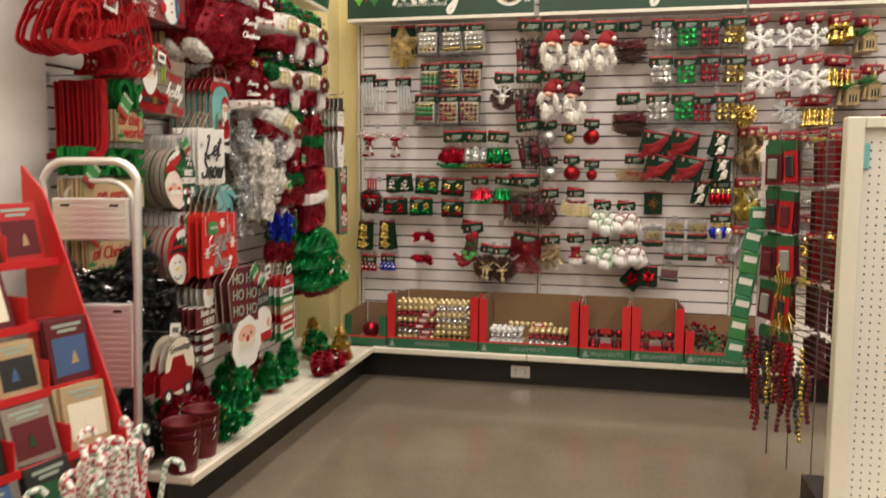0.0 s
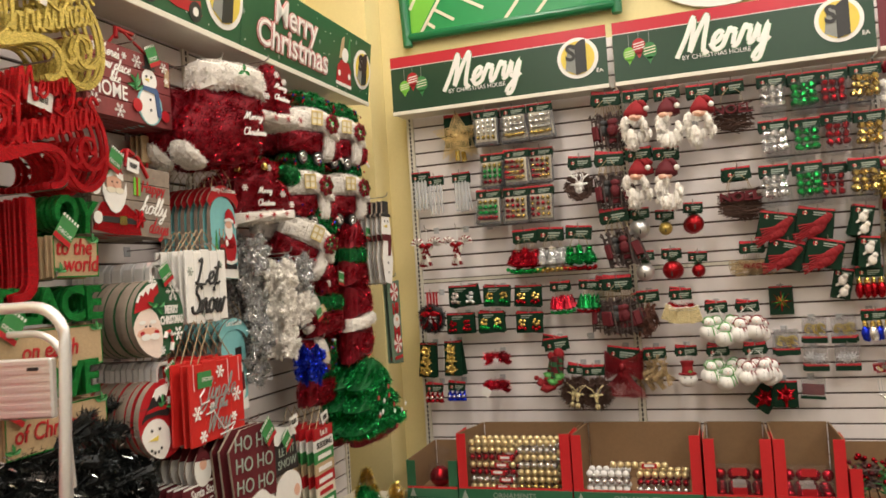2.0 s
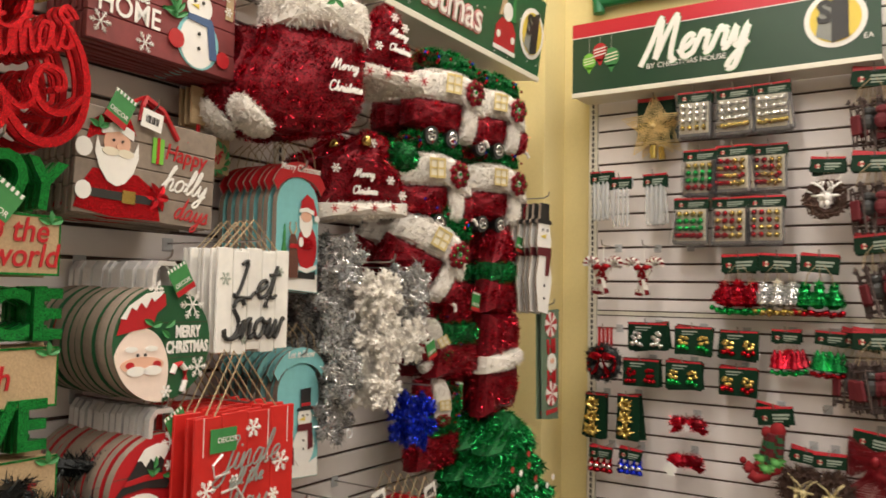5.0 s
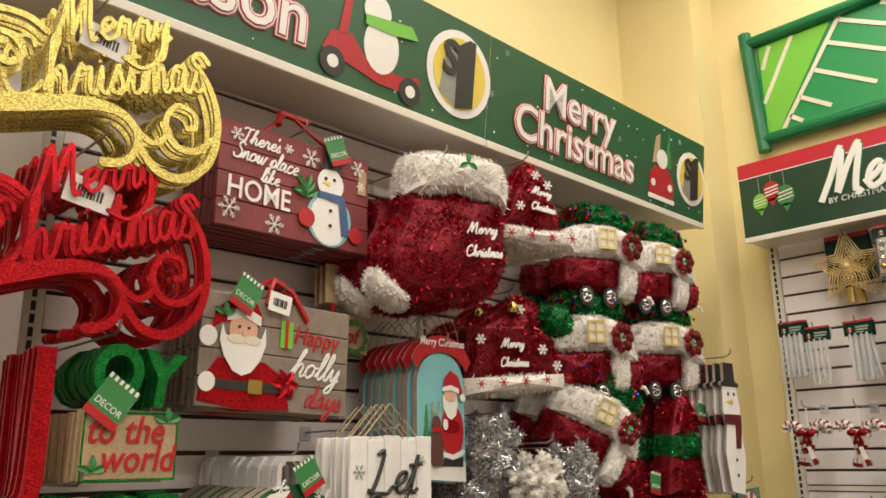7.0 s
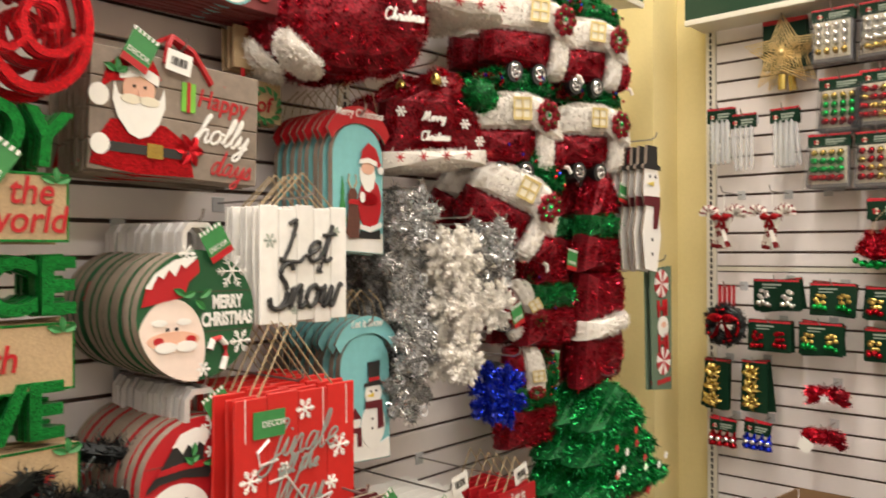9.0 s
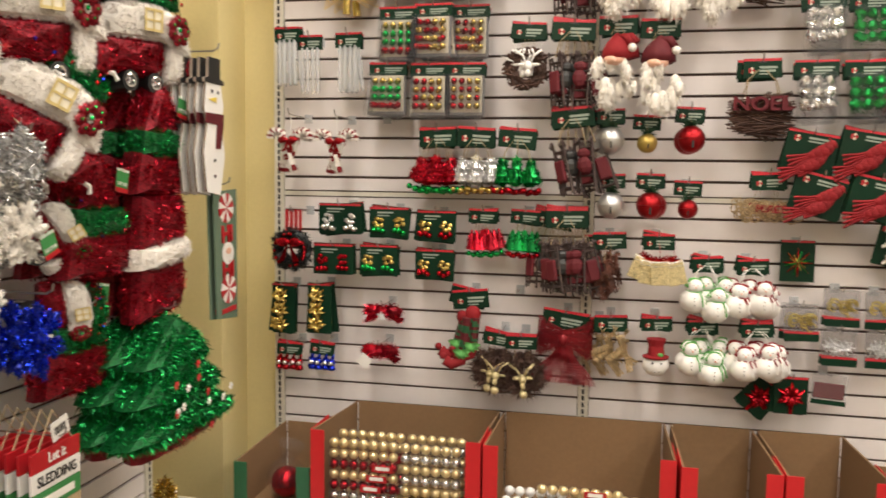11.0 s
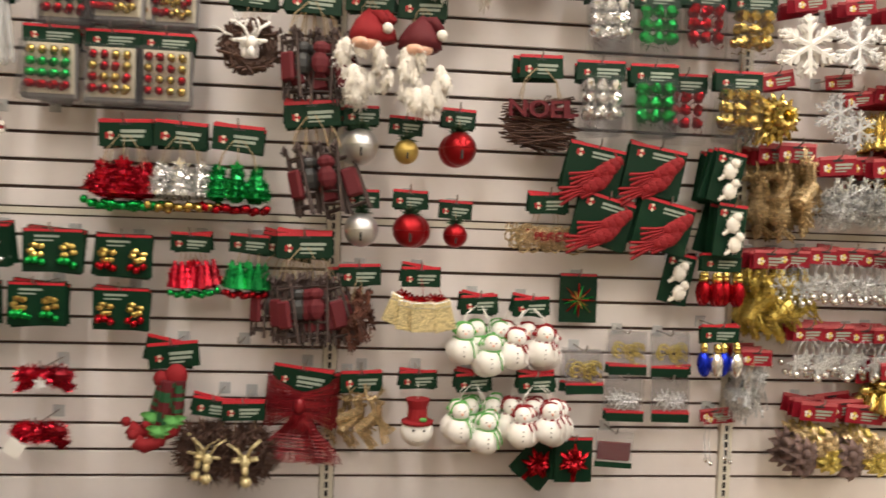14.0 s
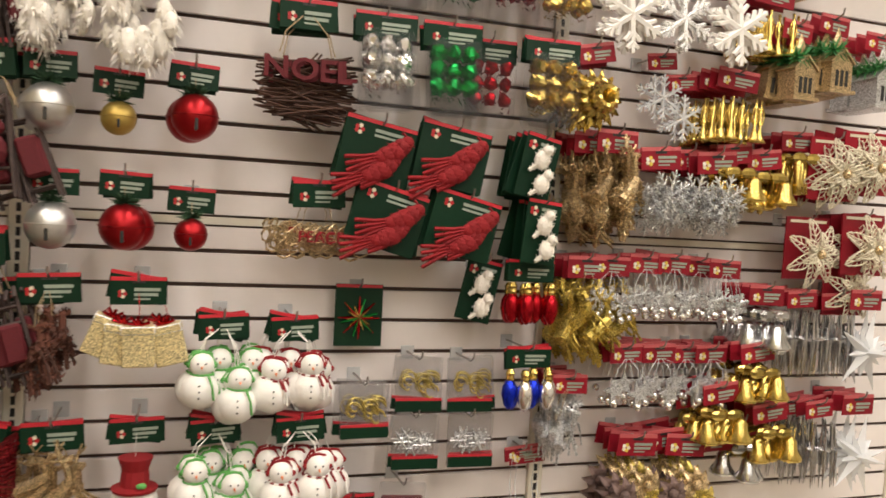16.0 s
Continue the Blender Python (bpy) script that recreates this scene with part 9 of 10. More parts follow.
def red_tree(rng):
    t = pack("tinsel_tree", "wine tinsel tree shape with a green tinsel band", "tinsel tree", "tinsel trees")
    soft(t, "upper", [(-0.015, 0.0), (-0.09, -0.14), (0.09, -0.14), (0.015, 0.0)][::-1], -0.05, 0.04, T_RED, 1500, 0.018, rng)
    soft(t, "band", [(-0.1, -0.13), (-0.11, -0.2), (0.11, -0.2), (0.1, -0.13)][::-1], -0.06, 0.04, T_GREEN, 1100, 0.02, rng)
    soft(t, "lower", [(-0.11, -0.19), (-0.14, -0.31), (0.14, -0.31), (0.11, -0.19)][::-1], -0.055, 0.04, T_RED, 1700, 0.018, rng)
    decor_tag(t, 0.04, -0.03, -0.08, 10)
    return t


def red_stocking(rng):
    t = pack("tinsel_stocking", "wine tinsel stocking with a white band", "tinsel decoration", "tinsel stockings")
    soft(t, "upper", [(-0.1, 0.0), (-0.12, -0.16), (0.12, -0.14), (0.12, 0.0)][::-1], -0.06, 0.04, T_RED, 1900, 0.018, rng)
    soft(t, "band", [(-0.13, -0.15), (-0.13, -0.21), (0.13, -0.185), (0.13, -0.125)][::-1], -0.075, 0.045, T_WHITE, 1100, 0.018, rng)
    soft(t, "lower", [(-0.11, -0.2), (-0.13, -0.36), (0.1, -0.34), (0.12, -0.18)][::-1], -0.06, 0.04, T_RED, 1700, 0.018, rng)
    return t


def snowman_felt(rng):
    t = pack("felt_snowman", "tall white snowman cutout with a wine scarf and dark hat", "wall decoration", "snowman cutouts")
    flat(t, "body", [(-0.04, -0.06), (-0.05, -0.13), (-0.035, -0.17), (-0.055, -0.24), (-0.04, -0.34), (0.03, -0.35), (0.055, -0.25), (0.04, -0.17), (0.05, -0.12), (0.035, -0.06)][::-1], FOAM, 0.0, rise=0.006)
    flat(t, "hat", [(-0.05, -0.065), (-0.05, -0.055), (-0.032, -0.05), (-0.028, 0.0), (0.03, 0.0), (0.03, -0.05), (0.05, -0.055), (0.05, -0.065)], DARK, -0.002, rise=0.008)
    flat(t, "scarf", [(-0.048, -0.165), (-0.045, -0.14), (0.048, -0.14), (0.048, -0.165), (0.03, -0.23), (0.005, -0.23), (0.012, -0.168)], WINE, -0.002, rise=0.0015)
    flat(t, "nose", [(0.01, -0.098), (-0.03, -0.106), (0.01, -0.112)], YELLOW_INK, -0.002)
    for c in ((-0.012, -0.085), (0.02, -0.085), (0.0, -0.26), (0.0, -0.3)):
        flat(t, "coal", disc(*c, 0.005, 8), DARK, -0.002)
    return t


def hoho_banner(rng):
    t = pack("felt_banner", "green felt banner with red peppermints and a santa face", "wall decoration")
    flat(t, "felt", [(-0.075, 0.0), (-0.075, -0.4), (0.055, -0.42), (0.075, 0.0)][::-1], paint("sage felt", (0.12, 0.18, 0.12), 0.85, scale=300, vary=0.2, bump=0.3), 0.0, rise=0.004)
    for z in (-0.055, -0.315):
        bm = bmesh.new()
        for k in range(12):
            a, b = math.tau * k / 12, math.tau * (k + 1) / 12
            slab(bm, [(0, z), (0.048 * math.cos(b), z + 0.048 * math.sin(b)), (0.048 * math.cos(a), z + 0.048 * math.sin(a))], -0.003, -0.0005, k % 2)
        part("peppermint", bm, [RED, WHITE], t)
    write("HI", 0.075, 0, -0.003, -0.14, RED, t, "letters", 0.002, 0, 0.002)
    write("HI", 0.075, 0, -0.003, -0.255, RED, t, "letters", 0.002, 0, 0.002)
    flat(t, "face", disc(0, -0.2, 0.036, 20), WHITE, -0.005, rise=0.003)
    flat(t, "blush", disc(0, -0.192, 0.016, 14, 0.01), PINK, -0.0065)
    part("letter_bar", boxes((-0.045, 0.045, -0.003, -0.0005, -0.39, -0.375)), RED, t)
    return t


def stop_sign(rng):
    t = pack("wooden_stake", "santa stop here sign of dark red boards with a striped post", "wall sign", "stop here signs")
    part("board", boxes((-0.1, 0.1, 0, 0.008, -0.2, -0.1), bevel=0.003), WINE, t)
    write("Santa Stop", 0.04, 0, -0.002, -0.13, WHITE, t, "print", 0.0006, 0.2, 0.0006, 0, 0.8)
    write("HERE", 0.04, 0, -0.002, -0.17, WHITE, t, "print", 0.0006, 0, 0.0006)
    part("board_trim", boxes((-0.1, 0.1, -0.0022, -0.0005, -0.2, -0.194), (-0.1, 0.1, -0.0022, -0.0005, -0.106, -0.1)), WHITE, t)
    flat(t, "figure", disc(0.0, -0.06, 0.045, 20, 0.055), WHITE, -0.003, rise=0.006)
    flat(t, "figure_hat", [(-0.04, -0.03), (-0.01, 0.02), (0.03, -0.02), (0.04, -0.04)], WINE, -0.0045)
    flat(t, "figure_face", disc(0, -0.045, 0.018, 14), PINK, -0.0045)
    for k in range(6):
        part("post_stripe", boxes((-0.04, 0.04, 0.002, 0.009, -0.225 - 0.022 * k, -0.2035 - 0.022 * k)), WHITE if k % 2 else WINE, t)
    return t


def hoho_santa(rng):
    t = pack("hanging_plaque", "red HO HO HO plaque with a white-bearded santa head", "wall plaque", "HO HO plaques")
    flat(t, "board", [(-0.1, -0.2), (-0.12, -0.05), (-0.06, 0.0), (0.07, 0.0), (0.11, -0.06), (0.11, -0.22)], WINE, 0.0, rise=0.007)
    for z in (-0.045, -0.105, -0.165):
        write("HO HO", 0.058, 0.0, -0.002, z, INK, t, "print", 0.0008, 0, 0.0, -4)
    flat(t, "beard", [(0.115 * math.cos(-a) * (1 + 0.05 * math.sin(9 * a)), -0.29 + 0.1 * math.sin(-a) * (1 + 0.06 * math.sin(8 * a))) for a in (math.tau * k / 32 for k in range(32))], WHITE, -0.006, rise=0.005)
    flat(t, "face", disc(0, -0.255, 0.07, 22, 0.035), PINK, -0.0075)
    for x in (-0.03, 0.03):
        flat(t, "eye", disc(x, -0.255, 0.006, 10), DARK, -0.009)
        flat(t, "moustache", disc(x * 1.1, -0.29, 0.036, 16, 0.016), CREAM, -0.009)
    flat(t, "nose", disc(0, -0.272, 0.012, 12), RED, -0.0105)
    decor_tag(t, 0.04, 0.0, -0.014, -35, 1.1)
    return t


def snow_hat_plaque(rng):
    t = pack("hanging_plaque", "black top hat plaque over a pink-cheeked snowman head", "wall plaque", "snowman plaques")
    flat(t, "hat", [(-0.1, -0.15), (-0.09, 0.0), (0.07, 0.0), (0.09, -0.15)], DARK, 0.0, rise=0.007)
    flat(t, "snow_cap", [(-0.1, -0.03), (-0.08, 0.012), (0.06, 0.015), (0.085, -0.025), (0.05, -0.02), (0.02, -0.04), (-0.02, -0.018), (-0.06, -0.042)], WHITE, -0.002)
    write("LET IT", 0.045, 0, -0.002, -0.07, INK, t, "print", 0.0008)
    write("SNOW", 0.045, 0, -0.002, -0.115, INK, t, "print", 0.0008)
    flat(t, "head", disc(0.0, -0.22, 0.1, 26, 0.075), WHITE, -0.003, rise=0.006)
    flat(t, "cheek", disc(0.06, -0.23, 0.022, 14), PINK, -0.0045)
    flat(t, "scarf", [(-0.1, -0.31), (-0.09, -0.27), (0.09, -0.27), (0.1, -0.31)], RED, -0.0045)
    decor_tag(t, -0.03, 0.0, -0.012, -35, 1.1)
    barcode_tag(t, 0.05, 0.05, -0.01, -10, 0.06, 0.045)
    return t


def sledding_sign(rng):
    t = pack("wooden_sign", "stacked small boards sign with red and green lettering", "wall sign", "stacked board signs")
    for k, (col, word) in enumerate(((RED, "Let it"), (WHITE, "SLEDDING"), (LEAF, ""), (BURLAP, ""), (RED, ""), (CREAM, ""), (LEAF, ""))):
        part("board", boxes((-0.085, 0.085, 0, 0.007, -0.047 * (k + 1) + 0.002, -0.047 * k), bevel=0.001), col, t)
        if word:
            write(word, 0.034, 0, -0.002, -0.047 * k - 0.022, DARK if col is WHITE else WHITE, t, "print", 0.0006, 0, 0.0005, 0, 0.85)
        else:
            part("print_bar", boxes((-0.06, 0.06, -0.0012, -0.0002, -0.047 * k - 0.032, -0.047 * k - 0.014)), WHITE if col is not CREAM else RED, t)
    bm = bmesh.new()
    tube(bm, [(-0.06, 0.003, 0.0), (0.0, 0.008, 0.08), (0.06, 0.003, 0.0)], 0.002, 5)
    part("hanging_string", bm, STRING, t)
    barcode_tag(t, 0.0, 0.06, -0.008, -12, 0.06, 0.045)
    return t


def truck_plaque(rng):
    t = pack("hanging_plaque", "cream oval plaque with a red painted truck", "wall plaque")
    flat(t, "board", disc(0.02, -0.11, 0.1, 26, 0.11), CREAM, 0.0, rise=0.006)
    flat(t, "truck", [(-0.12, -0.2), (-0.12, -0.12), (-0.05, -0.115), (-0.03, -0.07), (0.04, -0.07), (0.06, -0.12), (0.1, -0.13), (0.1, -0.2)], G_RED, -0.003, rise=0.003)
    for x in (-0.075, 0.06):
        flat(t, "wheel", disc(x, -0.205, 0.03, 18), DARK, -0.0045)
        flat(t, "hub", disc(x, -0.205, 0.015, 14), WHITE, -0.006)
    write("Greetings", 0.036, 0.02, -0.002, -0.04, DARK, t, "print", 0.0006, 0.3)
    barcode_tag(t, -0.02, 0.06, -0.01, 10, 0.07, 0.05)
    return t


def black_garland(rng):
    t = pack("tinsel_garland", "thick black tinsel garland looped over the pegs", "tinsel garland")
    bm = bmesh.new()
    for k in range(5):
        pts = [(-0.3 + 0.13 * q + rng.uniform(-0.03, 0.03), rng.uniform(-0.08, 0.08), -0.05 * k - 0.04 * math.sin(q * 1.3 + k) + rng.uniform(-0.02, 0.02)) for q in range(6)]
        tube(bm, pts, 0.02, 6)
    for k in range(3):
        pts = [(0.3 + 0.02 * k, rng.uniform(-0.05, 0.05), -0.1), (0.36, -0.03, -0.25), (0.3 - 0.05 * k, 0, -0.42)]
        tube(bm, pts, 0.02, 6)
    bm.normal_update()
    strands(bm, on_mesh(bm, 13000, rng), 0.03, 0.0026, rng, 1)
    part("tinsel", bm, [CORES[T_BLACK.name], T_BLACK], t)
    bm = bmesh.new()
    strands(bm, [((rng.uniform(-0.3, 0.3), -0.05, rng.uniform(-0.25, 0.0)), (0, -1, 0)) for _ in range(260)], 0.03, 0.0026, rng)
    part("silver_thread", bm, T_SILVER, t)
    return t


KINDS.update({
    "word_gold": word_sign(G_GOLD, "gold glitter Merry Christmas word sign with scrollwork"),
    "word_red": word_sign(G_RED, "red glitter Merry Christmas word sign with scrollwork"),
    "joy": burlap_sign("OY", "to the/world", "J", "red and green glitter JOY sign with a burlap board"),
    "peace": burlap_sign("PEACE", "on earth", "", "green glitter PEACE sign with a burlap board"),
    "love": burlap_sign("LOVE", "of Christmas", "", "green glitter LOVE sign with a burlap board"),
    "home": home_sign, "santa_sign": santa_sign, "peace_boards": peace_boards, "big_stocking": big_stocking,
    "tinsel_bell": tinsel_bell, "tinsel_boot": tinsel_boot, "camper": camper, "arch": arch_board,
    "arch_snow": lambda r: arch_board(r, True), "plaque": lambda r: round_plaque(r, False), "plaque_snow": lambda r: round_plaque(r, True),
    "snow_sign": snow_sign, "jingle": jingle_bag,
    "gar_silver": lambda r: garland(r, T_SILVER, 0.16, 0.52, 0.08, 5200, "long silver tinsel snowflake garland"),
    "gar_white": lambda r: puffy_flakes(r, FLEECE, 0.145, 3, "white fluffy snowflakes hanging in a string"),
    "puff_white": lambda r: puffy_flakes(r, FLEECE, 0.14, 1, "white fluffy snowflake with a green tag", True),
    "gar_flake": lambda r: garland(r, T_SILVER, 0.14, 0.14, 0.06, 1500, "silver tinsel snowflake hanging on a peg"),
    "gar_blue": lambda r: puffy_flakes(r, T_BLUE, 0.16, 1, "blue tinsel snowflake hanging on a peg"),
    "big_tree": lambda r: tinsel_tree(r, 0.58, 0.36, "big green tinsel tree shape with a wine fringe"),
    "red_tree": red_tree, "red_stocking": red_stocking, "snowman_felt": snowman_felt, "hoho_banner": hoho_banner,
    "stop_sign": stop_sign, "hoho_santa": hoho_santa, "snow_hat": snow_hat_plaque, "sledding": sledding_sign, "truck": truck_plaque,
    "black_garland": black_garland,
})


def hang_left(kind, y, z, x, count=1, step=0.016, tilt=0.0, turn=0.0, peg=True, rise=0.0, size=1.0):
    """Goods on a peg of the side slatwall: the front one at x, the rest towards the wall."""
    for k in range(count):
        m = pose(max(x - step * k, LEFT_X + 0.012), y + RNG.uniform(-0.004, 0.004) * (k > 0), z + rise * k + RNG.uniform(-0.003, 0.003) * (k > 0), 0, tilt + RNG.uniform(-1.5, 1.5) * (k > 0), 90 + turn + RNG.uniform(-1.5, 1.5))
        m = m @ Matrix.Scale(size / (PROTO[kind].scale.x if kind in PROTO else 1.0), 4)
        if kind in PROTO:
            (copy_behind if k else copy_thing)(PROTO[kind], m)
        else:
            PROTO[kind] = KINDS[kind](random.Random(kind))
            PROTO[kind].matrix_world = m
    if peg:
        hook(0, 0, x - LEFT_X + 0.02, pose(LEFT_X, y, z + 0.02, 0, 0, 90))


hang_left("word_gold", 2.525, 2.2, -1.53, 6, 0.024)
hang_left("word_red", 2.525, 1.92, -1.53, 8, 0.024)
hang_left("joy", 2.59, 1.6, -1.56, 11, 0.018)
hang_left("peace", 2.56, 1.36, -1.58, 6, 0.018)
hang_left("love", 2.57, 1.16, -1.58, 5, 0.018)
hang_left("home", 3.01, 2.115, -1.66, 8, 0.02, 0)
hang_left("santa_sign", 2.96, 1.732, -1.63, 9, 0.02, 2)
hang_left("peace_boards", 3.22, 1.87, -1.75, 3, 0.02)
hang_left("big_stocking", 3.37, 2.13, -1.58, 2, 0.13, turn=-26)
hang_left("tinsel_bell", 3.69, 2.2, -1.58, 2, 0.12, turn=-22)
hang_left("tinsel_boot", 3.63, 1.82, -1.6, 2, 0.12, turn=-22)
hang_left("arch", 3.385, 1.66, -1.6, 8, 0.028)
hang_left("arch_snow", 3.405, 1.18, -1.6, 8, 0.028)
hang_left("plaque", 2.945, 1.405, -1.55, 14, 0.021)
hang_left("plaque_snow", 2.95, 1.1, -1.55, 13, 0.022)
hang_left("snow_sign", 3.185, 1.46, -1.54, 6, 0.022)
hang_left("jingle", 3.11, 1.1, -1.47, 9, 0.03)
for y, z, x, n, tilt in ((4.045, 2.075, -1.56, 2, 4), (4.42, 2.1, -1.6, 2, 4), (3.985, 1.8, -1.58, 2, 0), (4.425, 1.83, -1.6, 2, 2), (4.0, 1.57, -1.55, 2, 26), (4.12, 1.22, -1.6, 1, 60), (4.14, 1.0, -1.6, 1, 85)):
    hang_left("camper", y - 0.02, z, x, n, 0.12, tilt, -33, size=0.97 if tilt < 50 else 0.6)
hang_left("gar_silver", 3.53, 1.5, -1.57, 3, 0.09)
hang_left("gar_white", 3.64, 1.43, -1.5, 3, 0.06)
hang_left("gar_flake", 3.78, 1.42, -1.5, 2, 0.08)
hang_left("puff_white", 3.765, 1.3, -1.5, 2, 0.06)
hang_left("gar_blue", 3.755, 1.085, -1.45, 2, 0.06)
hang_left("big_tree", 4.33, 0.96, -1.5, 2, 0.12)
hang_left("red_tree", 4.4, 1.61, -1.58, 2, 0.12)
hang_left("red_tree", 4.16, 1.4, -1.62, 2, 0.1)
hang_left("red_tree", 4.12, 1.1, -1.66, 1, 0.1)
hang_left("red_stocking", 4.38, 1.3, -1.58, 2, 0.12)
hang_left("snowman_felt", 4.49, 1.7, -1.43, 10, 0.026, size=1.15)
hang_left("hoho_banner", 4.63, 1.31, -1.47, 2, 0.02, tilt=-3)
hang_left("stop_sign", 3.05, 0.83, -1.5, 6, 0.03)
hang_left("hoho_santa", 3.22, 0.87, -1.42, 6, 0.035, size=1.15)
hang_left("snow_hat", 3.56, 0.78, -1.5, 6, 0.035)
hang_left("sledding", 3.86, 0.74, -1.5, 6, 0.03)
hang_left("truck", 2.72, 0.66, -1.45, 3, 0.03)
hang_left("black_garland", 2.56, 0.98, -1.62, 1, 0.1)
hang_left("black_garland", 2.62, 0.84, -1.66, 1, 0.1)


# ---- goods on the side deck ----
def mini_tree(x, y, h, col, pot, lie=0.0, turn=0.0):
    h *= 0.86
    rng = random.Random(int(x * 1000 + y * 777))
    t = thing("mini_tree", "small tinsel tabletop tree on the deck", "tinsel tree", "mini trees", pose(x, y, 0.2 + (0.05 if lie else 0.0), lie, 0, turn))
    bm = bmesh.new()
    lathe(bm, [(h * 0.34, h * 0.16), (h * 0.22, h * 0.36), (h * 0.27, h * 0.38), (h * 0.14, h * 0.62), (h * 0.17, h * 0.64), (0.004, h)], 10)
    bm.normal_update()
    strands(bm, on_mesh(bm, 3000, rng), 0.026, 0.003, rng, 1, 0.0, 1.6)
    part("needles", bm, [CORES[col.name], col], t)
    if pot:
        bm = bmesh.new()
        lathe(bm, [(h * 0.09, 0.0), (h * 0.12, h * 0.15), (h * 0.13, h * 0.16)], 12)
        part("pot", bm, pot, t)
    for k in range(8):
        bm = bmesh.new()
        a, f = math.tau * k / 6 + rng.random(), rng.uniform(0.22, 0.9)
        r = h * 0.36 * (1 - f) + 0.016
        ball(bm, (r * math.cos(a), r * math.sin(a), h * f), 0.0065, 7, 5)
        part("bauble", bm, (SILVER, RED_FOIL, GOLD)[k % 3] if col is T_GREEN else SILVER, t)
    return t


for x, y, h, col, pot, lie, turn in (
        (-1.35, 4.22, 0.25, T_GOLD, None, 0, 0), (-1.42, 4.13, 0.24, T_GREEN, None, 0, 0), (-1.62, 4.5, 0.24, T_GOLD, None, 0, 0), (-1.55, 4.32, 0.2, T_GREEN, None, 0, 0),
        (-1.5, 3.36, 0.24, T_GREEN, RED_FOIL, 0, 0), (-1.46, 3.14, 0.25, T_GREEN, RED_FOIL, 18, 90), (-1.44, 2.98, 0.22, T_GREEN, RED_FOIL, 70, 60), (-1.5, 3.62, 0.24, T_GREEN, RED_FOIL, 0, 0),
        (-1.5, 3.82, 0.22, T_GREEN, RED_FOIL, 0, 0), (-1.64, 3.5, 0.25, T_GREEN, RED_FOIL, 0, 0), (-1.66, 3.76, 0.24, T_RED, None, 0, 0), (-1.42, 3.98, 0.24, T_RED, None, 80, 80), (-1.38, 4.06, 0.2, T_RED, None, 85, 150),
        (-1.48, 3.0, 0.24, T_RED, None, 70, -60), (-1.62, 3.02, 0.28, T_RED, None, 0, 0), (-1.56, 2.86, 0.24, T_GREEN, RED_FOIL, 40, 10), (-1.65, 3.2, 0.25, T_RED, None, 0, 0), (-1.42, 2.9, 0.2, T_GREEN, RED_FOIL, 75, 120),
        (-1.66, 2.72, 0.32, T_BLACK, None, 0, 0), (-1.58, 4.02, 0.22, T_GREEN, RED_FOIL, 0, 0), (-1.54, 2.62, 0.3, T_BLACK, None, 0, 0), (-1.52, 2.78, 0.24, T_RED, None, 30, 30), (-1.6, 3.34, 0.24, T_GREEN, RED_FOIL, 0, 0)):
    mini_tree(x, y, h, col, pot, lie, turn)
for x, y in ((-1.38, 2.76), (-1.37, 2.6)):
    for k in range(3):
        b = thing("tin_bucket", "red tin bucket on the deck", "bucket", "red buckets", pose(x, y, 0.2 + 0.03 * k))
        bm = bmesh.new()
        lathe(bm, [(0.05, 0.0), (0.052, 0.004), (0.068, 0.12), (0.071, 0.124), (0.068, 0.126), (0.064, 0.12), (0.05, 0.012)], 18)
        part("pail", bm, PAIL, b, smooth=True)
        bm = bmesh.new()
        tube(bm, [(0.07 * math.cos(a), -0.02, 0.1 - 0.05 * math.sin(a)) for a in (math.pi * q / 8 for q in range(9))], 0.002, 5)
        part("handle", bm, CHROME, b)


# ---- step ladder ----
lad = thing("step_ladder", "folded aluminium step ladder with ribbed treads", "ladder", m=pose(-1.535, 2.37, 0, 0, 0, 12))
for y, w, r, top in ((0.0, 0.155, 0.014, 1.315), (0.055, 0.115, 0.009, 1.25)):
    bm = bmesh.new()
    pts = [(-w, y - 0.1 * (y == 0), 0.0), (-w, y, top - 0.09)] + [(-w + 0.08 * (1 - math.cos(a)), y, top - 0.08 + 0.08 * math.sin(a)) for a in (math.pi / 2 * k / 6 for k in range(1, 7))]
    pts += [(-p[0], p[1], p[2]) for p in pts[::-1]]
    tube(bm, pts, r, 10)
    part("rail", bm, CHROME, lad, smooth=True)
for z0, z1 in ((1.055, 1.195), (0.56, 0.845), (0.2, 0.44)):
    bm = bmesh.new()
    box(bm, -0.125, 0.125, -0.012, 0.01, z0, z1, 0.004)
    n = int((z1 - z0) / 0.02)
    for k in range(n):
        box(bm, -0.12, 0.12, -0.0145, -0.0125, z0 + 0.006 + 0.02 * k, z0 + 0.016 + 0.02 * k)
    part("tread", bm, CHROME, lad)
    bm = bmesh.new()
    for s in (-1, 1):
        box(bm, s * 0.08 - 0.014, s * 0.08 + 0.014, -0.0165, -0.0148, z1 - 0.028, z1 - 0.02)
    part("tread_slot", bm, DARK, lad)
for s in (-1, 1):
    bm = bmesh.new()
    rod(bm, (s * 0.14, 0.02, 1.02), (s * 0.128, 0.05, 0.88), 0.006, 6)
    part("brace", bm, CHROME, lad)
    bm = bmesh.new()
    lathe(bm, [(0.02, 0.0), (0.018, 0.04)], 10, (s * 0.155, -0.1, 0))
    part("rubber_foot", bm, DARK, lad)


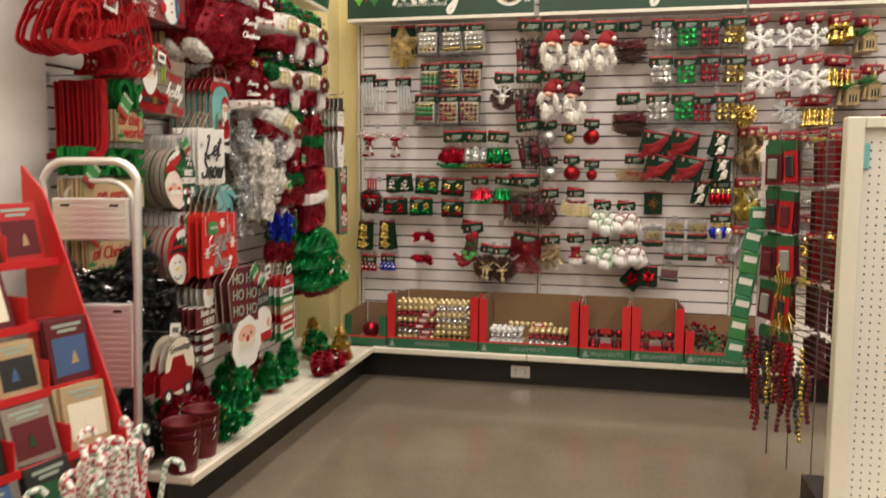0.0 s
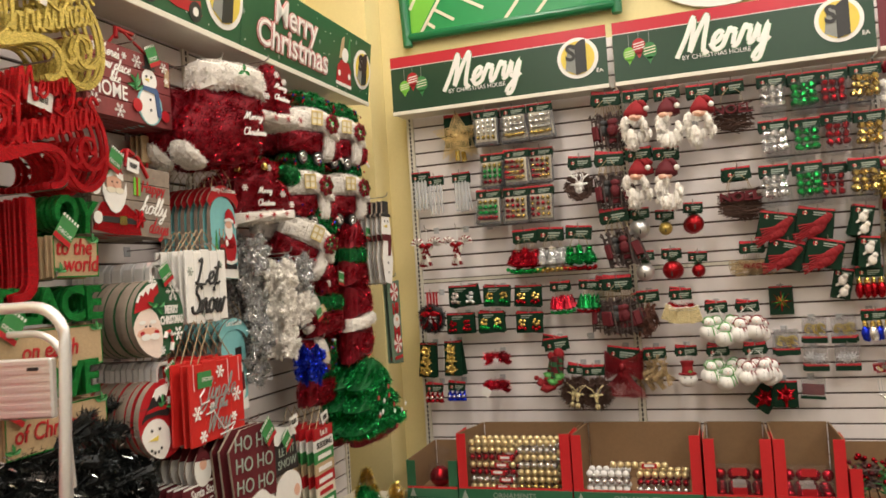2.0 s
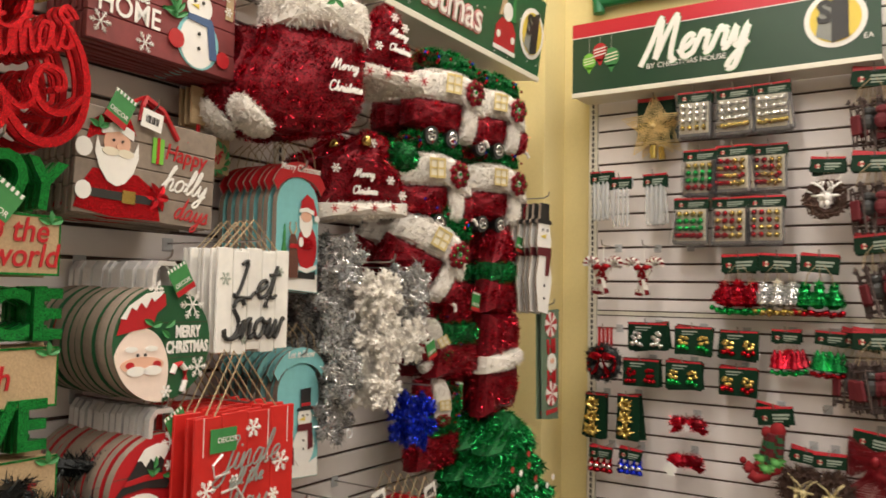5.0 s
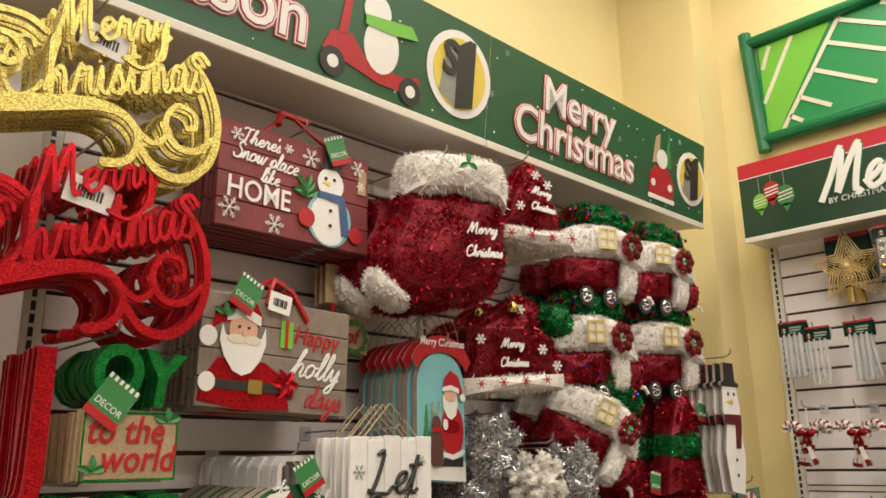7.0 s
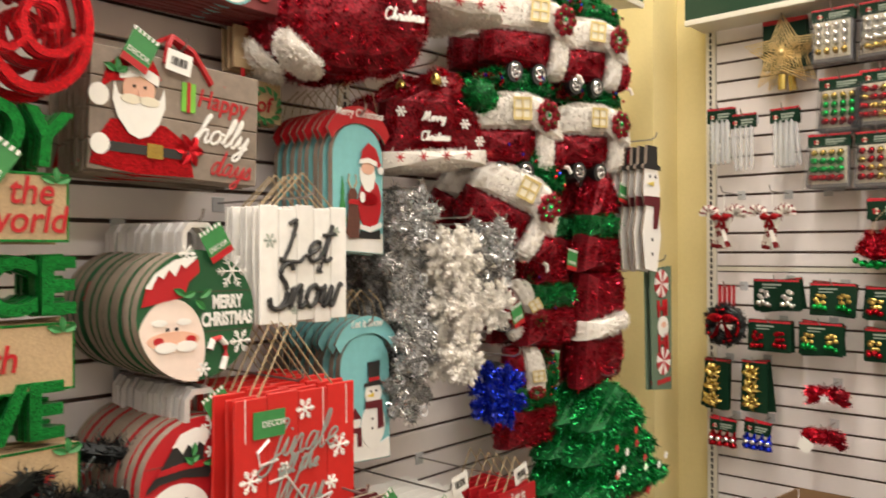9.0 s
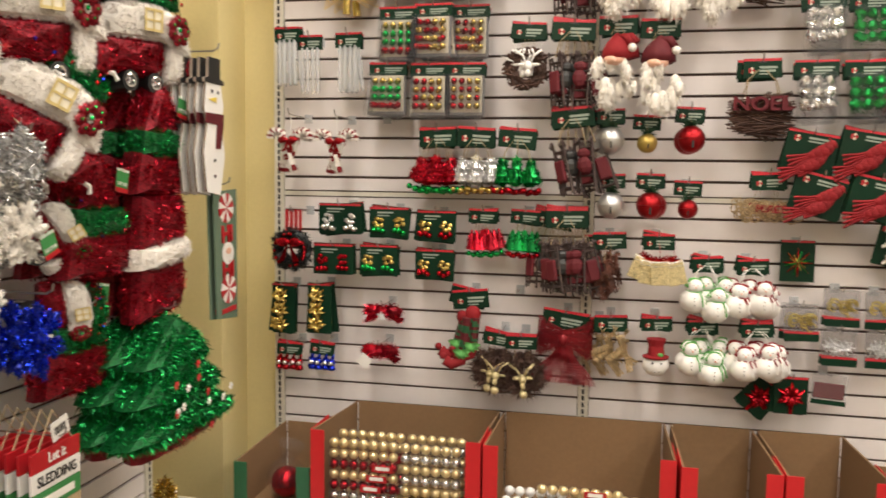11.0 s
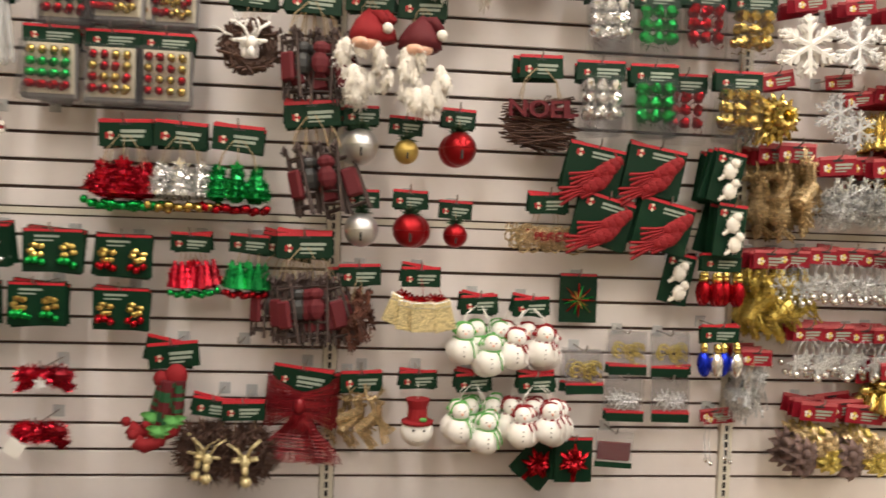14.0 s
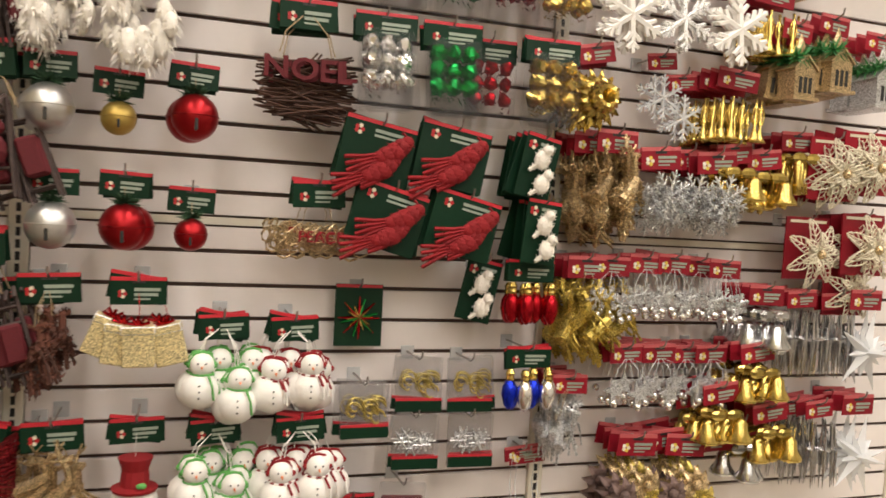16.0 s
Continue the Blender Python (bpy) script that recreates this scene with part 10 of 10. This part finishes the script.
# ---- red card display ----
DARK_TEAL = paint("teal card print", (0.06, 0.19, 0.19), 0.5, scale=60, vary=0.15, bump=0.04)
disp = thing("card_display", "red cardboard tiered display stand for cards and small books", "display stand", m=pose(-1.71, 1.95, 0, 0, 0, 75))
drng = random.Random(11)
for s in (-1, 1):
    bm = bmesh.new()
    prof = [(0.0, 0.0), (0.62, 0.0), (0.6, 0.14), (0.1, 1.22), (0.0, 1.3)]
    a = [bm.verts.new((s * 0.25, -d, z)) for d, z in prof]
    b = [bm.verts.new((s * 0.25 + 0.006, -d, z)) for d, z in prof]
    bm.faces.new(a), bm.faces.new(b[::-1])
    for k in range(5):
        bm.faces.new((a[k], b[k], b[(k + 1) % 5], a[(k + 1) % 5]))
    bmesh.ops.recalc_face_normals(bm, faces=bm.faces[:])
    part("side_panel", bm, BOX_RED, disp)
cover = [WINE, SIGN_LEAF, BLUE_INK, BURLAP, RED, DARK_TEAL, WOOD, SIGN_GREEN, CREAM, DARK]
for s in (-0.083, 0.083):
    for k in range(7):
        z, d = 1.12 - 0.17 * k, 0.1 + 0.08 * k
        part("divider", boxes((s - 0.002, s + 0.002, -d - 0.06, -d + 0.07, z - 0.108, z - 0.02)), BOX_RED, disp)
for k in range(7):
    z, d = 1.12 - 0.17 * k, 0.1 + 0.08 * k
    part("shelf", boxes((-0.244, 0.244, -d - 0.06, -d + 0.07, z - 0.115, z - 0.109)), BOX_RED, disp)
    part("shelf_lip", boxes((-0.246, 0.246, -d - 0.066, -d - 0.0605, z - 0.118, z - 0.095)), BOX_RED, disp)
    for c in range(3):
        if (k, c) == (1, 2):
            continue
        x = -0.165 + 0.165 * c + drng.uniform(-0.015, 0.015)
        col = cover[(k * 3 + c * 7) % len(cover)]
        w, h = drng.choice(((0.07, 0.165), (0.062, 0.15), (0.072, 0.18), (0.066, 0.19)))
        lean = -14 + drng.uniform(-6, 6)
        for q in range(drng.choice((3, 4))):
            bk = thing("greeting_card_pack", "pack of small printed holiday cards on the red display", "card pack", "card packs",
                       disp.matrix_world @ pose(x + drng.uniform(-0.004, 0.004), -d - 0.035 + 0.017 * q, z - 0.109, lean, drng.uniform(-2, 2), drng.uniform(-4, 4)))
            part("pack", boxes((-w, w, -0.006, 0.006, 0, h), bevel=0.0015), col, bk)
            if q:
                continue
            tint = cover[(k + c * 3 + 4) % len(cover)]
            part("picture", boxes((-w * 0.8, w * 0.8, -0.0072, -0.0062, h * 0.14, h * 0.72)), tint if tint is not col else CREAM, bk)
            bm = bmesh.new()
            cx, cz = drng.uniform(-0.012, 0.012), h * 0.3
            for s in range(3):
                slab(bm, [(cx - 0.014 + 0.003 * s, cz + 0.01 * s), (cx, cz + 0.016 + 0.01 * s), (cx + 0.014 - 0.003 * s, cz + 0.01 * s)], -0.0088 - 0.0003 * s, -0.0075)
            part("painted_tree", bm, cover[(k * 5 + c + 1) % len(cover)], bk)
            for s in range(2):
                part("print", boxes((-w * (0.7 - 0.25 * s), w * (0.7 - 0.25 * s), -0.0072, -0.0062, h * (0.87 - 0.08 * s), h * (0.92 - 0.08 * s))), INK if col is not CREAM else RED, bk)
CANE_PINK = paint("pale pink candy stripe", (0.5, 0.1, 0.11), 0.3, scale=60, vary=0.1, bump=0.05)
CANE_MINT = paint("pale green candy stripe", (0.16, 0.34, 0.2), 0.3, scale=60, vary=0.1, bump=0.05)
for k in range(22):
    cn = thing("candy_cane", "wrapped striped candy cane in the card display", "candy", "candy canes",
               disp.matrix_world @ pose(-0.1 + 0.011 * k + drng.uniform(-0.02, 0.02), -0.64 + 0.02 * (k % 4) + drng.uniform(-0.01, 0.01), 0.2 + drng.uniform(-0.05, 0.07), drng.uniform(-8, 8), -28 + 2.0 * k + drng.uniform(-10, 10), drng.uniform(0, 360)))
    bm = bmesh.new()
    pts = [(0, 0, 0.34 * q / 44) for q in range(45)] + [(0.024 * (1 - math.cos(a)), 0, 0.34 + 0.024 * math.sin(a)) for a in (math.pi * q / 9 for q in range(1, 10))]
    tube(bm, pts, 0.0078, 9)
    for i, f in enumerate(bm.faces):
        f.material_index = 1 if (i // 9 + i % 9 // 3) % 3 == 0 else 0
    part("stick", bm, [WHITE, CANE_MINT if k % 3 == 0 else CANE_PINK], cn)


# ---- pegboard fixture and its side rack ----
gon = thing("gondola", "cream steel gondola fixture with bare pegboard panels", "shelving", m=pose(0.86, 2.72, 0))
part("post", boxes((-0.03, 0.02, 0.0, 0.06, 0, 1.46), bevel=0.004), STEEL_WHITE, gon)
part("top_rail", boxes((0.021, 2.2, 0.0, 0.06, 1.425, 1.46), bevel=0.004), STEEL_WHITE, gon)
part("panel", boxes((0.021, 2.2, 0.025, 0.04, 0.2, 1.424)), WHITE_WALL, gon)
bm = bmesh.new()
for i in range(26):
    for k in range(46):
        x, z = 0.045 + 0.0254 * i, 0.24 + 0.0254 * k
        vs = [bm.verts.new((x + 0.0034 * math.cos(-a), 0.0243, z + 0.0034 * math.sin(-a))) for a in (math.tau * q / 6 for q in range(6))]
        bm.faces.new(vs)
tagged(part("peg_holes", bm, BLACK, gon), kind="stuff")
part("deck", boxes((-0.02, 2.2, -0.4, 0.02, 0.15, 0.19), bevel=0.005), DECK, gon)
part("kick_plate", boxes((0.0, 2.2, -0.3, 0.5, 0, 0.149)), BLACK, gon)
part("rear_panel", boxes((-0.02, 2.2, 0.0605, 0.08, 0.2, 1.46)), WHITE_WALL, gon)

MINT = paint("bright green packet", (0.03, 0.19, 0.09), 0.35, scale=60, vary=0.12, bump=0.1)
RACK = pose(0.8, 3.02, 0, 0, 0, -76)
rack = thing("wire_rack", "grey wire grid wing rack hung on the fixture's end", "wire rack", m=RACK)
for k in range(36):
    bm = bmesh.new()
    z = 0.62 + 0.0235 * k
    rod(bm, (-0.26, 0, z), (0.26, 0, z), 0.0022, 5)
    part("wire", bm, PEG, rack)
for x in (-0.26, -0.09, 0.09, 0.26):
    bm = bmesh.new()
    rod(bm, (x, 0.004, 0.2), (x, 0.004, 1.45), 0.003, 6)
    part("upright_wire", bm, PEG, rack)
part("bracket", boxes((0.22, 0.3, -0.02, 0.03, 1.3, 1.38), bevel=0.004), TEAL, rack)
grng = random.Random(5)
for r in range(5):
    for c in range(4):
        near = c > 1
        for q in range(3):
            z = 1.4 - 0.17 * r + grng.uniform(-0.012, 0.008)
            p = thing("gift_pack", "red and dark green carded gift item on the wire rack", "gift pack", "carded gifts",
                      RACK @ (pose(-0.02 + 0.15 * (c - 2) + 0.022 * q, 0.03 + 0.008 * q, z, 0, grng.uniform(-3, 3), -62 + grng.uniform(-6, 6)) if near else
                              pose(-0.2 + 0.125 * c + 0.012 * q, -0.03 - 0.014 * q, z, 0, grng.uniform(-5, 5), 28 + grng.uniform(-12, 12))))
            dull = r > 2 and near
            part("card", boxes((-0.03, 0.03, 0, 0.003, -0.145, 0.0), bevel=0.001), RED if not dull and (q + c) % 3 == 0 else WINE, p)
            part("card_top", boxes((-0.03, 0.03, -0.002, -0.0003, -0.034, 0.001)), SIGN_LEAF, p)
            part("blister", boxes((-0.018, 0.018, -0.011, -0.0005, -0.125, -0.05), bevel=0.005), (DARK, WINE, GREY_INK)[(r + c + q) % 3], p)
for k in range(2, 9):
    p = thing("strip_pack", "green and white packet on a clear clip strip", "packet", "strip packets",
              pose(0.69 - 0.01 * k, 3.24, 1.33 - 0.085 * k, 0, 6 + grng.uniform(-8, 8), grng.uniform(-25, 10)))
    part("packet", boxes((-0.032, 0.032, -0.01, 0.01, -0.084, 0.0), bevel=0.004), (MINT, LEAF, MINT)[k % 3], p)
    part("label", boxes((-0.024, 0.024, -0.0125, -0.0105, -0.04, -0.016)), WHITE, p)
strip = thing("clip_strip", "clear plastic clip strip hanging from the rack", "clip strip", m=pose(0.7, 3.26, 0.55))
part("strip", boxes((-0.02, 0.02, 0.014, 0.016, 0, 0.86)), FROST, strip)
part("price_label", boxes((-0.03, 0.03, 0.01, 0.013, 0.78, 0.82)), WHITE, strip)
part("price_label", boxes((-0.03, 0.03, 0.01, 0.013, 0.64, 0.67)), WHITE, strip)
for k in range(20):
    x, y = 0.66 + 0.011 * (k % 12) + 0.02 * (k // 12), 3.26 - 0.04 * (k % 12) + grng.uniform(-0.02, 0.02)
    top = 0.66 + grng.uniform(-0.05, 0.05)
    n = grng.choice((11, 14, 18))
    g = thing("bead_garland", "hanging string of shiny beads on the wire rack", "bead garland", "bead garlands", pose(x, y, top))
    col = (WINE, RED_FOIL, WINE, DARK, GOLD, WINE)[k % 6]
    for q in range(n):
        o = shared(("gbead", col.name), "bead", g, lambda: (lambda bm: (ball(bm, (0, 0, 0), 0.009, 7, 5), bm)[1])(bmesh.new()), col, True)
        o.location = (0.004 * math.sin(q * 0.9 + k), 0.004 * math.cos(q * 1.3), -0.018 * q)
tas = thing("rope_tassel", "looped gold rope tassel on the wire rack", "tassel", m=pose(0.735, 3.06, 0.9) @ Matrix.Scale(0.75, 4))
bm = bmesh.new()
for k in range(5):
    tube(bm, [(0.012 * (k - 2), 0, -0.14), (0.018 * (k - 2), -0.01, -0.07), (0.01 * (k - 2), -0.01, 0.0), (0.018 * (k - 2), -0.006, 0.07), (0.0, 0, 0.12)], 0.006, 6)
part("rope", bm, GOLD, tas)
bm = bmesh.new()
strands(bm, [((grng.uniform(-0.03, 0.03), grng.uniform(-0.02, 0.02), -0.14), (grng.uniform(-0.4, 0.4), grng.uniform(-0.4, 0.4), -1)) for _ in range(120)], 0.12, 0.003, grng, 0, 0.4)
part("fringe", bm, GOLD, tas)
